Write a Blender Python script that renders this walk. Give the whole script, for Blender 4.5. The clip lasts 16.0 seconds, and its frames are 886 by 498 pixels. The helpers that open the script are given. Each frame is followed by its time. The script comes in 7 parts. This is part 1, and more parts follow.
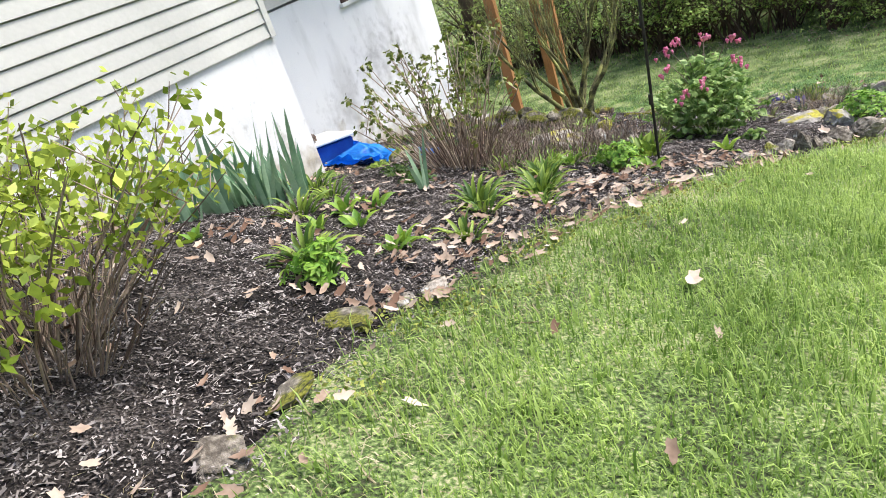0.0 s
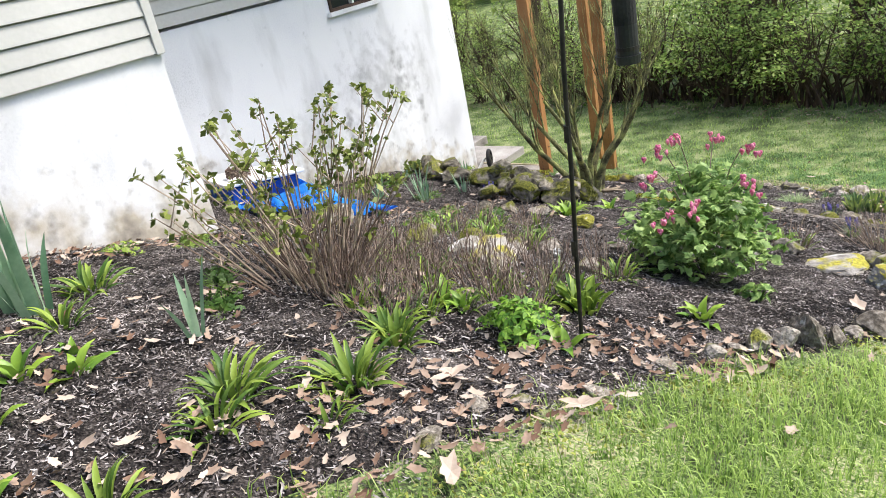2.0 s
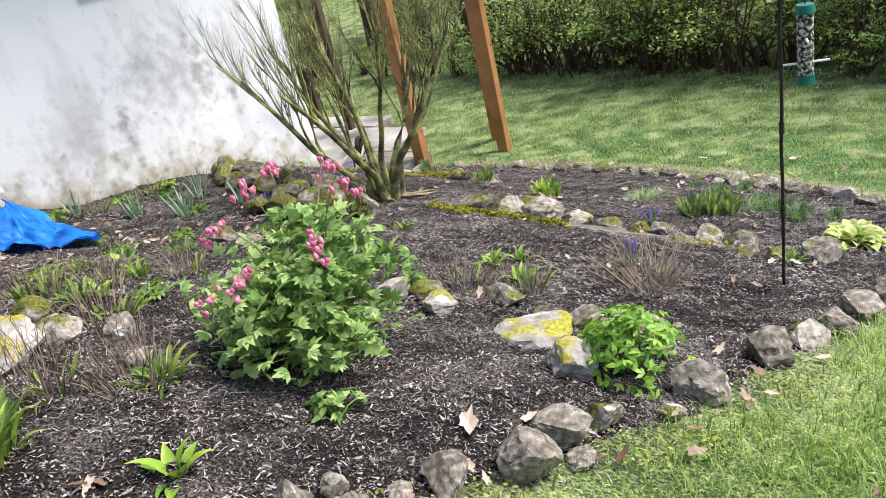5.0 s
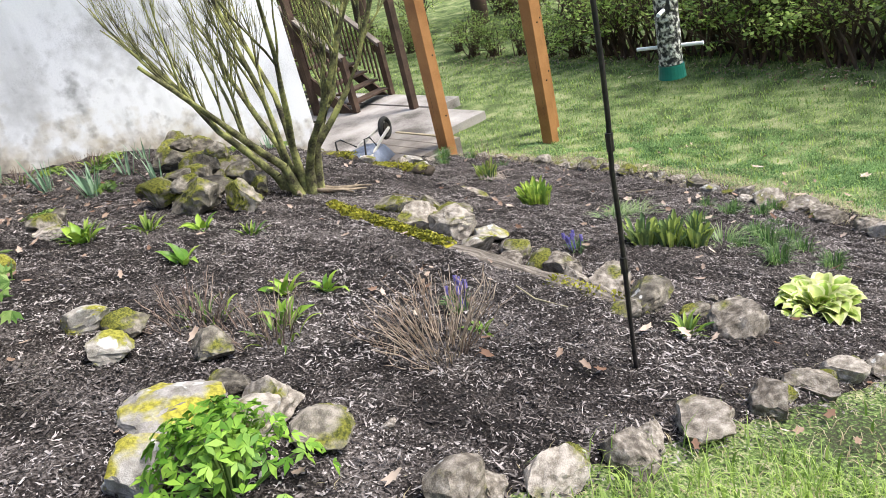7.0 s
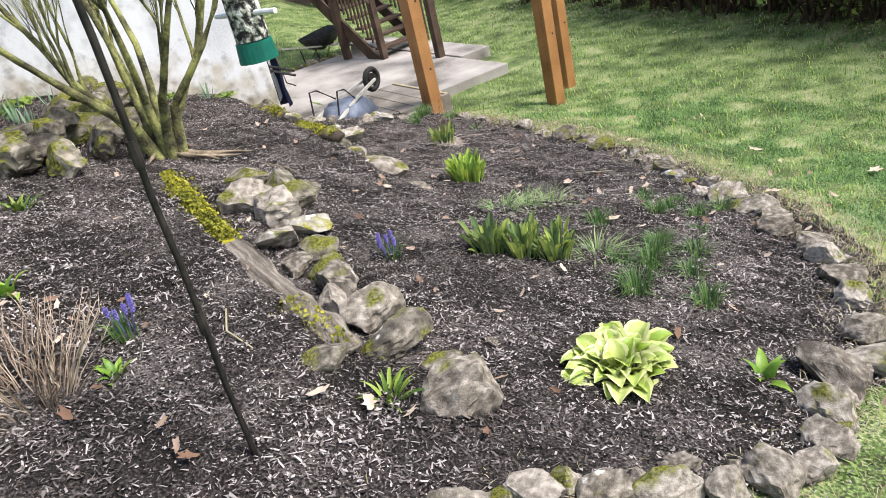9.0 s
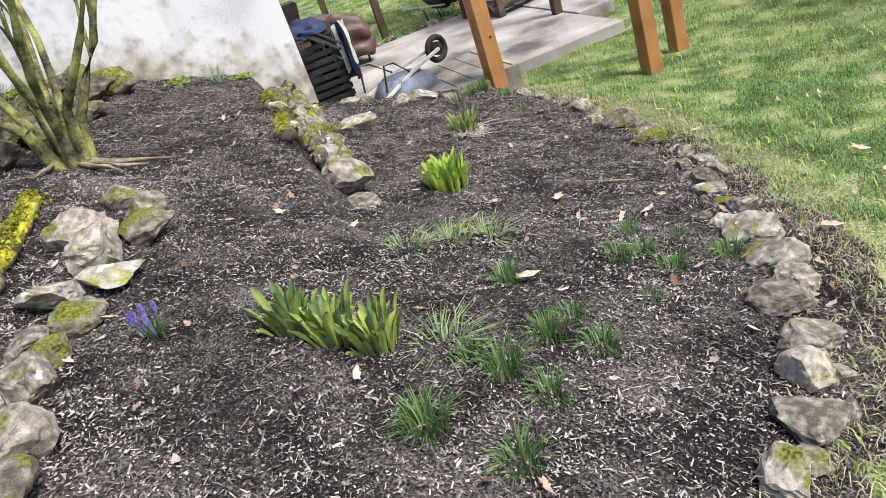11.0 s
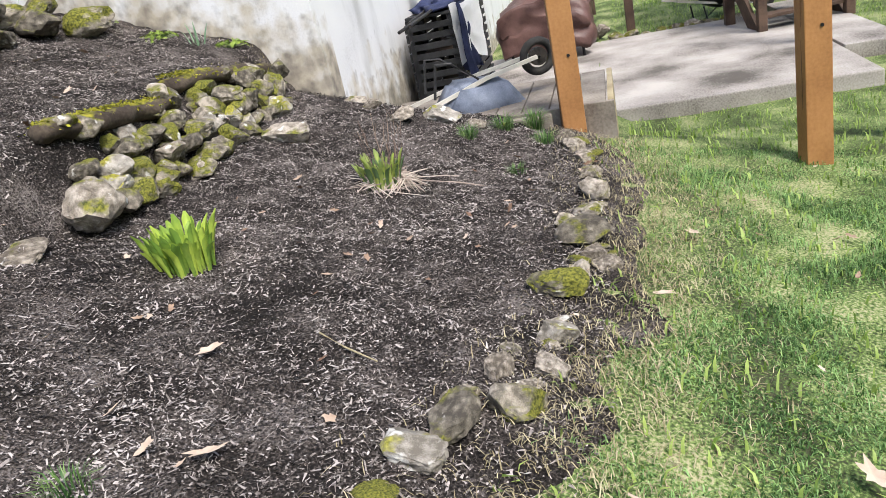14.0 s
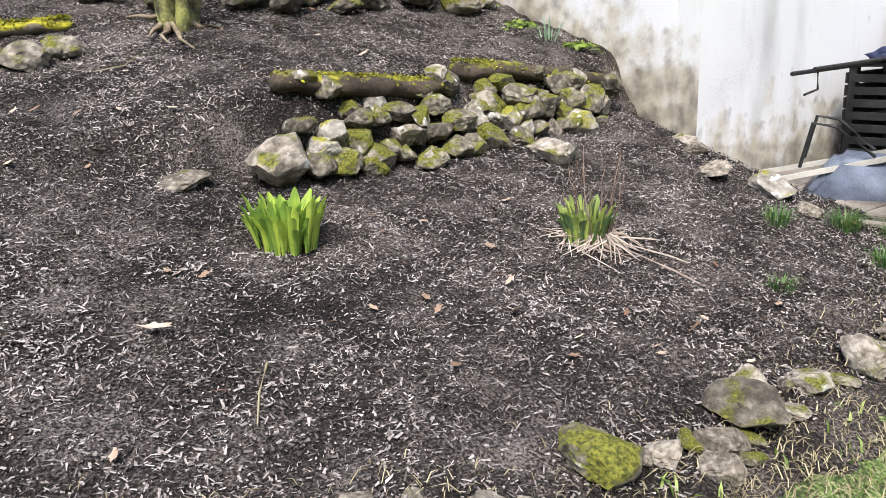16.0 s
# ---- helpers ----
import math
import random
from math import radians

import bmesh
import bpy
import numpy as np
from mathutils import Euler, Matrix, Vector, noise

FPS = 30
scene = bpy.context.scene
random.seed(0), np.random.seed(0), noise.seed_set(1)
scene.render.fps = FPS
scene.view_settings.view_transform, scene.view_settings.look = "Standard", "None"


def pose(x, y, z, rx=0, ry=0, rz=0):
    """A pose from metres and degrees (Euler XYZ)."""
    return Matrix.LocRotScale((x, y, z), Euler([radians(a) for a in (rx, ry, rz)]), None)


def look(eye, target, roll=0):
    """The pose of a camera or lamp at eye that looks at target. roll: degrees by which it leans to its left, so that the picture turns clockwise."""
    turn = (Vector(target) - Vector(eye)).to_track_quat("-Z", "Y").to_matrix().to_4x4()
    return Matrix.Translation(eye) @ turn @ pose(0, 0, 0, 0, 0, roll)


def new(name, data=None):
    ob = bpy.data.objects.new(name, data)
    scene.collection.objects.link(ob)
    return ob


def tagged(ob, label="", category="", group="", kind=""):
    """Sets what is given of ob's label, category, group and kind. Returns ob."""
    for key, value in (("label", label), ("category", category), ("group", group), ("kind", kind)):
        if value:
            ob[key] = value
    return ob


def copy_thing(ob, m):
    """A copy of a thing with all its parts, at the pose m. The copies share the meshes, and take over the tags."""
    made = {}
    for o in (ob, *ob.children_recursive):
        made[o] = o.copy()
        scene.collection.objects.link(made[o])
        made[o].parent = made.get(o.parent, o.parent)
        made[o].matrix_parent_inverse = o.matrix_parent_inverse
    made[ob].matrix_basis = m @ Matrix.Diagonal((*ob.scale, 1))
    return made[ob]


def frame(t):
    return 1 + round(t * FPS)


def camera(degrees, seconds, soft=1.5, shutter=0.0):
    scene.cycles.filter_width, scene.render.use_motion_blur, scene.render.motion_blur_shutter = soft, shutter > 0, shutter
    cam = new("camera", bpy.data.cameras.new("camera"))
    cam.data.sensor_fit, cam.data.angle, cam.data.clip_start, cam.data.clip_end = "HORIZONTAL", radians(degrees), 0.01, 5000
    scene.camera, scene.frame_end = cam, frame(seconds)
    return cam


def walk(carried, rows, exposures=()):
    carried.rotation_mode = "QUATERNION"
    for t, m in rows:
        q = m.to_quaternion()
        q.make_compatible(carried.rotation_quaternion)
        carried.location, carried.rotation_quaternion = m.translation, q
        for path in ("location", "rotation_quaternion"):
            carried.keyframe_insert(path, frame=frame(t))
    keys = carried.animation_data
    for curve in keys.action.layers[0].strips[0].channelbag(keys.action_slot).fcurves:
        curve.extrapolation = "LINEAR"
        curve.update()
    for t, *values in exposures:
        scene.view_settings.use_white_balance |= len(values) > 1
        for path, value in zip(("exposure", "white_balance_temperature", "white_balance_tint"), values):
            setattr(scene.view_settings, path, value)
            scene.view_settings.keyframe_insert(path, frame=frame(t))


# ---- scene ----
cam = camera(61.4, 16.0, 0.9)
PATH = [
    (0, (5.633, -9.690, 3.689), (4.581, -8.203, 2.863), -18.9),
    (0.5, (5.741, -9.226, 3.635), (4.836, -7.641, 2.816), -17.4),
    (1, (5.727, -8.734, 3.585), (4.710, -7.201, 2.802), -15.8),
    (1.5, (5.675, -8.261, 3.552), (4.537, -6.810, 2.779), -13.8),
    (2, (5.678, -7.868, 3.505), (4.499, -6.457, 2.718), -11.6),
    (2.5, (5.639, -7.470, 3.428), (4.482, -6.055, 2.615), -9.8),
    (3, (5.798, -7.129, 3.343), (4.664, -5.700, 2.523), -9.5),
    (3.5, (5.944, -6.709, 3.265), (4.807, -5.293, 2.429), -10.0),
    (4, (6.114, -6.422, 3.174), (4.965, -5.026, 2.318), -11.3),
    (4.5, (6.270, -6.120, 3.114), (5.105, -4.743, 2.251), -12.7),
    (5, (6.467, -5.791, 3.035), (5.290, -4.422, 2.174), -14.0),
    (5.2, (6.570, -5.676, 2.976), (5.388, -4.309, 2.118), -14.6),
    (7.3, (7.066, -3.830, 2.424), (5.595, -2.760, 1.593), -13.5),
    (7.5, (7.091, -3.688, 2.403), (5.615, -2.632, 1.561), -13.1),
    (8, (7.180, -3.270, 2.296), (5.673, -2.278, 1.433), -13.0),
    (8.5, (7.280, -2.891, 2.171), (5.733, -1.976, 1.293), -13.7),
    (9, (7.310, -2.505, 2.086), (5.734, -1.658, 1.191), -13.9),
    (9.2, (7.376, -2.313, 1.999), (5.783, -1.512, 1.094), -14.4),
    (11.3, (6.896, -0.444, 1.583), (5.103, -0.202, 0.730), -20.5),
    (11.5, (6.805, -0.255, 1.506), (4.998, -0.085, 0.667), -21.2),
    (12, (6.490, 0.259, 1.377), (4.669, 0.283, 0.551), -22.1),
    (12.5, (6.244, 0.760, 1.242), (4.423, 0.634, 0.423), -23.5),
    (13, (5.853, 1.247, 1.136), (4.050, 1.029, 0.299), -22.9),
    (13.5, (5.616, 1.670, 1.027), (3.823, 1.391, 0.186), -18.4),
    (14, (5.342, 2.071, 0.925), (3.545, 1.568, 0.204), -12.4),
    (14.5, (5.062, 2.456, 0.851), (3.310, 1.699, 0.253), -8.7),
    (15, (4.629, 2.722, 0.795), (3.015, 1.661, 0.274), -5.8),
    (15.5, (4.258, 2.860, 0.768), (2.878, 1.516, 0.230), -3.7),
    (16, (3.995, 2.908, 0.690), (2.847, 1.359, 0.161), -2.4),
]
EXPO = [(0.0, 1.06), (3.0, 1.08), (5.0, 1.08), (9.0, 1.02), (13.5, 0.92), (16.0, 1.05)]
walk(cam, [(t, look(eye, target, roll)) for t, eye, target, roll in PATH], EXPO)

# ---- light ----
SUN_AZ, SUN_EL = radians(47), radians(56)      # azimuth from +y towards +x
world = bpy.data.worlds.new("world")
scene.world = world
world.use_nodes = True
wn, wl = world.node_tree.nodes, world.node_tree.links
sky = wn.new("ShaderNodeTexSky")
sky.sky_type, sky.sun_disc = "NISHITA", False
sky.sun_elevation, sky.sun_rotation = SUN_EL, SUN_AZ
sky.dust_density, sky.air_density, sky.ozone_density = 2.5, 1.0, 1.0
wl.new(sky.outputs[0], wn["Background"].inputs[0])
wn["Background"].inputs[1].default_value = 0.15
sun_data = bpy.data.lights.new("sun", "SUN")
sun_data.energy, sun_data.angle, sun_data.color = 2.6, radians(18), (1.0, 0.97, 0.92)
sun = new("sun", sun_data)
sd = Vector((math.sin(SUN_AZ) * math.cos(SUN_EL), math.cos(SUN_AZ) * math.cos(SUN_EL), math.sin(SUN_EL)))
sun.matrix_world = look(sd * 40, (0, 0, 0))


# ---- materials ----
def material(name, stops, scale=8.0, rough=0.85, bump=0.3, detail=6.0, metal=0.0, fine=90.0, island=0.0, rand=0.0, spec=0.3, fine_amt=0.35):
    """Two-scale procedural surface: broad colour drift through the stops, fine grain and relief."""
    m = bpy.data.materials.new(name)
    m.use_nodes = True
    n, l = m.node_tree.nodes, m.node_tree.links
    b = n["Principled BSDF"]
    co = n.new("ShaderNodeTexCoord")
    big = n.new("ShaderNodeTexNoise")
    big.inputs["Scale"].default_value, big.inputs["Detail"].default_value = scale, detail
    l.new(co.outputs["Object"], big.inputs["Vector"])
    small = n.new("ShaderNodeTexNoise")
    small.inputs["Scale"].default_value, small.inputs["Detail"].default_value = fine, 3.0
    l.new(co.outputs["Object"], small.inputs["Vector"])
    mix = n.new("ShaderNodeMath")
    mix.operation = "MULTIPLY_ADD"
    l.new(small.outputs[0], mix.inputs[0])
    mix.inputs[1].default_value = fine_amt
    l.new(big.outputs[0], mix.inputs[2])
    value = mix.outputs[0]
    sub = n.new("ShaderNodeMath")
    sub.operation = "SUBTRACT"
    l.new(value, sub.inputs[0])
    sub.inputs[1].default_value = fine_amt * 0.5
    value = sub.outputs[0]
    if island or rand:
        src = n.new("ShaderNodeNewGeometry").outputs["Random Per Island"] if island else n.new("ShaderNodeObjectInfo").outputs["Random"]
        add = n.new("ShaderNodeMath")
        add.operation = "MULTIPLY_ADD"
        l.new(src, add.inputs[0])
        add.inputs[1].default_value = island or rand
        l.new(value, add.inputs[2])
        sub2 = n.new("ShaderNodeMath")
        sub2.operation = "SUBTRACT"
        l.new(add.outputs[0], sub2.inputs[0])
        sub2.inputs[1].default_value = (island or rand) * 0.5
        value = sub2.outputs[0]
    ramp = n.new("ShaderNodeValToRGB")
    e = ramp.color_ramp.elements
    while len(e) < len(stops):
        e.new(0.5)
    for k, (p, c) in enumerate(stops):
        e[k].position, e[k].color = p, (*c, 1)
    l.new(value, ramp.inputs[0])
    l.new(ramp.outputs[0], b.inputs["Base Color"])
    b.inputs["Roughness"].default_value, b.inputs["Metallic"].default_value = rough, metal
    b.inputs["Specular IOR Level"].default_value = spec
    if bump:
        bp = n.new("ShaderNodeBump")
        bp.inputs["Strength"].default_value, bp.inputs["Distance"].default_value = bump, 0.02
        l.new(value, bp.inputs["Height"])
        l.new(bp.outputs[0], b.inputs["Normal"])
    return m


def leafy(name, dark, light, scale=6.0, rough=0.5, trans=0.25, island=0.5, rand=0.0):
    m = material(name, [(0.3, dark), (0.72, light)], scale, rough, 0.15, 3.0, 0, 60, island, rand, 0.35, 0.2)
    n, l = m.node_tree.nodes, m.node_tree.links
    b = n["Principled BSDF"]
    t = n.new("ShaderNodeBsdfTranslucent")
    ramp = [k for k in n if k.bl_idname == "ShaderNodeValToRGB"][0]
    l.new(ramp.outputs[0], t.inputs[0])
    mx = n.new("ShaderNodeMixShader")
    mx.inputs[0].default_value = trans
    l.new(b.outputs[0], mx.inputs[1])
    l.new(t.outputs[0], mx.inputs[2])
    l.new(mx.outputs[0], n["Material Output"].inputs[0])
    return m


def stained_stucco(name):
    """White painted render, dirty in streaks, splashed with soil and lichen near its foot."""
    m = material(name, [(0.26, (0.50, 0.50, 0.52)), (0.40, (0.66, 0.66, 0.68)), (0.56, (0.71, 0.71, 0.72))], 1.1, 0.9, 0.14, 7, 0, 70)
    n, l = m.node_tree.nodes, m.node_tree.links
    b = n["Principled BSDF"]
    ramp = [k for k in n if k.bl_idname == "ShaderNodeValToRGB"][0]
    co = n.new("ShaderNodeTexCoord")
    mp = n.new("ShaderNodeMapping")
    mp.inputs["Scale"].default_value = (1.6, 1.6, 0.5)
    l.new(co.outputs["Object"], mp.inputs[0])
    st = n.new("ShaderNodeTexNoise")
    st.inputs["Scale"].default_value, st.inputs["Detail"].default_value = 1.6, 7
    l.new(mp.outputs[0], st.inputs["Vector"])
    sr = n.new("ShaderNodeValToRGB")
    sr.color_ramp.elements[0].position, sr.color_ramp.elements[1].position = 0.52, 0.72
    l.new(st.outputs[0], sr.inputs[0])
    mx = n.new("ShaderNodeMix")
    mx.data_type = "RGBA"
    fac = n.new("ShaderNodeMath")
    fac.operation = "MULTIPLY"
    l.new(sr.outputs[0], fac.inputs[0])
    fac.inputs[1].default_value = 0.5
    l.new(fac.outputs[0], mx.inputs[0])
    l.new(ramp.outputs[0], mx.inputs[6])
    mx.inputs[7].default_value = (0.30, 0.30, 0.29, 1)
    at = n.new("ShaderNodeAttribute")
    at.attribute_name = "soil"
    sp = n.new("ShaderNodeTexNoise")
    sp.inputs["Scale"].default_value, sp.inputs["Detail"].default_value = 5.0, 8
    l.new(co.outputs["Object"], sp.inputs["Vector"])
    ad = n.new("ShaderNodeMath")
    l.new(at.outputs["Fac"], ad.inputs[0])
    l.new(sp.outputs[0], ad.inputs[1])
    r2 = n.new("ShaderNodeValToRGB")
    r2.color_ramp.elements[0].position, r2.color_ramp.elements[1].position = 0.72, 1.0
    l.new(ad.outputs[0], r2.inputs[0])
    m2 = n.new("ShaderNodeMix")
    m2.data_type = "RGBA"
    f2 = n.new("ShaderNodeMath")
    f2.operation = "MULTIPLY"
    l.new(r2.outputs[0], f2.inputs[0])
    f2.inputs[1].default_value = 0.75
    l.new(f2.outputs[0], m2.inputs[0])
    l.new(mx.outputs[2], m2.inputs[6])
    m2.inputs[7].default_value = (0.40, 0.33, 0.22, 1)
    # dark mould specks, thickest in the splashed band
    sk = n.new("ShaderNodeTexNoise")
    sk.inputs["Scale"].default_value, sk.inputs["Detail"].default_value = 9.0, 9
    l.new(co.outputs["Object"], sk.inputs["Vector"])
    a3 = n.new("ShaderNodeMath")
    a3.operation = "MULTIPLY_ADD"
    l.new(ad.outputs[0], a3.inputs[0])
    a3.inputs[1].default_value = 0.30
    hs = n.new("ShaderNodeMath")
    hs.operation = "MULTIPLY"
    l.new(sk.outputs[0], hs.inputs[0])
    hs.inputs[1].default_value = 0.5
    l.new(hs.outputs[0], a3.inputs[2])
    r3 = n.new("ShaderNodeValToRGB")
    r3.color_ramp.elements[0].position, r3.color_ramp.elements[1].position = 0.50, 0.68
    half = n.new("ShaderNodeMath")
    half.operation = "MULTIPLY"
    l.new(r3.outputs[0], half.inputs[0])
    half.inputs[1].default_value = 0.8
    l.new(a3.outputs[0], r3.inputs[0])
    m3 = n.new("ShaderNodeMix")
    m3.data_type = "RGBA"
    l.new(half.outputs[0], m3.inputs[0])
    l.new(m2.outputs[2], m3.inputs[6])
    m3.inputs[7].default_value = (0.10, 0.09, 0.085, 1)
    out = m3.outputs[2]
    # run-down smears of old damp on the garden side
    for sy, sz, wy, wz, amt in ((-2.18, 1.66, 0.10, 0.22, 0.6), (-1.19, 1.92, 0.11, 0.34, 0.55), (-0.91, 1.58, 0.06, 0.25, 0.6), (-1.5, 2.0, 0.75, 0.5, 0.42), (-2.7, 1.75, 0.45, 0.3, 0.34)):
        off = n.new("ShaderNodeVectorMath")
        off.operation = "SUBTRACT"
        l.new(co.outputs["Object"], off.inputs[0])
        off.inputs[1].default_value = (0.0, sy, sz)
        sc = n.new("ShaderNodeVectorMath")
        sc.operation = "MULTIPLY"
        l.new(off.outputs[0], sc.inputs[0])
        sc.inputs[1].default_value = (0.4, 1 / wy, 1 / wz)
        ln = n.new("ShaderNodeVectorMath")
        ln.operation = "LENGTH"
        l.new(sc.outputs[0], ln.inputs[0])
        ed = n.new("ShaderNodeMath")
        ed.operation = "MULTIPLY_ADD"
        l.new(sk.outputs[0], ed.inputs[0])
        ed.inputs[1].default_value = 3.2
        l.new(ln.outputs["Value"], ed.inputs[2])
        mr = n.new("ShaderNodeMapRange")
        mr.inputs["From Min"].default_value, mr.inputs["From Max"].default_value = 2.7, 1.5
        mr.inputs["To Min"].default_value, mr.inputs["To Max"].default_value = 0.0, amt
        l.new(ed.outputs[0], mr.inputs["Value"])
        mq = n.new("ShaderNodeMix")
        mq.data_type = "RGBA"
        l.new(mr.outputs[0], mq.inputs[0])
        l.new(out, mq.inputs[6])
        mq.inputs[7].default_value = (0.16, 0.155, 0.15, 1)
        out = mq.outputs[2]
    l.new(out, b.inputs["Base Color"])
    return m


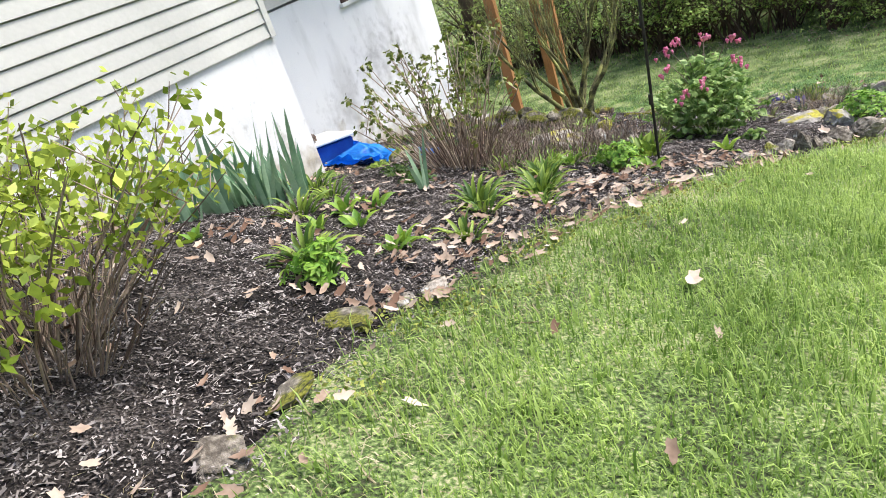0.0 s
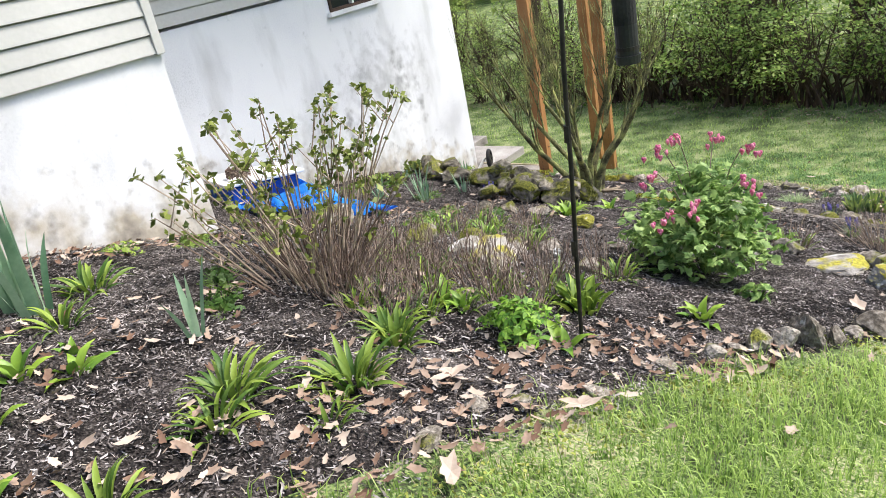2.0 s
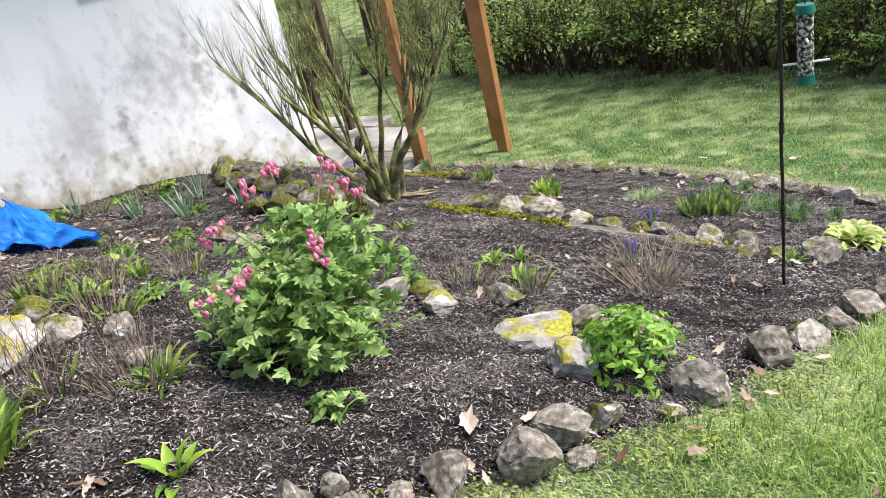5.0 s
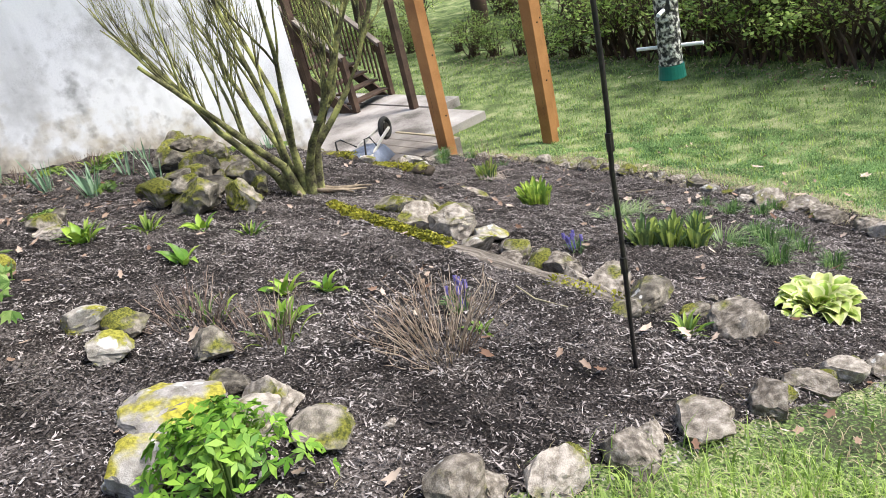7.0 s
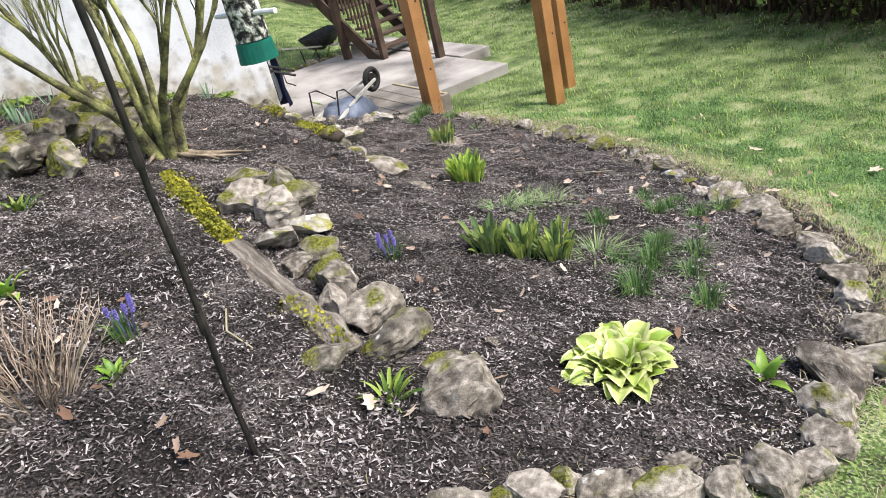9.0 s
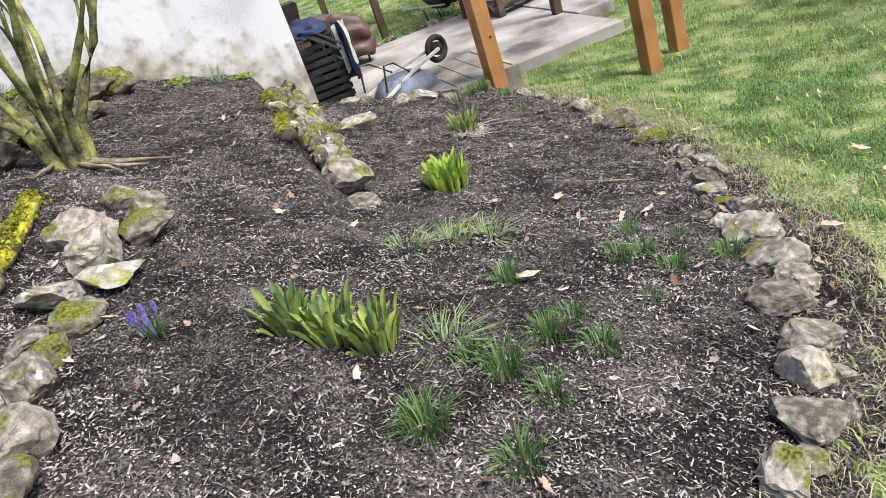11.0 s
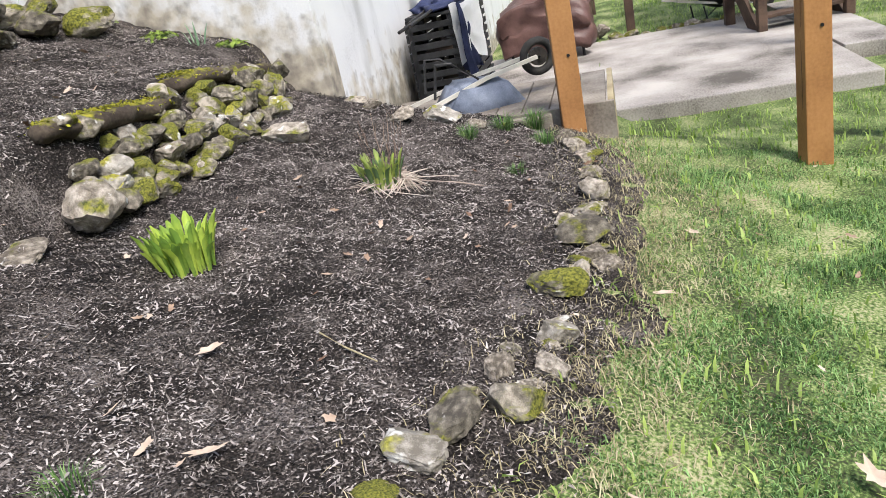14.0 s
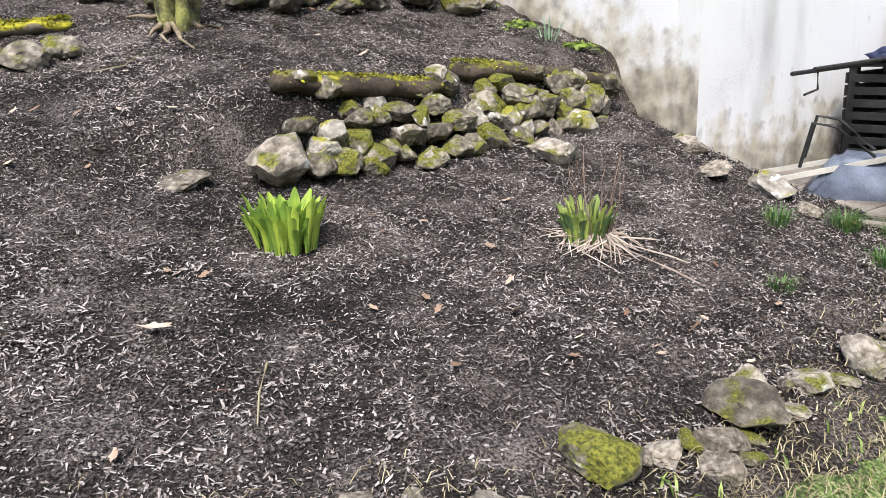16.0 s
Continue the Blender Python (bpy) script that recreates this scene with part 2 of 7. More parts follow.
M = {
    "stucco": stained_stucco("stucco"),
    "siding": material("siding", [(0.3, (0.43, 0.425, 0.40)), (0.7, (0.53, 0.52, 0.49))], 1.2, 0.55, 0.05, 4, 0, 40, 0, 0.12),
    "trim": material("trim", [(0.3, (0.62, 0.62, 0.6)), (0.7, (0.78, 0.78, 0.76))], 2, 0.5, 0.05),
    "lawn": material("lawn", [(0.28, (0.045, 0.05, 0.025)), (0.43, (0.075, 0.115, 0.035)), (0.58, (0.17, 0.235, 0.075)), (0.76, (0.36, 0.34, 0.20))], 2.6, 0.95, 0.6, 9, 0, 85, 0, 0, 0.2, 1.3),
    "blade": leafy("blade", (0.15, 0.25, 0.045), (0.47, 0.60, 0.17), 0.9, 0.45, 0.5, 0.6),
    "blade_cool": leafy("blade_cool", (0.05, 0.12, 0.03), (0.34, 0.53, 0.20), 2.6, 0.5, 0.45, 0.7),
    "straw": material("straw", [(0.3, (0.20, 0.165, 0.09)), (0.7, (0.44, 0.39, 0.25))], 5, 0.8, 0.1, 3, 0, 50, 0.5),
    "mulch": material("mulch", [(0.30, (0.010, 0.008, 0.007)), (0.47, (0.027, 0.022, 0.020)), (0.60, (0.075, 0.063, 0.057)), (0.78, (0.19, 0.165, 0.155))], 3.5, 0.95, 1.0, 12, 0, 110, 0, 0, 0.2, 1.15),
    "chip": material("chip", [(0.16, (0.013, 0.011, 0.010)), (0.38, (0.066, 0.055, 0.050)), (0.62, (0.17, 0.148, 0.138)), (0.92, (0.42, 0.378, 0.36))], 2.2, 0.9, 0.2, 6, 0, 80, 0.85),
    "dry_leaf": material("dry_leaf", [(0.22, (0.15, 0.085, 0.055)), (0.50, (0.31, 0.22, 0.16)), (0.85, (0.50, 0.40, 0.32))], 5, 0.8, 0.2, 4, 0, 40, 0.8),
    "rock": None, "mossy": None, "limed": None,
    "bark": material("bark", [(0.32, (0.045, 0.038, 0.026)), (0.5, (0.17, 0.165, 0.07)), (0.66, (0.38, 0.38, 0.13))], 9, 0.9, 1.0, 6, 0, 60),
    "root": material("root", [(0.3, (0.10, 0.075, 0.05)), (0.7, (0.34, 0.27, 0.19))], 9, 0.9, 0.6, 6, 0, 60),
    "twig": material("twig", [(0.3, (0.20, 0.14, 0.10)), (0.7, (0.52, 0.42, 0.32))], 6, 0.85, 0.2, 4, 0, 60, 0.5),
    "deadstem": material("deadstem", [(0.3, (0.12, 0.08, 0.065)), (0.7, (0.38, 0.29, 0.23))], 6, 0.9, 0.2, 4, 0, 60, 0.5),
    "handle": material("handle", [(0.3, (0.36, 0.34, 0.30)), (0.7, (0.55, 0.53, 0.48))], 6, 0.7, 0.2),
    "cane": material("cane", [(0.3, (0.34, 0.27, 0.23)), (0.7, (0.62, 0.54, 0.47))], 6, 0.85, 0.2, 4, 0, 60, 0.5),
    "log": None,
    "post": material("post", [(0.3, (0.25, 0.115, 0.042)), (0.55, (0.36, 0.175, 0.066)), (0.75, (0.43, 0.225, 0.09))], 3, 0.6, 0.15, 6, 0, 50),
    "darkwood": material("darkwood", [(0.3, (0.035, 0.022, 0.016)), (0.7, (0.11, 0.07, 0.05))], 4, 0.8, 0.2),
    "deckwood": material("deckwood", [(0.3, (0.11, 0.09, 0.075)), (0.55, (0.24, 0.21, 0.18)), (0.75, (0.34, 0.31, 0.27))], 3, 0.85, 0.25, 6, 0, 50, 0, 0.2),
    "treated": material("treated", [(0.3, (0.26, 0.21, 0.12)), (0.7, (0.45, 0.38, 0.25))], 4, 0.8, 0.2),
    "concrete": material("concrete", [(0.34, (0.085, 0.075, 0.065)), (0.48, (0.27, 0.245, 0.225)), (0.66, (0.43, 0.40, 0.375))], 1.1, 0.85, 0.2, 8, 0, 60),
    "black": material("black", [(0.3, (0.012, 0.012, 0.013)), (0.7, (0.035, 0.035, 0.037))], 8, 0.5, 0.1, 4, 0, 80),
    "rubber": material("rubber", [(0.3, (0.014, 0.014, 0.014)), (0.7, (0.04, 0.038, 0.036))], 10, 0.85, 0.3),
    "iron": material("iron", [(0.3, (0.015, 0.014, 0.014)), (0.7, (0.05, 0.042, 0.038))], 20, 0.55, 0.2, 4, 0.3),
    "blue": material("blue", [(0.3, (0.015, 0.17, 0.62)), (0.7, (0.04, 0.36, 0.92))], 5, 0.45, 0.3, 5, 0, 30),
    "tub_blue": material("tub_blue", [(0.3, (0.01, 0.045, 0.28)), (0.7, (0.015, 0.09, 0.45))], 5, 0.4, 0.1),
    "white": material("white", [(0.3, (0.66, 0.67, 0.69)), (0.7, (0.82, 0.82, 0.82))], 4, 0.6, 0.1),
    "steel": material("steel", [(0.3, (0.08, 0.095, 0.13)), (0.7, (0.21, 0.24, 0.31))], 5, 0.55, 0.15, 6, 0.1),
    "navy": material("navy", [(0.3, (0.012, 0.016, 0.045)), (0.7, (0.03, 0.04, 0.10))], 6, 0.7, 0.3),
    "brown_tarp": material("brown_tarp", [(0.3, (0.045, 0.022, 0.02)), (0.7, (0.15, 0.085, 0.075))], 4, 0.45, 0.3),
    "red": material("red", [(0.3, (0.22, 0.13, 0.12)), (0.7, (0.36, 0.24, 0.22))], 2, 0.8, 0.1),
    "green_plastic": material("green_plastic", [(0.3, (0.008, 0.10, 0.075)), (0.7, (0.015, 0.17, 0.13))], 8, 0.35, 0.05),
    "seed": material("seed", [(0.42, (0.02, 0.02, 0.02)), (0.5, (0.18, 0.17, 0.15)), (0.6, (0.62, 0.60, 0.55))], 60, 0.8, 0.6, 2, 0, 150),
    "hosta": leafy("hosta", (0.10, 0.22, 0.03), (0.33, 0.48, 0.06), 8, 0.4, 0.25, 0.0, 0.4),
    "hosta_lime": leafy("hosta_lime", (0.25, 0.38, 0.04), (0.58, 0.64, 0.22), 9, 0.4, 0.25, 0.0, 0.4),
    "hosta_rim": leafy("hosta_rim", (0.55, 0.58, 0.22), (0.75, 0.74, 0.42), 9, 0.4, 0.2, 0.0, 0.3),
    "shoot": leafy("shoot", (0.20, 0.33, 0.06), (0.58, 0.70, 0.12), 7, 0.45, 0.35, 0.0, 0.5),
    "shoot_dull": leafy("shoot_dull", (0.12, 0.19, 0.08), (0.42, 0.50, 0.12), 7, 0.5, 0.3, 0.0, 0.6),
    "daylily": leafy("daylily", (0.06, 0.13, 0.02), (0.29, 0.39, 0.06), 6, 0.5, 0.25, 0.0, 0.5),
    "iris": leafy("iris", (0.14, 0.26, 0.15), (0.38, 0.52, 0.34), 5, 0.5, 0.2, 0.0, 0.4),
    "fern": leafy("fern", (0.12, 0.23, 0.05), (0.40, 0.54, 0.18), 6, 0.5, 0.35, 0.6),
    "ferny_bright": leafy("ferny_bright", (0.09, 0.22, 0.02), (0.28, 0.46, 0.06), 6, 0.5, 0.3, 0.6),
    "tuft": leafy("tuft", (0.06, 0.14, 0.04), (0.24, 0.36, 0.12), 6, 0.45, 0.4, 0.6),
    "tuft_pale": leafy("tuft_pale", (0.14, 0.24, 0.08), (0.42, 0.52, 0.24), 6, 0.45, 0.4, 0.6),
    "bud": leafy("bud", (0.08, 0.11, 0.02), (0.26, 0.30, 0.06), 6, 0.5, 0.25, 0.6),
    "lime_leaf": leafy("lime_leaf", (0.16, 0.23, 0.02), (0.50, 0.58, 0.09), 6, 0.5, 0.3, 0.5),
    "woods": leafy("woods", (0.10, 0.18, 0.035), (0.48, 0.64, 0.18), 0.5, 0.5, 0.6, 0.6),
    # paler copy of woods; also puts sunlight into the colour of lit crowns
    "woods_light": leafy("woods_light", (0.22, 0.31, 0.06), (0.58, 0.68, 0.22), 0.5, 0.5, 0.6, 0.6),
    "pink": leafy("pink", (0.66, 0.12, 0.30), (0.90, 0.36, 0.52), 10, 0.5, 0.3, 0.5),
    "purple": leafy("purple", (0.12, 0.10, 0.36), (0.28, 0.24, 0.58), 10, 0.5, 0.2, 0.5),
    "moss_low": leafy("moss_low", (0.15, 0.17, 0.03), (0.36, 0.38, 0.09), 9, 0.9, 0.1, 0.5),
    "moss": leafy("moss", (0.11, 0.115, 0.015), (0.36, 0.345, 0.035), 9, 0.9, 0.1, 0.5),
}


def stone_material(name, stops, moss, moss_colors, lichen=0.0, scale=6, up=0.12):
    """Weathered stone with moss cushions on what faces the sky and pale lichen spots."""
    m = material(name, stops, scale, 0.92, 0.5, 9, 0, 60, 0, 0.25)
    n, l = m.node_tree.nodes, m.node_tree.links
    b = n["Principled BSDF"]
    ramp = [k for k in n if k.bl_idname == "ShaderNodeValToRGB"][0]
    co = n.new("ShaderNodeTexCoord")
    inf = n.new("ShaderNodeObjectInfo")
    geo = n.new("ShaderNodeNewGeometry")
    vec = n.new("ShaderNodeVectorMath")
    l.new(geo.outputs["Position"], vec.inputs[0])
    l.new(inf.outputs["Random"], vec.inputs[1])
    no = n.new("ShaderNodeTexNoise")
    no.inputs["Scale"].default_value, no.inputs["Detail"].default_value = 6.5, 8
    l.new(vec.outputs[0], no.inputs["Vector"])
    sep = n.new("ShaderNodeSeparateXYZ")
    l.new(geo.outputs["Normal"], sep.inputs[0])
    ma = n.new("ShaderNodeMath")
    ma.operation = "MULTIPLY_ADD"
    l.new(sep.outputs[2], ma.inputs[0])
    ma.inputs[1].default_value = up
    l.new(no.outputs[0], ma.inputs[2])
    rn = n.new("ShaderNodeMath")
    rn.operation = "MULTIPLY_ADD"
    l.new(inf.outputs["Random"], rn.inputs[0])
    rn.inputs[1].default_value = 0.16
    l.new(ma.outputs[0], rn.inputs[2])
    mr = n.new("ShaderNodeValToRGB")
    mr.color_ramp.elements[0].position, mr.color_ramp.elements[1].position = moss, moss + 0.09
    l.new(rn.outputs[0], mr.inputs[0])
    mc = n.new("ShaderNodeValToRGB")
    mc.color_ramp.elements[0].color, mc.color_ramp.elements[1].color = (*moss_colors[0], 1), (*moss_colors[1], 1)
    mc.color_ramp.elements[0].position, mc.color_ramp.elements[1].position = 0.35, 0.65
    n3 = n.new("ShaderNodeTexNoise")
    n3.inputs["Scale"].default_value = 22
    l.new(co.outputs["Object"], n3.inputs["Vector"])
    l.new(n3.outputs[0], mc.inputs[0])
    mx = n.new("ShaderNodeMix")
    mx.data_type = "RGBA"
    l.new(mr.outputs[0], mx.inputs[0])
    l.new(ramp.outputs[0], mx.inputs[6])
    l.new(mc.outputs[0], mx.inputs[7])
    out = mx.outputs[2]
    if lichen:
        v = n.new("ShaderNodeTexNoise")
        v.inputs["Scale"].default_value, v.inputs["Detail"].default_value = 11, 5
        l.new(vec.outputs[0], v.inputs["Vector"])
        vr = n.new("ShaderNodeValToRGB")
        vr.color_ramp.elements[0].position, vr.color_ramp.elements[1].position = 0.72 - lichen, 0.76 - lichen
        l.new(v.outputs[0], vr.inputs[0])
        m3 = n.new("ShaderNodeMix")
        m3.data_type = "RGBA"
        l.new(vr.outputs[0], m3.inputs[0])
        l.new(out, m3.inputs[6])
        m3.inputs[7].default_value = (0.50, 0.49, 0.46, 1)
        out = m3.outputs[2]
    l.new(out, b.inputs["Base Color"])
    return m


GREY = [(0.3, (0.085, 0.07, 0.055)), (0.5, (0.225, 0.195, 0.16)), (0.68, (0.40, 0.355, 0.305))]
DARK = [(0.3, (0.055, 0.047, 0.038)), (0.5, (0.15, 0.132, 0.105)), (0.70, (0.34, 0.30, 0.25))]
MOSSY = ((0.045, 0.052, 0.010), (0.19, 0.185, 0.03))
M["rock"] = stone_material("rock", GREY, 0.74, MOSSY, 0.06, 8)
M["mossy"] = stone_material("mossy", DARK, 0.62, MOSSY, 0.055)
M["limed"] = stone_material("limed", [(0.3, (0.13, 0.115, 0.095)), (0.7, (0.40, 0.37, 0.33))], 0.69, ((0.14, 0.135, 0.02), (0.32, 0.30, 0.05)), 0.12)
M["log"] = stone_material("log", [(0.3, (0.035, 0.026, 0.02)), (0.55, (0.09, 0.07, 0.052)), (0.75, (0.20, 0.165, 0.13))], 0.75, ((0.08, 0.08, 0.012), (0.28, 0.26, 0.03)), 0.0, 4, 0.26)
M["log_moss"] = stone_material("log_moss", [(0.3, (0.05, 0.04, 0.03)), (0.55, (0.12, 0.095, 0.07)), (0.75, (0.22, 0.18, 0.14))], 0.60, ((0.14, 0.13, 0.015), (0.42, 0.38, 0.03)), 0.0, 5, 0.2)
M["capped"] = stone_material("capped", [(0.3, (0.16, 0.145, 0.125)), (0.7, (0.42, 0.39, 0.36))], 0.76, ((0.20, 0.18, 0.03), (0.40, 0.36, 0.05)), 0.1, 6, 0.22)
M["log_grey"] = material("log_grey", [(0.3, (0.05, 0.04, 0.032)), (0.5, (0.18, 0.152, 0.125)), (0.68, (0.36, 0.315, 0.265))], 5.0, 0.92, 0.9, 8, 0, 60)
grain = M["log_grey"].node_tree
run = grain.nodes.new("ShaderNodeMapping")
run.inputs["Scale"].default_value = (0.5, 9.0, 9.0)
src_co = [k for k in grain.nodes if k.bl_idname == "ShaderNodeTexCoord"][0]
grain.links.new(src_co.outputs["Object"], run.inputs[0])
for k in [k for k in grain.nodes if k.bl_idname == "ShaderNodeTexNoise"]:
    grain.links.new(run.outputs[0], k.inputs["Vector"])
glass = bpy.data.materials.new("glass")
glass.use_nodes = True
glass.node_tree.nodes["Principled BSDF"].inputs["Base Color"].default_value = (0.02, 0.022, 0.025, 1)
glass.node_tree.nodes["Principled BSDF"].inputs["Roughness"].default_value = 0.15
glass.node_tree.nodes["Principled BSDF"].inputs["Specular IOR Level"].default_value = 0.25
M["glass"] = glass


# ---- building helpers ----
def smooth(e0, e1, v):
    s = np.clip((v - e0) / (e1 - e0), 0, 1)
    return s * s * (3 - 2 * s)


def base_ground(x, y):
    """The slope that falls along the house and levels out beyond it."""
    k = np.logaddexp(0, (2.6 - y) / 0.8) * 0.8
    xc = np.clip(x, -6, 11)
    k = np.minimum(k, 16)
    z = -0.8919 + 0.4662 * k + 0.02 * xc + 0.0002 * xc * xc - 0.0168 * xc * k - 0.0003 * xc * xc * k - 0.0067 * k * k
    return z


def ground_z(x, y):
    x, y = np.asarray(x, float), np.asarray(y, float)
    z = base_ground(x, y)
    # two log terraces: the soil stands higher behind each log than below it
    z = z + 0.09 * (1 - 2 * smooth(-0.50, -0.30, y)) * np.exp(-(((y + 0.35) / 0.75) ** 2)) * smooth(3.1, 2.5, x)
    z = z + 0.045 * (1 - 2 * smooth(-2.0, -1.7, y)) * np.exp(-(((y + 1.85) / 0.5) ** 2)) * smooth(2.9, 3.3, x) * smooth(5.7, 5.3, x)
    # the lower bed lies scooped out below the second log
    z = z - 0.15 * smooth(-0.54, -0.36, y) * smooth(1.9, 0.1, y) * smooth(4.4, 3.1, x) * (0.55 + 0.45 * smooth(1.0, 2.0, x))
    # the soil sags towards the house along the upper bed
    z = z - 0.25 * smooth(-1.7, -3.2, y) * smooth(3.3, 1.3, x)
    # the yard under the deck is dug level with the patio
    cut = smooth(0.14, -0.03, x) * smooth(-0.3, -0.1, y) * smooth(2.1, 1.6, y)
    z = z * (1 - cut) + np.minimum(z, -0.95) * cut
    low = smooth(0.2, -1.6, x) * smooth(1.6, 2.2, y)
    z = z * (1 - low) + np.minimum(z, -0.92) * low
    hill = np.maximum(-6.9 - x, 0)
    z = z + smooth(-0.5, 0.5, y) * (0.04 * smooth(0, 1.5, hill) + 0.13 * hill) * smooth(6, 2, y - 0.25 * hill)
    # the lawn beyond the patio climbs gently
    far = smooth(-7.4, -9.5, x)
    return z * (1 - far) + np.minimum(z, -0.76 + 0.045 * np.clip(hill, 0, 22)) * far


def gz(x, y):
    return float(ground_z(x, y))


def part(name, bm, mat, parent=None, label="", at=None, shade=False):
    """Links a bmesh as one mesh object."""
    me = bpy.data.meshes.new(name)
    if shade:
        for f in bm.faces:
            f.smooth = True
    bm.to_mesh(me)
    bm.free()
    me.materials.append(mat)
    ob = new(name, me)
    if parent is not None:
        ob.parent = parent
    if at is not None:
        ob.matrix_basis = at
    if label:
        ob["label"] = label
    return ob


def share(name, me, parent, m):
    ob = new(name, me)
    ob.parent = parent
    ob.matrix_basis = m
    return ob


def thing(name, x, y, z, label, category, group="", kind="", rz=0.0):
    ob = new(name)
    ob.empty_display_size = 0.1
    ob.matrix_basis = pose(x, y, z, 0, 0, rz)
    return tagged(ob, label, category, group, kind)


def box(bm, x0, x1, y0, y1, z0, z1, bevel=0.0):
    r = bmesh.ops.create_cube(bm, size=1.0, matrix=Matrix.Translation(((x0 + x1) / 2, (y0 + y1) / 2, (z0 + z1) / 2)) @ Matrix.Diagonal((x1 - x0, y1 - y0, z1 - z0, 1)))
    if bevel:
        es = {e for v in r["verts"] for e in v.link_edges}
        bmesh.ops.bevel(bm, geom=list(es), offset=bevel, segments=2, affect="EDGES", profile=0.6)
    return bm


def boxm(x0, x1, y0, y1, z0, z1, bevel=0.004):
    return box(bmesh.new(), x0, x1, y0, y1, z0, z1, bevel)


def tube(bm, points, radii, sides=6, cap=True):
    """A tapered tube along points."""
    rings = []
    pts = [Vector(p) for p in points]
    for i, p in enumerate(pts):
        d = (pts[min(i + 1, len(pts) - 1)] - pts[max(i - 1, 0)]).normalized()
        a = d.orthogonal().normalized()
        b = d.cross(a)
        r = radii[i] if isinstance(radii, (list, tuple)) else radii
        rings.append([bm.verts.new(p + (a * math.cos(t) + b * math.sin(t)) * r) for t in (2 * math.pi * k / sides for k in range(sides))])
    for i in range(len(rings) - 1):
        # line rings up by the nearest start
        q = rings[i + 1]
        s = min(range(sides), key=lambda k: (q[k].co - rings[i][0].co).length)
        rings[i + 1] = q[s:] + q[:s]
        for k in range(sides):
            try:
                bm.faces.new((rings[i][k], rings[i][(k + 1) % sides], rings[i + 1][(k + 1) % sides], rings[i + 1][k]))
            except ValueError:
                pass
    if cap:
        bm.faces.new(rings[0][::-1])
        bm.faces.new(rings[-1])
    return bm


def arrays(name, verts, faces, mat, parent=None):
    me = bpy.data.meshes.new(name)
    verts, faces = np.asarray(verts, np.float32), np.asarray(faces, np.int32)
    k = faces.shape[1]
    me.vertices.add(len(verts))
    me.vertices.foreach_set("co", verts.ravel())
    me.loops.add(faces.size)
    me.loops.foreach_set("vertex_index", faces.ravel())
    me.polygons.add(len(faces))
    me.polygons.foreach_set("loop_start", np.arange(0, faces.size, k, dtype=np.int32))
    me.update(calc_edges=True)
    me.materials.append(mat)
    ob = new(name, me)
    if parent is not None:
        ob.parent = parent
    return ob


# ---- ground ----
EDGE = [(3.9, -14.0), (4.2, -11.0), (4.4, -9.0), (4.25, -8.1), (4.45, -6.7), (4.75, -5.85), (5.05, -5.1), (5.45, -4.45), (5.72, -3.7), (6.0, -2.6), (6.25, -1.7), (6.42, -1.15), (6.2, -0.4), (5.8, 0.2), (5.25, 0.85), (4.5, 1.25), (3.6, 1.6), (2.7, 1.78), (1.5, 1.88), (0.6, 1.78), (0.12, 1.6)]


def edge_x(y):
    """Outer edge of the bed on its long side."""
    ys, xs = [p[1] for p in EDGE[:14]], [p[0] for p in EDGE[:14]]
    return np.interp(y, ys, xs)


def edge_y(x):
    """Outer edge of the bed on its lower end."""
    xs, ys = [p[0] for p in EDGE[12:]][::-1], [p[1] for p in EDGE[12:]][::-1]
    return np.interp(x, xs, ys)


def bed_in(x, y):
    """How far inside the bed, roughly in metres (negative outside)."""
    d1 = edge_x(y) - x
    d2 = edge_y(x) - y
    d = np.where(y > -0.2, np.minimum(d1, d2), d1)
    wall = np.where(y < -5.15, 1.5, -0.05)
    d = np.minimum(d, x - wall)
    return np.where((y > 0) & (x < 0.1), np.minimum(d, x - 0.1), d)


def axis(lo, hi, fine, grow, far):
    a = list(np.arange(lo, hi + 1e-6, fine))
    s = fine
    while a[-1] < far:
        s *= grow
        a.append(a[-1] + s)
    s = fine
    while a[0] > -far:
        s *= grow
        a.insert(0, a[0] - s)
    return np.array(a)


def lumps(x, y, f, seed):
    return np.array([noise.noise((a * f, b * f, seed)) for a, b in zip(x, y)])


def sheet(xs, ys, keep=None):
    X, Y = np.meshgrid(xs, ys)
    nx, ny = len(xs), len(ys)
    i = np.arange(nx * ny).reshape(ny, nx)
    faces = np.stack([i[:-1, :-1], i[:-1, 1:], i[1:, 1:], i[1:, :-1]], -1).reshape(-1, 4)
    return X.ravel(), Y.ravel(), faces


gx, gy, gf = sheet(axis(-16, 9, 0.14, 1.22, 400), axis(-12, 10, 0.14, 1.22, 400))
gzv = ground_z(gx, gy) + 0.02 * lumps(gx, gy, 1.7, 3.0) - 0.05 * smooth(0.02, 0.25, bed_in(gx, gy))
ground = arrays("ground", np.stack([gx, gy, gzv], -1), gf, M["lawn"])
ground.data.polygons.foreach_set("use_smooth", np.ones(len(gf), bool))
tagged(ground, "uneven spring lawn of fresh and straw-coloured grass", "lawn", kind="structure")

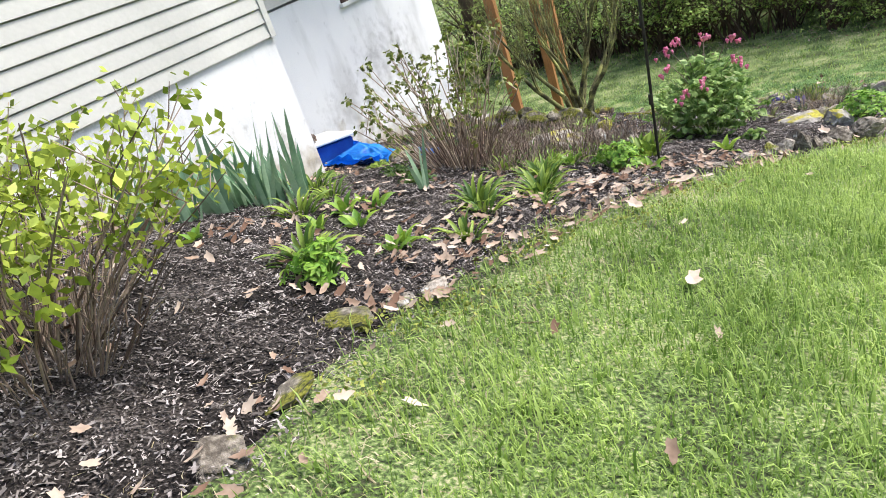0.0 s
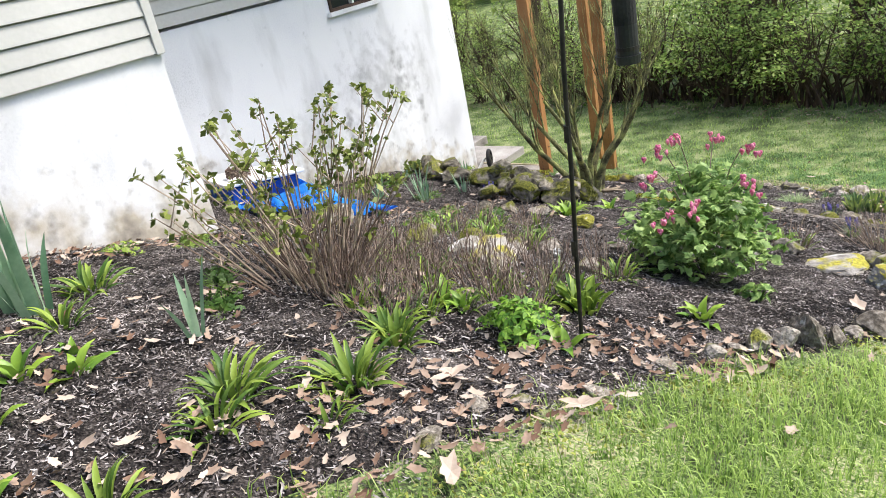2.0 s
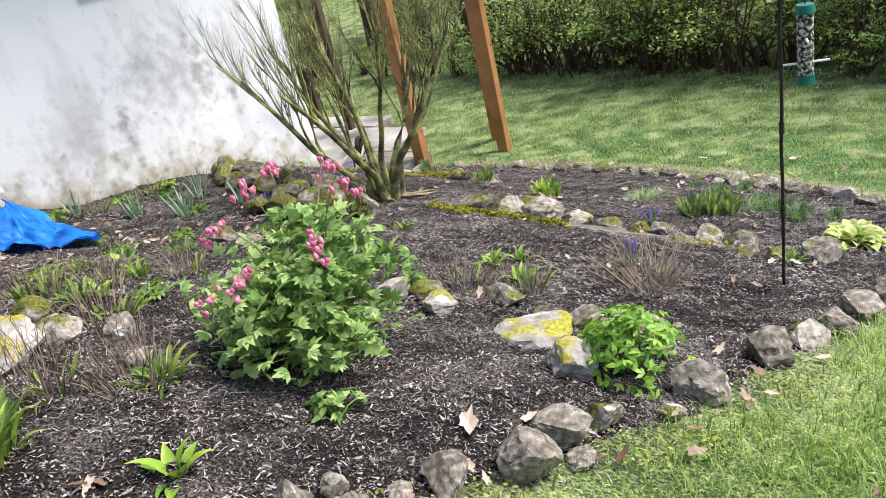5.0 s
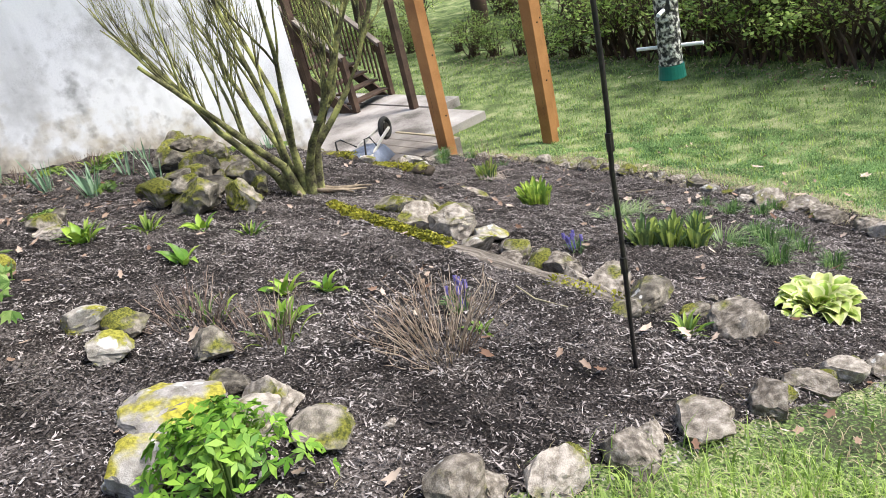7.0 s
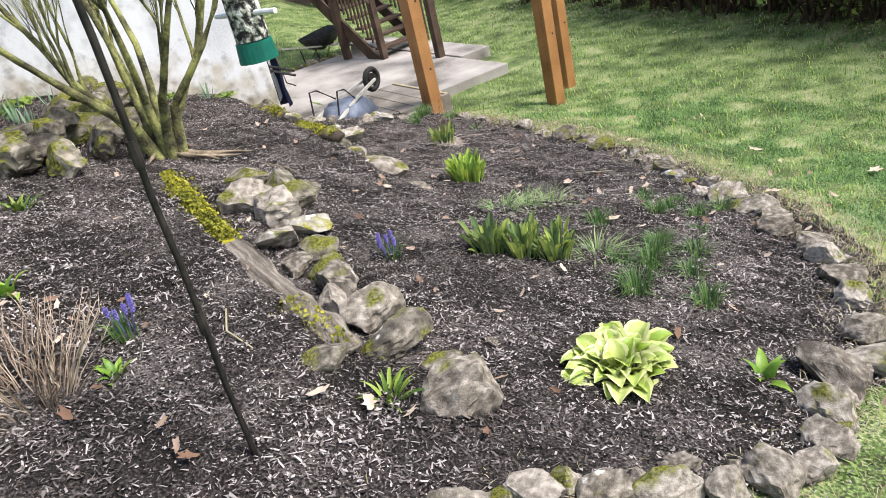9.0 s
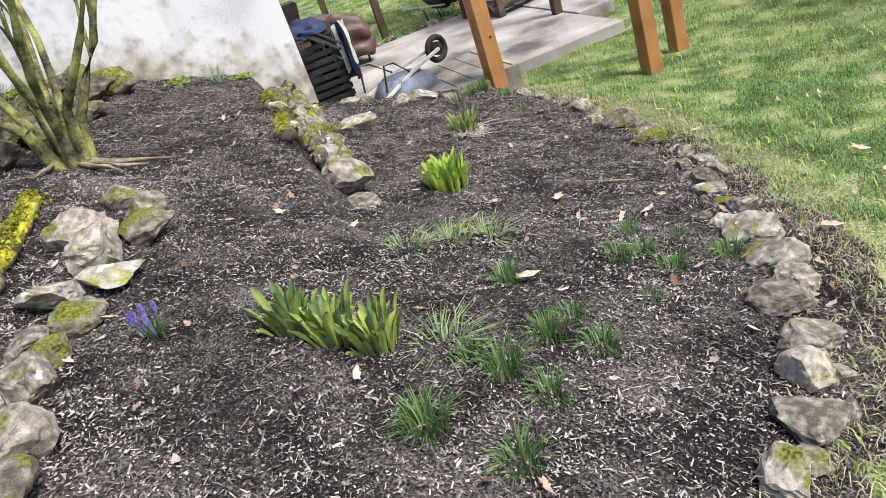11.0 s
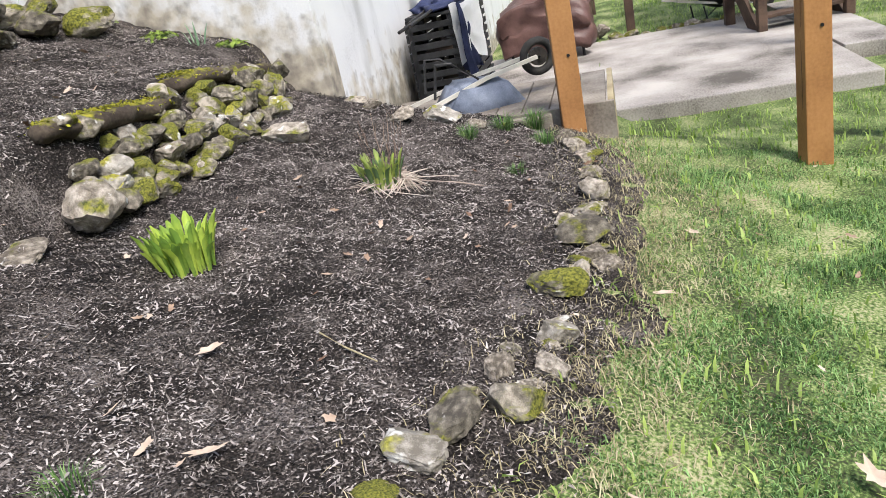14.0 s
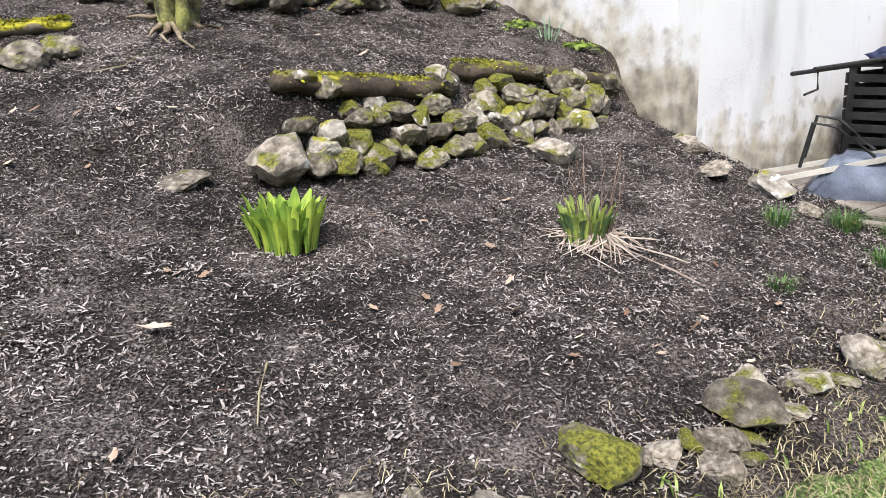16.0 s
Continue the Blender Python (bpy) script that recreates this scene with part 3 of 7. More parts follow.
bx, by, bf = sheet(np.arange(-0.2, 7.0, 0.035), np.arange(-13.5, 2.45, 0.035))
ins = bed_in(bx, by) + 0.05 * lumps(bx, by, 3.0, 9.0) + (0.34 + 0.20 * lumps(bx, by, 2.0, 13.0)) * smooth(-0.7, 0.2, by) + 0.12 * lumps(bx, by, 1.3, 15.0) * smooth(-3.0, -4.5, by)
bz = ground_z(bx, by) + 0.012 + 0.02 * lumps(bx, by, 1.7, 3.0) + 0.022 * lumps(bx, by, 9.0, 5.0) + 0.014 * lumps(bx, by, 23.0, 7.0)
bz -= 0.10 * smooth(0.05, -0.12, ins)
bf = bf[(ins[bf] > -0.1).all(1)]
bed = arrays("mulch_bed", np.stack([bx, by, bz], -1), bf, M["mulch"])
bed.data.polygons.foreach_set("use_smooth", np.ones(len(bf), bool))
tagged(bed, "dark shredded bark mulch covering the sloping garden bed", "garden bed", kind="structure")


# ---- house ----
def wall_mesh(name, x0, x1, y0, y1, z0, z1, along, label):
    """A rendered wall of real thickness, its foot following the soil."""
    bm = bmesh.new()
    box(bm, x0, x1, y0, y1, z0, z1)
    bmesh.ops.subdivide_edges(bm, edges=[e for e in bm.edges if e.calc_length() > 0.6], cuts=11, use_grid_fill=True)
    lay = bm.verts.layers.float.new("soil")
    for v in bm.verts:
        g = gz(max(v.co.x, 0.15) if along == "y" else v.co.x, v.co.y)
        if along == "x":
            g = float(base_ground(v.co.x, 0.2)) * 0.5 - 0.35 if v.co.x > -2.5 else -0.75
        v[lay] = max(0.0, 1 - (v.co.z - g) / 0.7) * 0.5 + (0.22 * max(0.0, 1 - abs(v.co.y) / 0.5) * max(0.0, 1 - (v.co.z - g) / 1.1) if along == "y" else 0.0)
    return tagged(part(name, bm, M["stucco"]), label, "wall", kind="structure")


SID = 3.12
wall_mesh("wall_garden_1", 1.30, 1.55, -16.0, -5.16, 0.8, SID, "y", "white rendered foundation wall under pale siding")
wall_mesh("wall_garden_2", -0.25, 0.0, -5.4, 0.0, -0.8, 2.89, "y", "stained white rendered basement wall beside the garden")
wall_mesh("wall_garden_3", -0.25, 0.0, -5.4, -2.085, 2.89, SID, "y", "white rendered basement wall above the garden bed")
wall_mesh("wall_garden_4", -0.25, 0.0, -1.365, 0.0, 2.89, SID, "y", "white rendered basement wall above the garden bed")
wall_mesh("wall_end", -12.0, -0.25, -0.25, 0.0, -1.2, SID, "x", "white rendered basement wall facing the patio")
wall_mesh("wall_return", 0.0, 1.30, -5.41, -5.16, 0.8, SID + 3, "y", "white rendered return wall between two house fronts")
for nm, c in (("wall_back_1", (-12.0, -11.75, -16, -0.26, -1.2, 6)), ("wall_back_2", (-11.7, 1.25, -16.0, -15.75, 0.8, 6))):
    tagged(part(nm, boxm(*c, 0.01), M["siding"]), "plain closing wall of the house", "wall", kind="structure")
tagged(part("roof", boxm(-12.3, 1.9, -16.3, 0.3, 6.0, 6.2, 0.02), M["darkwood"]), "flat plain roof closing the house", "roof", kind="structure")


def siding(name, x, y0, y1, z0, z1, pitch, label):
    """Lapped boards on one front: each is a bevelled board of its own on a backing."""
    back = tagged(part(name, boxm(x - 0.22, x - 0.02, y0, y1, z0 + 0.003, z1, 0.002), M["siding"]), label, "siding", kind="structure")
    n = int((z1 - z0) / pitch)
    bm = bmesh.new()
    s = [bm.verts.new((dx, yy, zz)) for yy in (y0, y1) for dx, zz in ((-0.018, 0), (0.017, 0), (0.016, 0.012), (0.004, pitch - 0.009), (-0.018, pitch - 0.009))]
    for k in range(5):
        bm.faces.new((s[k], s[(k + 1) % 5], s[5 + (k + 1) % 5], s[5 + k]))
    bm.faces.new(s[4::-1])
    bm.faces.new(s[5:])
    bmesh.ops.recalc_face_normals(bm, faces=bm.faces)
    me = bpy.data.meshes.new("board")
    bm.to_mesh(me)
    bm.free()
    me.materials.append(M["siding"])
    for k in range(n):
        share("board", me, back, pose(x, 0, z0 + k * pitch, 0, 0, 0))
    return back


siding("wall_siding_1", 1.56, -16.0, -5.205, SID, 6.0, 0.110, "pale beige lapped siding above the foundation")
siding("wall_siding_2", 0.02, -5.10, 0.0, SID + 0.03, 6.0, 0.112, "pale beige lapped siding above the basement wall")
tagged(part("trim", boxm(1.49, 1.585, -5.205, -5.145, SID - 0.01, 6.0, 0.006), M["siding"]), "pale beige corner board where the siding ends", "trim", kind="structure")

win = thing("window_1", 0.0, -1.725, 3.02, "small dark two-pane basement window with pale mullion", "window", kind="structure")
for nm, c in (("window_frame", (-0.06, 0.02, -0.36, -0.33, -0.13, 0.13)), ("window_frame", (-0.06, 0.02, 0.33, 0.36, -0.13, 0.13)), ("window_frame", (-0.06, 0.02, -0.33, 0.33, -0.13, -0.10)), ("window_frame", (-0.06, 0.02, -0.33, 0.33, 0.085, 0.13)), ("mullion", (-0.05, 0.015, -0.014, 0.014, -0.10, 0.085)), ("window_sill", (-0.05, 0.05, -0.40, 0.40, -0.175, -0.131))):
    part(nm, boxm(*c, 0.004), M["darkwood"] if nm == "window_frame" else (M["trim"] if nm != "window_sill" else M["stucco"]), win)
for y0 in (-0.33, 0.014):
    part("pane", boxm(-0.04, -0.034, y0, y0 + 0.316, -0.10, 0.085, 0), M["glass"], win)
tagged(part("floor_basement", boxm(-11.7, 1.25, -15.7, -0.3, -1.25, -1.1, 0), M["concrete"]), "bare concrete basement floor", "floor", kind="structure")

door = thing("door_1", -4.8, 0.02, -0.75, "dark glazed patio door with white frame", "door", kind="structure")
part("door_panel", boxm(-0.62, 0.62, -0.015, 0.02, 0.02, 2.05, 0.004), M["glass"], door)
for c in ((-0.72, -0.62, -0.02, 0.05, 0, 2.15), (0.62, 0.72, -0.02, 0.05, 0, 2.15), (-0.62, 0.62, -0.02, 0.05, 2.05, 2.15), (-0.03, 0.03, -0.01, 0.035, 0.02, 2.05)):
    part("door_frame", boxm(*c, 0.006), M["trim"], door)


# ---- patio, platform and what stands there ----
SLAB = -0.78
patio = tagged(part("patio", boxm(-6.65, -1.95, 0.02, 4.35, -1.2, SLAB, 0.015), M["concrete"]), "weathered concrete patio slab with dark damp stains", "patio", kind="structure")
tagged(part("patio_step", boxm(-7.3, -3.2, 4.36, 4.95, -1.25, SLAB + 0.02, 0.012), M["concrete"]), "low concrete landing beside the patio slab", "patio", kind="structure")

deck = thing("wood_platform", -0.7, 1.05, -0.26, "weathered low wooden platform with pale side board", "platform")
for k in range(9):
    y0 = -0.92 + k * 0.205
    part("plank", boxm(-0.62, 0.62, y0, y0 + 0.195, -0.045, 0.0, 0.004), M["deckwood"], deck)
part("side_board", boxm(-0.62, 0.62, 0.931, 0.975, -0.62, 0.006, 0.006), M["treated"], deck, "pale treated side board")
part("front_board", boxm(0.622, 0.665, -0.92, 0.975, -0.55, 0.004, 0.006), M["deckwood"], deck)
part("joist", boxm(-0.6, 0.6, -0.9, -0.8, -0.7, -0.05, 0.004), M["darkwood"], deck)
part("joist", boxm(-0.6, 0.6, 0.7, 0.8, -0.7, -0.05, 0.004), M["darkwood"], deck)

kerb = thing("garden_border", 0.2, 0.85, -0.2, "grey sawn timber border beside the platform", "border")
part("timber", boxm(-0.05, 0.03, -0.45, 0.12, -0.35, 0.02, 0.02), M["deckwood"], kerb)
part("timber", boxm(-0.04, 0.03, 0.13, 0.75, -0.35, -0.03, 0.02), M["deckwood"], kerb)


def post(x, y, top, w, mat, label, group, rz=0.0):
    g = gz(x, y)
    p = thing("deck_post", x, y, g, label, "post", group, rz=rz)
    bm = boxm(-w / 2, w / 2, -w / 2, w / 2, -0.12, top - g, 0.008)
    part("timber", bm, mat, p)
    bm = bmesh.new()
    rng = random.Random(int(x * 100) + 5)
    xs = rng.uniform(-0.2, 0.2) * w
    for a in (0.35, 0.85):
        tube(bm, [(xs, -w / 2 - 0.0005, a), (xs + 0.004, -w / 2 - 0.0005, a + 0.18), (xs - 0.003, -w / 2 - 0.0005, a + 0.42)], [0.0008, 0.0022, 0.0008], 4)
    part("crack", bm, M["darkwood"], p)
    for zz in (0.85, 1.6):
        bm = bmesh.new()
        tube(bm, [(w / 2 - 0.001, 0.02, zz), (w / 2 + 0.008, 0.02, zz)], 0.011, 8)
        part("bolt", bm, M["iron"], p)
    return p


for x, y, w in ((0.03, 1.73, 0.16), (0.41, 3.22, 0.16), (-0.15, 3.92, 0.155)):
    post(x, y, 2.75, w, M["post"], "orange-stained square timber deck post standing in grass", "cedar deck posts", 8)
for x, y, w in ((-3.72, 4.28, 0.13), (-6.05, 3.66, 0.13), (-7.1, 2.35, 0.13), (-9.2, 1.75, 0.12)):
    post(x, y, 2.75, w, M["darkwood"], "dark brown square timber post behind the patio", "dark deck posts", 3)
beam = thing("deck_beam", 0, 0, 2.75, "orange-stained timber beam carried by the deck posts", "beam")
for (a, b, c, d) in ((0.03, 1.73, 0.41, 3.22), (0.41, 3.22, -0.15, 3.92)):
    v = Vector((c - a, d - b, 0))
    part("timber", boxm(-0.04, v.length + 0.04, -0.06, 0.06, 0.002, 0.22, 0.006), M["post"], beam, at=Matrix.Translation((a, b, 0)) @ Matrix.Rotation(math.atan2(v.y, v.x), 4, "Z"))


def stairs():
    s = thing("deck_stairs", -5.1, 4.42, SLAB, "dark brown wooden deck stairs with slatted railings", "stairs", rz=-80)
    rise, run, n = 0.185, 0.23, 13
    for k in range(n):
        y, z = -k * run, (k + 1) * rise
        part("tread", boxm(-0.5, 0.5, y - 0.26, y, z - 0.04, z, 0.005), M["darkwood"], s)
    ang = math.atan2(rise, run)
    length = n * math.hypot(rise, run)
    m0 = Matrix.Rotation(math.pi - ang, 4, "X")
    for x in (-0.56, 0.51):
        part("stringer", boxm(x, x + 0.05, 0, length, -0.30, -0.06, 0.004), M["darkwood"], s, at=Matrix.Translation((0, 0.02, 0.0)) @ Matrix.Rotation(-ang, 4, "X") @ Matrix.Rotation(math.pi, 4, "Z"))
        part("newel", boxm(x - 0.03, x + 0.08, -0.05, 0.05, 0, 1.08, 0.006), M["darkwood"], s)
        bm = bmesh.new()
        box(bm, x - 0.04, x + 0.09, 0, length, -0.02, 0.03, 0.005)
        part("handrail", bm, M["deckwood"], s, "grey weathered handrail", Matrix.Translation((0, 0.02, 1.02)) @ Matrix.Rotation(-ang, 4, "X") @ Matrix.Rotation(math.pi, 4, "Z"))
        me = None
        for k in range(1, 27):
            y = -k * 0.11
            z = -y * rise / run
            if me is None:
                o = part("baluster", boxm(-0.015, 0.015, -0.015, 0.015, 0, 0.9, 0.002), M["darkwood"], s)
                me = o.data
                o.matrix_basis = pose(x + 0.025, y, z + 0.12)
            else:
                share("baluster", me, s, pose(x + 0.025, y, z + 0.12))
    return s


stairs()


def wheelbarrow(name, m, mat_tray, label):
    """A contractor's barrow: sloped tray, two handles, legs, wheel."""
    b = tagged(new(name), label, "wheelbarrow")
    b.matrix_basis = m
    bm = bmesh.new()
    lo = [(-0.22, -0.2, 0.22), (0.22, -0.2, 0.22), (0.16, 0.28, 0.26), (-0.16, 0.28, 0.26)]
    hi = [(-0.28, -0.40, 0.5), (0.28, -0.40, 0.5), (0.25, 0.46, 0.56), (-0.25, 0.46, 0.56)]
    a, c = [bm.verts.new(p) for p in lo], [bm.verts.new(p) for p in hi]
    bm.faces.new(a[::-1])
    for k in range(4):
        bm.faces.new((a[k], a[(k + 1) % 4], c[(k + 1) % 4], c[k]))
    bmesh.ops.bevel(bm, geom=[e for e in bm.edges if not e.is_boundary], offset=0.05, segments=3, affect="EDGES")
    bmesh.ops.solidify(bm, geom=list(bm.faces), thickness=0.008)
    part("tray", bm, mat_tray, b, shade=True)
    for s in (-1, 1):
        bm = bmesh.new()
        tube(bm, [(s * 0.09, 0.62, 0.16), (s * 0.16, 0.1, 0.23), (s * 0.27, -0.85, 0.46)], 0.024, 4)
        part("handle", bm, M["handle"], b, "pale worn wooden handle")
        bm = bmesh.new()
        tube(bm, [(s * 0.17, 0.02, 0.22), (s * 0.24, -0.22, 0.02), (s * 0.24, -0.36, 0.0), (s * 0.22, -0.42, 0.3)], 0.013, 6)
        part("leg", bm, M["black"], b)
    bm = bmesh.new()
    segs = 28
    tube(bm, [(0, 0.66 + 0.14 * math.cos(t), 0.17 + 0.14 * math.sin(t)) for t in (2 * math.pi * k / segs for k in range(segs + 1))], 0.038, 8, cap=False)
    tyre = part("wheel", bm, M["rubber"], b, shade=True)
    bm = bmesh.new()
    tube(bm, [(-0.03, 0.66, 0.17), (0.03, 0.66, 0.17)], 0.085, 14)
    tube(bm, [(-0.09, 0.66, 0.17), (0.09, 0.66, 0.17)], 0.012, 8)
    part("rim", bm, M["iron"], tyre)
    return b


# tipped over on the platform: tray down, wheel up towards the patio
wheelbarrow("wheelbarrow", Matrix.Translation((-0.58, 0.95, 0.17)) @ Euler((0, radians(180), radians(24))).to_matrix().to_4x4() @ Matrix.Scale(0.86, 4), M["steel"], "overturned wheelbarrow with grey tray and black wheel")
wheelbarrow("wheelbarrow", Matrix.Translation((-7.3, 3.75, gz(-7.3, 3.75))) @ Euler((0, 0, radians(20))).to_matrix().to_4x4(), M["black"], "dark wheelbarrow standing upright on the lawn")

def cloth(bm, w, h, folds, seed, depth=0.06, sag=0.15, n=18):
    """A draped sheet: w across x, falling h along -z."""
    vs = []
    for i in range(n + 1):
        for j in range(n + 1):
            u, v = i / n, j / n
            x = (u - 0.5) * w * (1 - 0.25 * v * abs(math.sin(seed)))
            y = depth * (math.sin(u * folds * 6.28 + seed) * (0.3 + v) + 0.6 * noise.noise((u * 4, v * 4, seed)))
            z = -h * v - sag * abs(u - 0.5) * v + 0.04 * noise.noise((u * 3, v * 3, seed + 5))
            vs.append(bm.verts.new((x, y, z)))
    for i in range(n):
        for j in range(n):
            a = i * (n + 1) + j
            bm.faces.new((vs[a], vs[a + 1], vs[a + n + 2], vs[a + n + 1]))
    bmesh.ops.solidify(bm, geom=list(bm.faces), thickness=0.006)
    return bm


def rack():
    r = thing("storage_rack", -2.8, 0.40, SLAB, "dark slatted wooden rack against the house wall", "rack")
    for x in (-0.85, -0.3, 0.3, 0.85):
        for y in (-0.22, 0.2):
            part("upright", boxm(x - 0.03, x + 0.03, y - 0.03, y + 0.03, 0.0, 1.18, 0.005), M["black"], r)
    for k in range(12):
        z = 0.06 + k * 0.092
        part("slat", boxm(-0.9, 0.9, 0.232, 0.255, z, z + 0.058, 0.003), M["black"], r)
        part("slat", boxm(0.882, 0.905, -0.2, 0.23, z, z + 0.058, 0.003), M["black"], r)
        part("slat", boxm(-0.9, 0.9, -0.262, -0.252, z - 0.01, z + 0.07, 0.002), M["black"], r)
    for z in (0.42, 0.80):
        part("shelf", boxm(-0.81, 0.81, -0.18, 0.16, z, z + 0.03, 0.003), M["darkwood"], r)
    part("shelf", boxm(-0.9, 0.9, -0.24, 0.23, 1.182, 1.21, 0.004), M["black"], r)
    return r


rack()
RT = SLAB + 1.21
bars = thing("steel_rods", -1.3, 0.42, RT + 0.012, "bundle of rusty steel rods lying on the rack", "rods")
for k, (dx, dy, dz, L) in enumerate(((0.0, 0.0, 0.0, 1.35), (0.05, 0.06, 0.02, 1.1), (-0.15, -0.05, 0.012, 1.0))):
    bm = bmesh.new()
    tube(bm, [(-L + dx, dy - 0.05, dz + 0.01), (0.75 + dx - 0.2 * k, dy + 0.03, dz - 0.015)], 0.014, 6)
    part("rod", bm, M["iron"], bars)
bm = bmesh.new()
tube(bm, [(0.42, 0.02, 0.0), (0.42, 0.03, -0.13), (0.62, 0.05, -0.15)], 0.008, 6)
part("rod", bm, M["iron"], bars)
tp = thing("folded_tarp", -2.62, 0.42, RT, "crumpled navy tarp heaped on the rack and hanging", "tarp")
bm = bmesh.new()
bmesh.ops.create_icosphere(bm, subdivisions=4, radius=1.0)
for v in bm.verts:
    p = v.co.copy()
    k = 1 + 0.35 * noise.noise(p * 2.2) + 0.15 * noise.noise(p * 6)
    v.co = Vector((p.x * 0.72 * k, p.y * 0.26 * k, max(p.z, -0.02) * 0.13 * k + 0.012))
part("sheet", bm, M["navy"], tp, shade=True)
part("hanging_flap", cloth(bmesh.new(), 0.55, 0.6, 2.3, 1.2), M["navy"], tp, at=pose(0.62, 0.285, 0.06))
rag = thing("white_cloth", -2.0, 0.74, RT + 0.05, "white cloth draped over the rack edge", "cloth")
part("cloth", cloth(bmesh.new(), 0.46, 0.44, 1.2, 2.2, 0.03, 0.25), M["white"], rag, at=pose(0, 0, 0, 0, 0, -28))
crate = thing("plastic_bin", -2.9, 0.3, RT + 0.10, "grey plastic bin on top of the tarp", "bin")
bm = bmesh.new()
bmesh.ops.create_cone(bm, cap_ends=True, segments=4, radius1=0.2, radius2=0.25, depth=0.26, matrix=Matrix.Translation((0, 0, 0.13)) @ Matrix.Rotation(radians(45), 4, "Z"))
bmesh.ops.bevel(bm, geom=list(bm.edges), offset=0.02, segments=2, affect="EDGES")
part("bin_body", bm, M["iron"], crate)

grill = thing("covered_grill", -6.0, 1.15, SLAB, "patio grill under a draped brown cover", "grill")
bm = bmesh.new()
bmesh.ops.create_cube(bm, size=1.0)
bmesh.ops.subdivide_edges(bm, edges=list(bm.edges), cuts=12, use_grid_fill=True)
for v in bm.verts:
    p = v.co
    f = 0.5 - p.z
    w = 1 + 0.12 * f * math.sin(9 * p.x + 7 * p.y + 2) + 0.16 * noise.noise(p * 3.5)
    v.co = Vector((p.x * 1.0 * w, p.y * 1.25 * w, p.z * 0.72 + 0.5 - 0.16 * (abs(p.y) * 2) ** 2 * (p.z > 0) + 0.14 * noise.noise(p * 4.5)))
bmesh.ops.smooth_vert(bm, verts=list(bm.verts), factor=0.5, use_axis_x=True, use_axis_y=True, use_axis_z=True)
part("cover", bm, M["brown_tarp"], grill, shade=True)
for x, y in ((-0.4, -0.5), (0.4, -0.5), (-0.4, 0.5), (0.4, 0.5)):
    bm = bmesh.new()
    tube(bm, [(x, y, 0), (x, y, 0.3)], 0.02, 8)
    part("leg", bm, M["black"], grill)

shed = thing("garden_shed", -17.5, 7.2, gz(-17.5, 7.2) - 0.3, "dull red wooden shed with white cross-braced door", "shed", rz=-35)
part("wall", boxm(-1.4, 1.4, -1.2, 1.2, 0, 2.3, 0.01), M["red"], shed)
bm = bmesh.new()
tri = [(-1.65, 2.25), (1.65, 2.25), (0, 3.2)]
fr = [bm.verts.new((x, -1.4, z)) for x, z in tri]
bk = [bm.verts.new((x, 1.4, z)) for x, z in tri]
bm.faces.new(fr)
bm.faces.new(bk[::-1])
for k in range(3):
    bm.faces.new((fr[k], bk[k], bk[(k + 1) % 3], fr[(k + 1) % 3]))
bmesh.ops.recalc_face_normals(bm, faces=bm.faces)
part("roof", bm, M["darkwood"], shed)
dr = part("door", boxm(-0.1, 1.0, -1.25, -1.205, 0.1, 2.0, 0.005), M["red"], shed)
for c in ((-0.1, 0.0, 0.1, 2.0), (0.9, 1.0, 0.1, 2.0), (0.0, 0.9, 1.9, 2.0), (0.0, 0.9, 0.1, 0.2), (0.0, 0.9, 1.0, 1.1)):
    part("brace", boxm(c[0], c[1], -1.275, -1.252, c[2], c[3], 0.003), M["trim"], dr)
for s in (-1, 1):
    part("brace", boxm(-0.58, 0.58, -1.272, -1.253, -0.04, 0.04, 0.003), M["trim"], dr, at=Matrix.Translation((0.45, 0, 0.6)) @ Matrix.Rotation(s * radians(42), 4, "Y"))
    part("brace", boxm(-0.58, 0.58, -1.272, -1.253, -0.04, 0.04, 0.003), M["trim"], dr, at=Matrix.Translation((0.45, 0, 1.5)) @ Matrix.Rotation(s * radians(42), 4, "Y"))


# ---- rocks ----
def rock_mesh(seed, mat, flat=0.62, rough=1.0):
    rng = random.Random(seed)
    bm = bmesh.new()
    bmesh.ops.create_icosphere(bm, subdivisions=4, radius=0.5)
    planes = []
    for _ in range(11):
        d = Vector((rng.gauss(0, 1), rng.gauss(0, 1), rng.gauss(0, 0.9))).normalized()
        planes.append((d, rng.uniform(0.25, 0.38)))
    off = rng.uniform(0, 90)
    for v in bm.verts:
        p = v.co
        for d, k in planes:
            h = p.dot(d) - k
            if h > 0:
                p -= d * h * 0.985
        n0 = p.normalized()
        p += n0 * rough * (0.035 * noise.noise(n0 * 2.3 + Vector((off, 0, 0))) + 0.030 * noise.noise(n0 * 6 + Vector((0, off, 0))) + 0.016 * noise.noise(n0 * 15 + Vector((0, 0, off))) + 0.008 * noise.noise(n0 * 34 + Vector((off, 0, off))))
        p.z *= flat
        v.co = p
    me = bpy.data.meshes.new("rock")
    bm.normal_update()
    for f in bm.faces:
        f.smooth = True
    for e in bm.edges:
        e.smooth = e.calc_face_angle(0.0) < 0.36
    bm.to_mesh(me)
    bm.free()
    me.materials.append(mat)
    return me


ROCKS = {k: [rock_mesh(i * 7 + ord(k[0]), M[k], f) for i, f in enumerate((0.62, 0.7, 0.55, 0.8, 0.66, 0.75, 0.6, 0.7))] for k in ("rock", "mossy", "limed", "capped")}
rock_rng = random.Random(11)


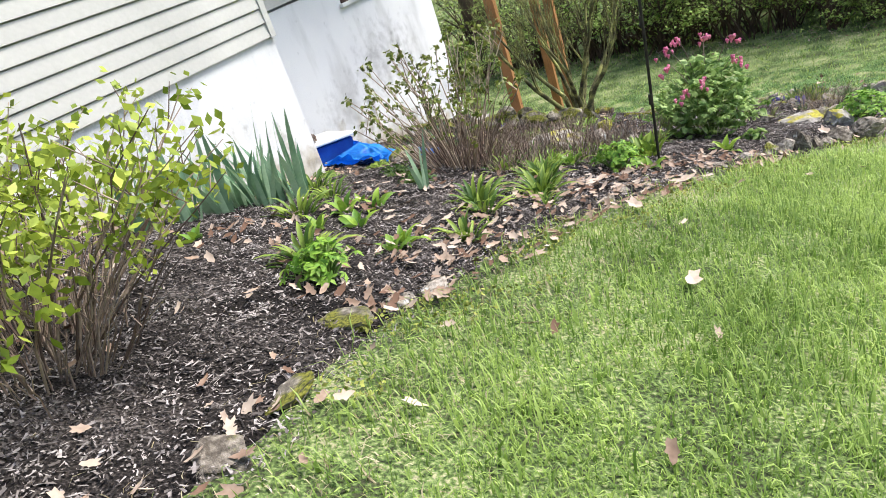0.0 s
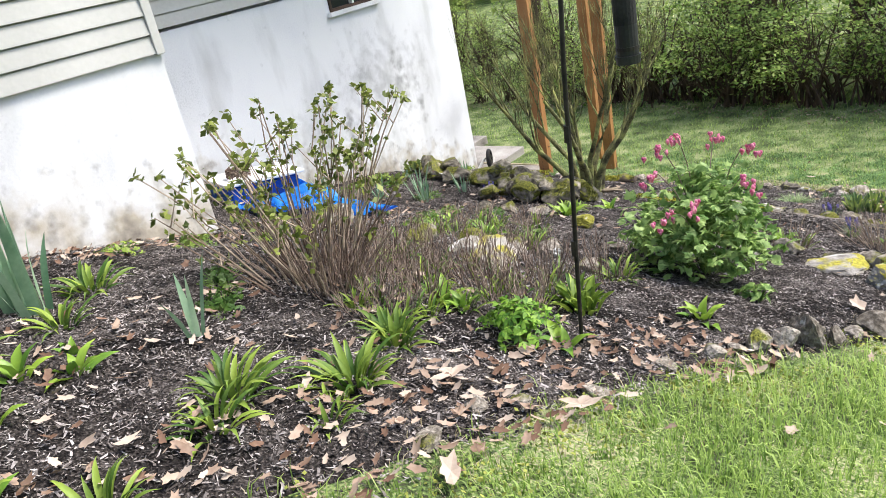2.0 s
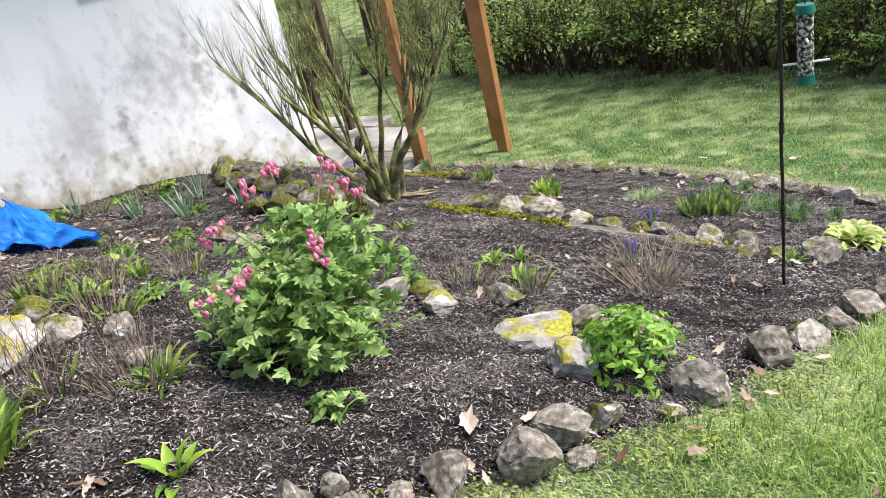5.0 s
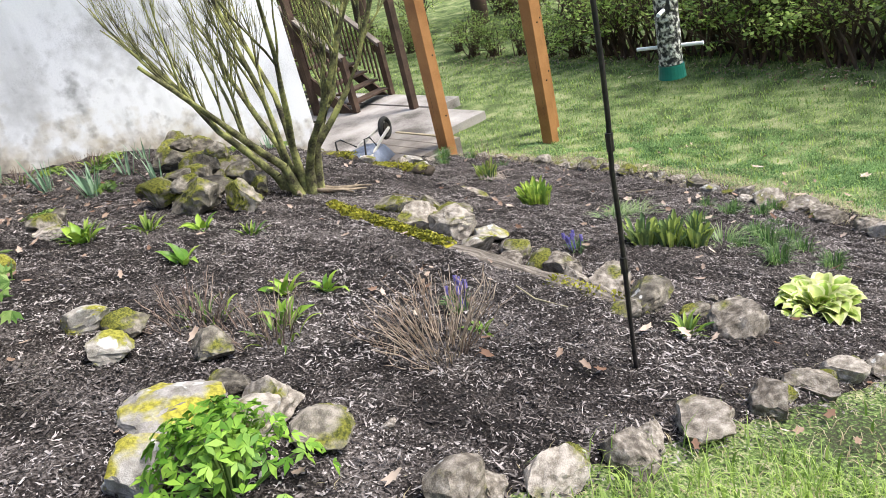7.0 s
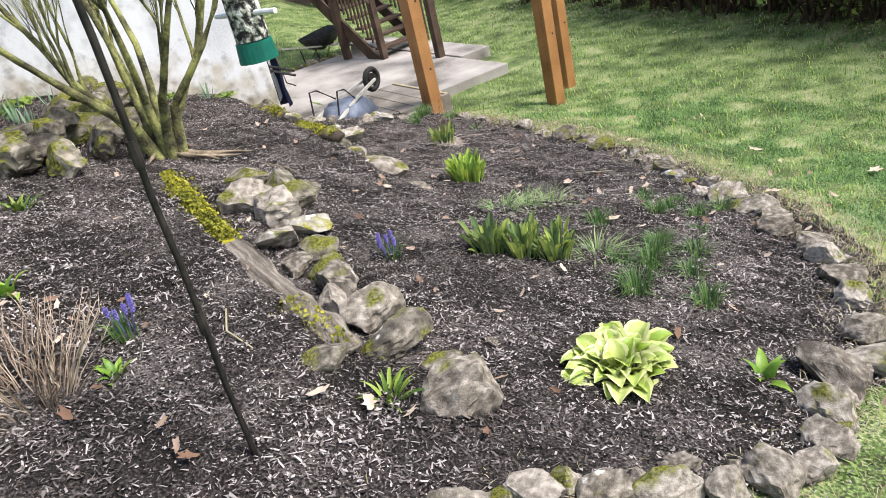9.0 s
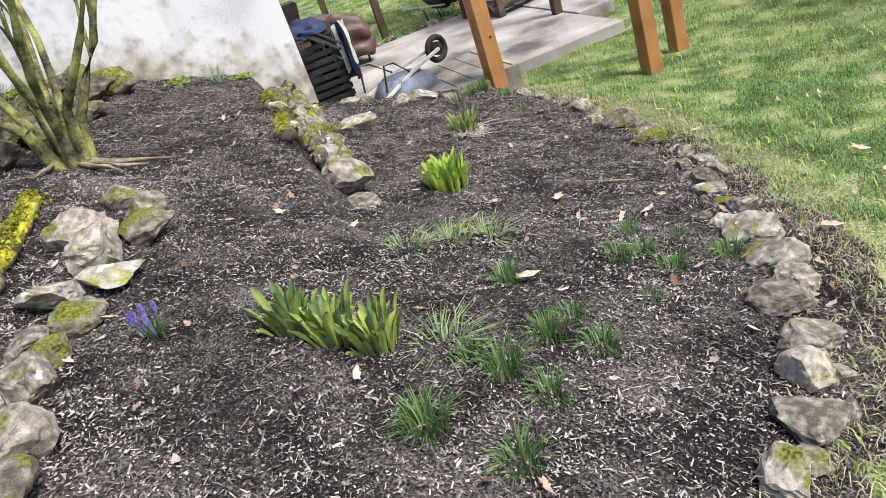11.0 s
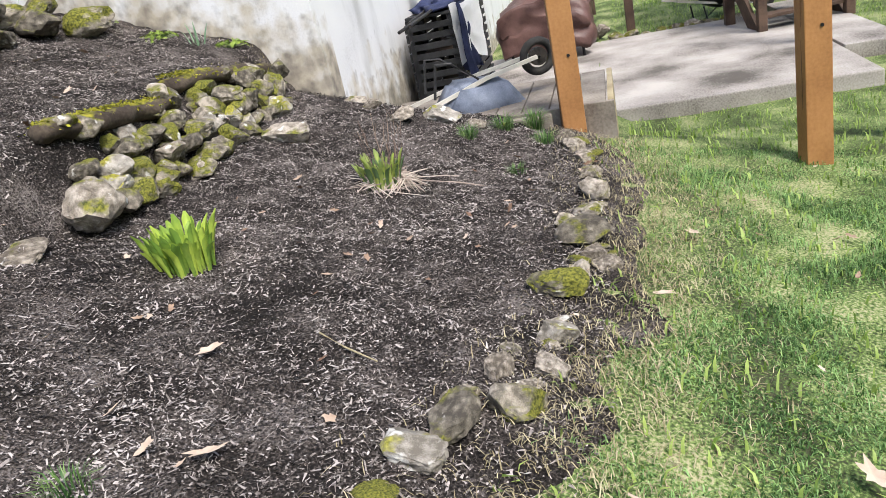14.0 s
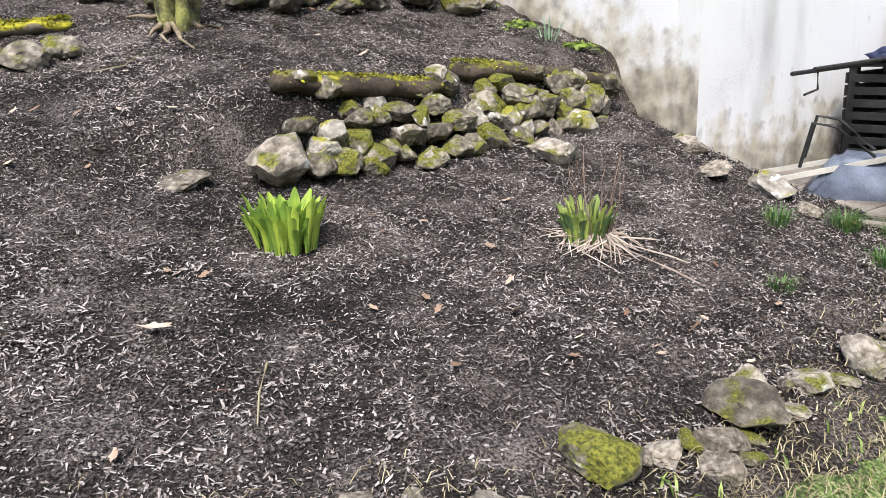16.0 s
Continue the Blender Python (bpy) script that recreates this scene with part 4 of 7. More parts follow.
def rock(x, y, w, kind="rock", group="bed edging stones", label="", lift=0.0, name="stone", tall=1.0, turn=None):
    me = rock_rng.choice(ROCKS[kind])
    ob = new(name, me)
    sx, sy, sz = w * rock_rng.uniform(1.0, 1.25), w * rock_rng.uniform(0.8, 1.05), w * rock_rng.uniform(0.9, 1.15) * tall
    rz = rock_rng.uniform(0, 360) if turn is None else turn
    ob.matrix_basis = pose(x, y, gz(x, y) + 0.20 * sz + lift, rock_rng.uniform(-14, 14), rock_rng.uniform(-14, 14), rz) @ Matrix.Diagonal((sx, sy, sz, 1))
    text = label or {"rock": "rough grey fieldstone edging the mulch bed", "mossy": "dark mossy stone with pale lichen spots", "limed": "pale stone crusted with yellow-green moss", "capped": "pale stone capped with yellow moss"}[kind]
    return tagged(ob, text, "stone", group)


# along the upper lawn
for x, y, w in ((4.37, -8.94, 0.17), (4.31, -8.66, 0.18), (4.27, -8.8, 0.1), (4.19, -8.27, 0.18), (4.23, -8.06, 0.12), (4.3, -7.93, 0.16), (4.36, -9.3, 0.15)):
    rock(x, y, w * 1.1, "mossy" if w > 0.17 else "rock", tall=0.5, lift=-0.01)
for x, y, w, tall in ((4.46, -6.64, 0.10, 0.8), (4.44, -6.39, 0.09, 0.8), (4.53, -6.26, 0.09, 0.8), (4.67, -6.05, 0.11, 0.9), (4.68, -5.72, 0.08, 0.9), (4.77, -5.68, 0.10, 0.9), (4.86, -5.46, 0.11, 0.9), (4.90, -5.30, 0.09, 0.9), (4.97, -5.22, 0.14, 1.2), (5.04, -5.12, 0.11, 1.7), (5.11, -5.02, 0.145, 1.7), (5.09, -4.86, 0.09, 1.4), (5.20, -4.92, 0.10, 1.5), (5.25, -4.80, 0.10, 1.1), (5.32, -4.68, 0.155, 1.2), (5.44, -4.49, 0.20, 1.25), (5.45, -4.26, 0.20, 1.1), (5.55, -4.34, 0.11, 0.9), (5.50, -4.10, 0.16, 1.2), (5.70, -3.70, 0.21, 1.1), (5.66, -3.92, 0.10, 0.7)):
    rock(x, y, w * 1.08, "rock", tall=tall)
# between the two hook poles and round the lower end
for x, y, w in ((5.83, -3.3, 0.22), (5.9, -3.02, 0.2), (5.97, -2.78, 0.19), (6.02, -2.5, 0.22), (6.08, -2.22, 0.2), (6.12, -1.98, 0.17), (6.15, -1.8, 0.17), (6.22, -1.63, 0.15), (6.3, -1.5, 0.17), (6.36, -1.37, 0.15), (6.41, -1.24, 0.18), (6.43, -1.1, 0.14), (6.39, -0.95, 0.18), (6.3, -0.79, 0.2), (6.2, -0.58, 0.25), (6.2, -0.36, 0.21), (6.07, -0.14, 0.2), (5.84, 0.14, 0.22), (5.66, 0.36, 0.21), (5.5, 0.53, 0.2), (5.32, 0.68, 0.21)):
    rock(x, y, w * 1.08, "rock", tall=0.95)
    rock(x + rock_rng.uniform(-0.07, 0.02), y + 0.11, w * 0.62, "rock", tall=0.9)
for x, y, w, k in ((5.04, 0.84, 0.23, "rock"), (4.9, 1.02, 0.17, "rock"), (4.72, 1.06, 0.25, "rock"), (4.41, 1.2, 0.26, "rock"), (4.24, 1.17, 0.14, "rock"), (4.1, 1.37, 0.21, "rock"), (3.78, 1.45, 0.18, "limed"), (3.6, 1.5, 0.2, "mossy"), (3.5, 1.68, 0.2, "mossy"), (3.3, 1.6, 0.15, "rock"), (3.24, 1.75, 0.14, "rock"), (3.05, 1.76, 0.17, "limed"), (2.68, 1.75, 0.22, "mossy"), (2.5, 1.82, 0.14, "rock"), (2.33, 1.88, 0.16, "rock"), (2.12, 1.85, 0.26, "mossy"), (2.4, 1.94, 0.15, "rock"), (1.98, 1.75, 0.13, "rock"), (1.79, 1.85, 0.18, "rock"), (1.45, 1.88, 0.22, "rock"), (1.19, 1.86, 0.18, "rock"), (0.86, 1.82, 0.2, "rock"), (0.62, 1.75, 0.18, "rock"), (0.42, 1.7, 0.15, "rock")):
    rock(x, y, w * (1.14 if x > 3.7 else 1.0), k, tall=0.8 if x > 3.7 else 1.0)
    rock(x - 0.13, y + rock_rng.uniform(-0.04, 0.07), w * rock_rng.uniform(0.5, 0.75), "mossy" if k == "rock" else "rock", tall=0.8)
# upper terrace of mossy rocks behind the bare shrub
for x, y, w in ((1.86, -2.45, 0.24), (1.87, -2.2, 0.24), (1.9, -2.05, 0.26), (2.62, -2.46, 0.34), (2.45, -2.3, 0.28), (2.76, -2.24, 0.24), (2.42, -1.98, 0.26), (2.33, -2.55, 0.26), (2.1, -2.25, 0.3), (1.74, -1.95, 0.3), (1.47, -1.89, 0.3), (1.98, -1.84, 0.26), (1.73, -1.7, 0.26), (1.1, -1.68, 0.26), (0.72, -1.65, 0.3), (0.46, -1.5, 0.26), (1.14, -2.0, 0.28), (0.8, -1.9, 0.32), (0.3, -1.55, 0.22), (1.35, -1.66, 0.22)):
    rock(x, y, w * 1.15, "mossy", "upper terrace stones", "low boulder thickly covered in green moss", lift=rock_rng.uniform(0, 0.05))
for x, y in ((2.15, -2.35), (2.45, -2.42), (1.6, -1.85), (0.95, -1.8), (2.0, -2.1), (0.6, -1.7)):
    rock(x, y, 0.24, "mossy", "upper terrace stones", "mossy boulder resting on the lower stones", lift=0.13)
# first log terrace: angular stones propped below the log
for x, y, w, k, tall in ((3.16, -1.42, 0.26, "mossy", 0.9), (3.36, -1.30, 0.28, "mossy", 0.9), (3.56, -1.55, 0.28, "rock", 1.25), (3.80, -1.50, 0.36, "rock", 1.0), (3.62, -1.30, 0.30, "mossy", 0.8), (4.14, -1.62, 0.27, "rock", 1.0), (4.02, -1.42, 0.26, "limed", 0.8), (4.32, -1.54, 0.22, "mossy", 1.0), (4.45, -1.68, 0.18, "rock", 1.0), (4.57, -1.59, 0.20, "mossy", 1.0), (4.74, -1.62, 0.26, "rock", 1.1), (4.90, -1.72, 0.20, "rock", 1.2), (5.05, -1.64, 0.27, "rock", 1.15), (5.26, -1.67, 0.30, "mossy", 0.8), (5.45, -1.60, 0.16, "mossy", 0.9), (5.37, -1.97, 0.18, "mossy", 0.9)):
    rock(x, y, w, k, "lower terrace stones", "pale angular stone propping the terrace log" if k == "rock" else "mossy angular stone propping the terrace log", tall=tall)
rock(5.70, -1.70, 0.30, "rock", "lower terrace stones", "square grey block beside the small hosta", tall=1.15)
# second log terrace: a dry pile, three courses deep, leaning on the bank under the logs
pile = random.Random(31)
for y, lift, n, w0, w1, xa, xb in ((-0.22, 0.0, 18, 0.12, 0.20, 0.5, 2.38), (-0.31, 0.06, 17, 0.14, 0.21, 0.35, 2.40), (-0.37, 0.12, 16, 0.13, 0.19, 0.25, 2.40), (-0.45, 0.06, 17, 0.12, 0.17, 0.2, 2.38)):
    for k in range(n):
        x = xa + (xb - xa) * (k + 0.5) / n + pile.uniform(-0.05, 0.05)
        yy = y + 0.10 * (1 - x / 2.4) + pile.uniform(-0.04, 0.04)
        kind = pile.choice(("mossy", "mossy", "mossy", "mossy", "mossy", "mossy", "mossy", "mossy", "rock", "mossy", "mossy", "limed"))
        rock(x, yy, pile.uniform(w0, w1) * 1.12, kind, "dry stone pile", {"mossy": "dark lichen-spotted stone stacked in the dry pile", "rock": "pale angular stone stacked in the dry pile", "limed": "moss-capped stone stacked in the dry pile"}[kind], lift=lift + pile.uniform(-0.02, 0.03), tall=1.15)
rock(1.16, 0.12, 0.34, "rock", "dry stone pile", "broad pale stone at the pile's foot", tall=0.7)
BX, BY = 2.50, -0.33
big = rock(2.56, -0.30, 0.40, "rock", "dry stone pile", "big pale mossy boulder leaning at the pile's end", name="boulder")
big.matrix_basis = pose(BX, BY, gz(BX, BY) + 0.06, 14, 8, 35) @ Matrix.Diagonal((0.54, 0.36, 0.40, 1))
rock(3.0, -0.28, 0.26, "rock", "dry stone pile", "flat pink-grey stone sunk in the mulch", tall=0.3, lift=0.0)
for x, y, w in ((0.3, 0.36, 0.16), (0.5, 0.62, 0.24), (0.36, 0.86, 0.26), (0.4, 1.1, 0.14), (0.36, 1.27, 0.14), (0.2, 0.25, 0.2)):
    rock(x, y, w, "limed" if w == 0.26 else "rock", "stones by the house corner", "pale flat stone beside the house corner", tall=0.8)
# rocks in the planted middle of the bed
rock(3.62, -5.0, 0.44, "capped", "stones among the plants", "broad flat stone under bright yellow moss", tall=0.55)
for x, y, w, k in ((3.44, -5.0, 0.22, "limed"), (3.56, -4.77, 0.22, "rock"), (3.72, -4.63, 0.2, "rock"), (3.28, -4.74, 0.18, "mossy"), (4.0, -4.73, 0.14, "rock"), (3.45, -3.7, 0.16, "limed"), (3.07, -4.88, 0.18, "mossy"), (4.24, -3.62, 0.2, "limed"), (4.5, -3.62, 0.2, "limed"), (5.14, -3.4, 0.22, "rock"), (4.67, -3.36, 0.2, "mossy"), (5.36, -3.38, 0.2, "mossy"), (4.32, -3.5, 0.17, "mossy"), (4.94, -3.42, 0.14, "mossy"), (5.24, -3.52, 0.24, "rock"), (2.6, -3.3, 0.22, "mossy"), (2.9, -3.35, 0.18, "rock"), (2.28, -3.2, 0.2, "mossy"), (3.9, -4.2, 0.14, "rock")):
    rock(x, y, w, k, "stones among the plants", "half-buried pale stone among the perennials" if k != "mossy" else "half-buried mossy stone among the perennials")
rock(5.0, -3.62, 0.34, "capped", "stones among the plants", "flat white-grey stone capped with yellow moss", tall=0.7)
rock(5.24, -3.82, 0.22, "capped", "stones among the plants", "small stone capped with yellow moss")
rock(1.88, -4.46, 0.34, "mossy", "stones among the plants", "grey stone holding down the blue tarp", tall=0.9)
rock(5.4, -1.38, 0.065, "rock", "pebbles", "small pale pebble lying on mulch")
rock(5.41, -3.19, 0.06, "rock", "pebbles", "small pale pebble lying on mulch")
rock(3.9, 0.25, 0.07, "rock", "pebbles", "small pale pebble lying on mulch")
# kerb stones behind the patio
for k in range(16):
    rock(-6.85 - 0.05 * (k % 3), 0.5 + k * 0.23, rock_rng.uniform(0.2, 0.32), "mossy" if k % 3 else "rock", "stones behind the patio", "dark rough stone banking the lawn behind the patio", lift=0.05)


def log(name, pts, r, mat, label, flat=1.0):
    """A rotting log: an uneven tapering tube with a split, ragged end."""
    bm = bmesh.new()
    n = 30
    pts = [Vector((x, y, gz(x, y) + dz)) for x, y, dz in pts]
    ring = []
    for i in range(n + 1):
        s = i / n * (len(pts) - 1)
        k = min(int(s), len(pts) - 2)
        p = pts[k].lerp(pts[k + 1], s - k)
        d = (pts[k + 1] - pts[k]).normalized()
        a = d.cross(Vector((0, 0, 1))).normalized()
        b = a.cross(d)
        row = []
        for j in range(14):
            t = 2 * math.pi * j / 14
            rr = r * (1 + 0.18 * noise.noise((i * 0.35, math.cos(t) * 1.2, math.sin(t) * 1.2 + pts[0].x)) + 0.16 * noise.noise((i * 0.22, math.cos(t) * 4, math.sin(t) * 4 + 7)) - 0.25 * max(0, abs(i / n - 0.5) - 0.44) / 0.06)
            row.append(bm.verts.new(p + Vector((0, 0.02 * noise.noise((i * 0.3, 3, pts[0].x)), 0.02 * noise.noise((i * 0.3, 9, pts[0].x)))) + a * rr * math.cos(t) * 1.15 + b * rr * math.sin(t) * flat + d * 0.02 * noise.noise((t, i, 3))))
        ring.append(row)
    for i in range(n):
        for j in range(14):
            bm.faces.new((ring[i][j], ring[i][(j + 1) % 14], ring[i + 1][(j + 1) % 14], ring[i + 1][j]))
    bm.faces.new(ring[0][::-1])
    bm.faces.new(ring[-1])
    bmesh.ops.recalc_face_normals(bm, faces=bm.faces)
    return tagged(part(name, bm, mat, shade=True), label, "log", "terrace logs")


log("log", [(3.02, -1.80, 0.02), (3.6, -1.83, 0.02), (4.2, -1.86, 0.02)], 0.048, M["log_moss"], "moss-covered rotting log holding the mulch terrace", 0.8)
log("log", [(4.15, -1.86, 0.02), (4.8, -1.88, 0.02), (5.3, -1.86, 0.03)], 0.062, M["log_grey"], "bare grey split log holding the mulch terrace", 0.42)
log("log", [(2.44, -0.51, 0.06), (2.0, -0.47, 0.055), (1.46, -0.44, 0.05)], 0.062, M["log"], "dark rotting log topped with moss above stones", 0.85)
log("log", [(1.36, -0.48, 0.05), (0.7, -0.43, 0.065), (0.12, -0.37, 0.075)], 0.058, M["log"], "short dark log with moss near the house", 0.85)


# ---- plants ----
def leaf_mesh(name, length, width, bend, mats, fold=0.25, segs=6, shape="lance", cols=3):
    """One leaf rising from the origin along z and arching over +x, with a folded midrib; outer columns may take a second material."""
    bm = bmesh.new()
    rows = []
    for i in range(segs + 1):
        t = i / segs
        a = bend * t * t
        if i == 0:
            cx, cz = 0.0, 0.0
        else:
            ca = bend * (t - 0.5 / segs) ** 2
            cx += math.sin(ca) * length / segs
            cz += math.cos(ca) * length / segs
        if shape == "lance":
            w = width * (0.35 + 0.65 * math.sin(math.pi * min(t * 1.05 + 0.08, 1)) ** 0.8) * (1 - t ** 5)
        elif shape == "sword":
            w = width * (1 - t ** 3) * (0.8 + 0.2 * t)
        elif shape == "blunt":
            w = width * (0.35 + 0.65 * t) * (1 - 0.75 * max(0.0, (t - 0.8) / 0.2) ** 2)
        else:
            w = width * (0.16 if t < 0.22 else math.sin(math.pi * min((t - 0.15) / 0.86, 1)) ** 0.7) * (1 - 0.98 * t ** 9)
        w = max(w, width * 0.03)
        row = []
        for j in range(cols):
            u = j / (cols - 1) * 2 - 1
            lift = fold * abs(u) * w * 0.5
            wob = 0.06 * w * math.sin(i * 2.1 + j * 1.7)
            row.append(bm.verts.new((cx - math.cos(a) * lift * 1.0 + wob, u * w / 2, cz + math.sin(a) * lift)))
        rows.append(row)
    for i in range(segs):
        for j in range(cols - 1):
            f = bm.faces.new((rows[i][j], rows[i][j + 1], rows[i + 1][j + 1], rows[i + 1][j]))
            f.smooth = True
            if len(mats) > 1 and (j == 0 or j == cols - 2):
                f.material_index = 1
    me = bpy.data.meshes.new(name)
    bm.to_mesh(me)
    bm.free()
    for m in mats:
        me.materials.append(m)
    return me


plant_rng = random.Random(5)


def clump(name, x, y, leaves, n, spread, tilt, label, category, group="", size=1.0, lean=0.0):
    """A rosette: separate leaves rising from one crown."""
    c = thing(name, x, y, gz(x, y), label, category, group, rz=plant_rng.uniform(0, 360))
    for k in range(n):
        r = spread * math.sqrt((k + 0.5) / n)
        a = k * 2.39996 + plant_rng.uniform(-0.3, 0.3)
        t = tilt * (0.25 + 0.75 * (k + 0.5) / n) + plant_rng.uniform(-8, 8)
        s = size * plant_rng.uniform(0.75, 1.15)
        share("leaf", plant_rng.choice(leaves), c, Matrix.Translation((r * math.cos(a), r * math.sin(a), -0.005)) @ Matrix.Rotation(a, 4, "Z") @ Matrix.Rotation(radians(t), 4, "Y") @ Matrix.Rotation(plant_rng.uniform(-0.5, 0.5), 4, "Z") @ Matrix.Diagonal((s, s, s, 1)))
    return c


DAY = [leaf_mesh("leaf", L, 0.026, b, [M["daylily"]], 0.4, 6, "lance") for L, b in ((0.20, 1.2), (0.24, 1.6), (0.17, 0.9))]
SPR = [leaf_mesh("leaf", L, 0.045, b, [M["hosta"]], 0.4, 5, "lance") for L, b in ((0.13, 0.9), (0.15, 1.3))]
IRI = [leaf_mesh("leaf", L, 0.042, b, [M["iris"]], 0.15, 6, "sword") for L, b in ((0.40, 0.25), (0.48, 0.12), (0.33, 0.4))]
SHO = [leaf_mesh("leaf", L, 0.04, b, [M["shoot"]], 0.7, 7, "blunt", 5) for L, b in ((0.19, 0.35), (0.22, 0.2), (0.17, 0.7))]
LIM = [leaf_mesh("leaf", L, 0.135, b, [M["hosta_lime"], M["hosta_rim"]], 0.5, 7, "oval", 7) for L, b in ((0.20, 1.5), (0.23, 1.8), (0.17, 1.2))]
OPN = [leaf_mesh("leaf", L, 0.055, b, [M["daylily"]], 0.7, 6, "oval", 5) for L, b in ((0.2, 0.7), (0.22, 0.5))]

for x, y, s, n in ((2.72, -6.6, 1.2, 20), (3.09, -6.9, 1.05, 18), (3.23, -7.31, 1.2, 22), (3.9, -6.85, 1.25, 26), (4.12, -7.37, 1.0, 18), (4.06, -6.5, 1.0, 16), (4.21, -6.77, 0.8, 12), (3.94, -6.13, 0.9, 14), (3.71, -7.84, 1.25, 24), (4.15, -6.69, 0.7, 10), (4.21, -5.31, 1.1, 18), (4.18, -4.76, 1.05, 18), (3.86, -6.12, 1.0, 16), (5.58, -1.88, 0.85, 18), (3.4, -2.55, 0.8, 14), (2.99, -2.92, 0.95, 16), (4.0, -6.98, 1.0, 16)):
    clump("perennial_clump", x, y, DAY, int(n * 1.7), 0.05 * s, 58, "clump of arching yellow-green strap leaves in mulch", "perennial", "leafy perennials", s * 0.66)
for x, y, s in ((3.39, -7.18, 0.9), (3.47, -7.06, 0.9), (3.59, -7.35, 0.8), (3.47, -7.47, 0.8), (3.92, -7.52, 0.8), (3.94, -7.62, 0.7), (3.09, -7.78, 0.9), (3.22, -4.42, 0.8), (3.12, -3.27, 1.0), (3.92, -5.72, 0.8), (3.81, -5.68, 0.9), (4.42, -5.77, 1.0), (3.17, -2.7, 1.0), (3.67, -3.02, 1.0), (4.54, -3.01, 0.9), (4.28, -2.85, 0.9), (4.35, -2.7, 0.8), (5.1, -2.51, 0.6), (6.06, -0.78, 0.8), (3.35, -7.0, 0.7), (2.5, -3.9, 0.8), (2.9, -4.1, 0.7)):
    clump("seedling_plant", x, y, SPR, plant_rng.randint(6, 9), 0.02, 55, "small rosette of fresh lime leaves in mulch", "perennial", "small seedlings", s)
for x, y, s, n in ((3.97, -6.2, 1.15, 22), (4.08, -6.53, 1.3, 26), (3.92, -5.70, 0.8, 14), (3.86, -5.86, 0.75, 12), (3.69, -5.61, 0.7, 12), (3.92, -5.50, 0.75, 12), (3.25, -5.32, 0.9, 14), (3.22, -4.51, 1.0, 18), (3.07, -3.25, 1.0, 18), (3.51, -4.47, 0.7, 10), (2.94, -4.62, 0.85, 14), (2.86, -4.47, 0.9, 14), (3.06, -4.13, 0.9, 14), (2.6, -4.2, 0.8, 12), (3.6, -6.0, 0.8, 12)):
    clump("perennial_clump", x, y, DAY, int(n * 1.5), 0.05 * s, 48, "clump of upright olive-green young leaves among dry stems", "perennial", "young border plants", s * 0.68)
for x, y in ((4.30, -5.37), (4.24, -5.32)):
    clump("broad_leaved_clump", x, y, OPN, 18, 0.05, 34, "clump of broad dark green upright leaves", "perennial", "broad-leaved clumps", 0.72)
clump("young_hosta", 4.70, -5.08, SPR, 10, 0.025, 58, "young light-green hosta rosette on bare mulch", "hosta", "", 0.92)
for x, y in ((2.55, -7.22), (2.62, -7.06), (2.76, -6.92), (2.71, -7.0), (2.67, -7.21), (2.5, -7.36), (2.86, -6.88), (2.45, -7.56), (2.6, -7.4), (2.8, -7.08)):
    clump("iris_fan", x, y, IRI, 9, 0.06, 16, "fan of upright blue-green iris sword leaves", "iris", "irises by the wall", 1.0)
clump("iris_fan", 3.5, -6.66, IRI, 4, 0.02, 12, "small grey-green iris fan on its own", "iris", "", 0.75)
for x, y, s in ((0.33, -0.77, 0.45), (0.86, -2.88, 0.6), (1.27, -2.70, 0.6), (1.17, -2.65, 0.5), (1.42, -2.27, 0.5), (0.9, -2.3, 0.5), (0.5, -2.0, 0.4), (0.35, -3.1, 0.45)):
    clump("daffodil_leaves", x, y, IRI, 10, 0.05, 22, "tuft of upright green bulb leaves near the wall", "bulb plant", "bulbs by the wall", s)
clump("emerging_hosta", 2.80, 0.28, SHO, 120, 0.115, 12, "bright green hosta shoots unrolling in a tight clump", "hosta", "emerging hostas", 0.92)
SHD = [leaf_mesh("leaf", L, 0.034, b, [M["shoot_dull"]], 0.7, 7, "blunt", 5) for L, b in ((0.17, 0.35), (0.20, 0.2), (0.15, 0.7))]
for hx, hy, hn in ((4.67, -0.84, 45), (4.77, -0.73, 50), (4.86, -0.61, 45)):
    clump("emerging_hosta", hx, hy, SHD, hn, 0.065, 18, "long clump of yellow-green unrolling hosta shoots", "hosta", "emerging hostas", 0.95)
clump("emerging_hosta", 1.68, 0.80, SHD, 60, 0.09, 12, "pale green hosta shoots ringed by dead stems", "hosta", "emerging hostas", 0.95)
clump("open_hosta", 5.78, -1.14, LIM, 84, 0.11, 34, "lime hosta with cream-edged leaves fully open", "hosta", "", 0.60)


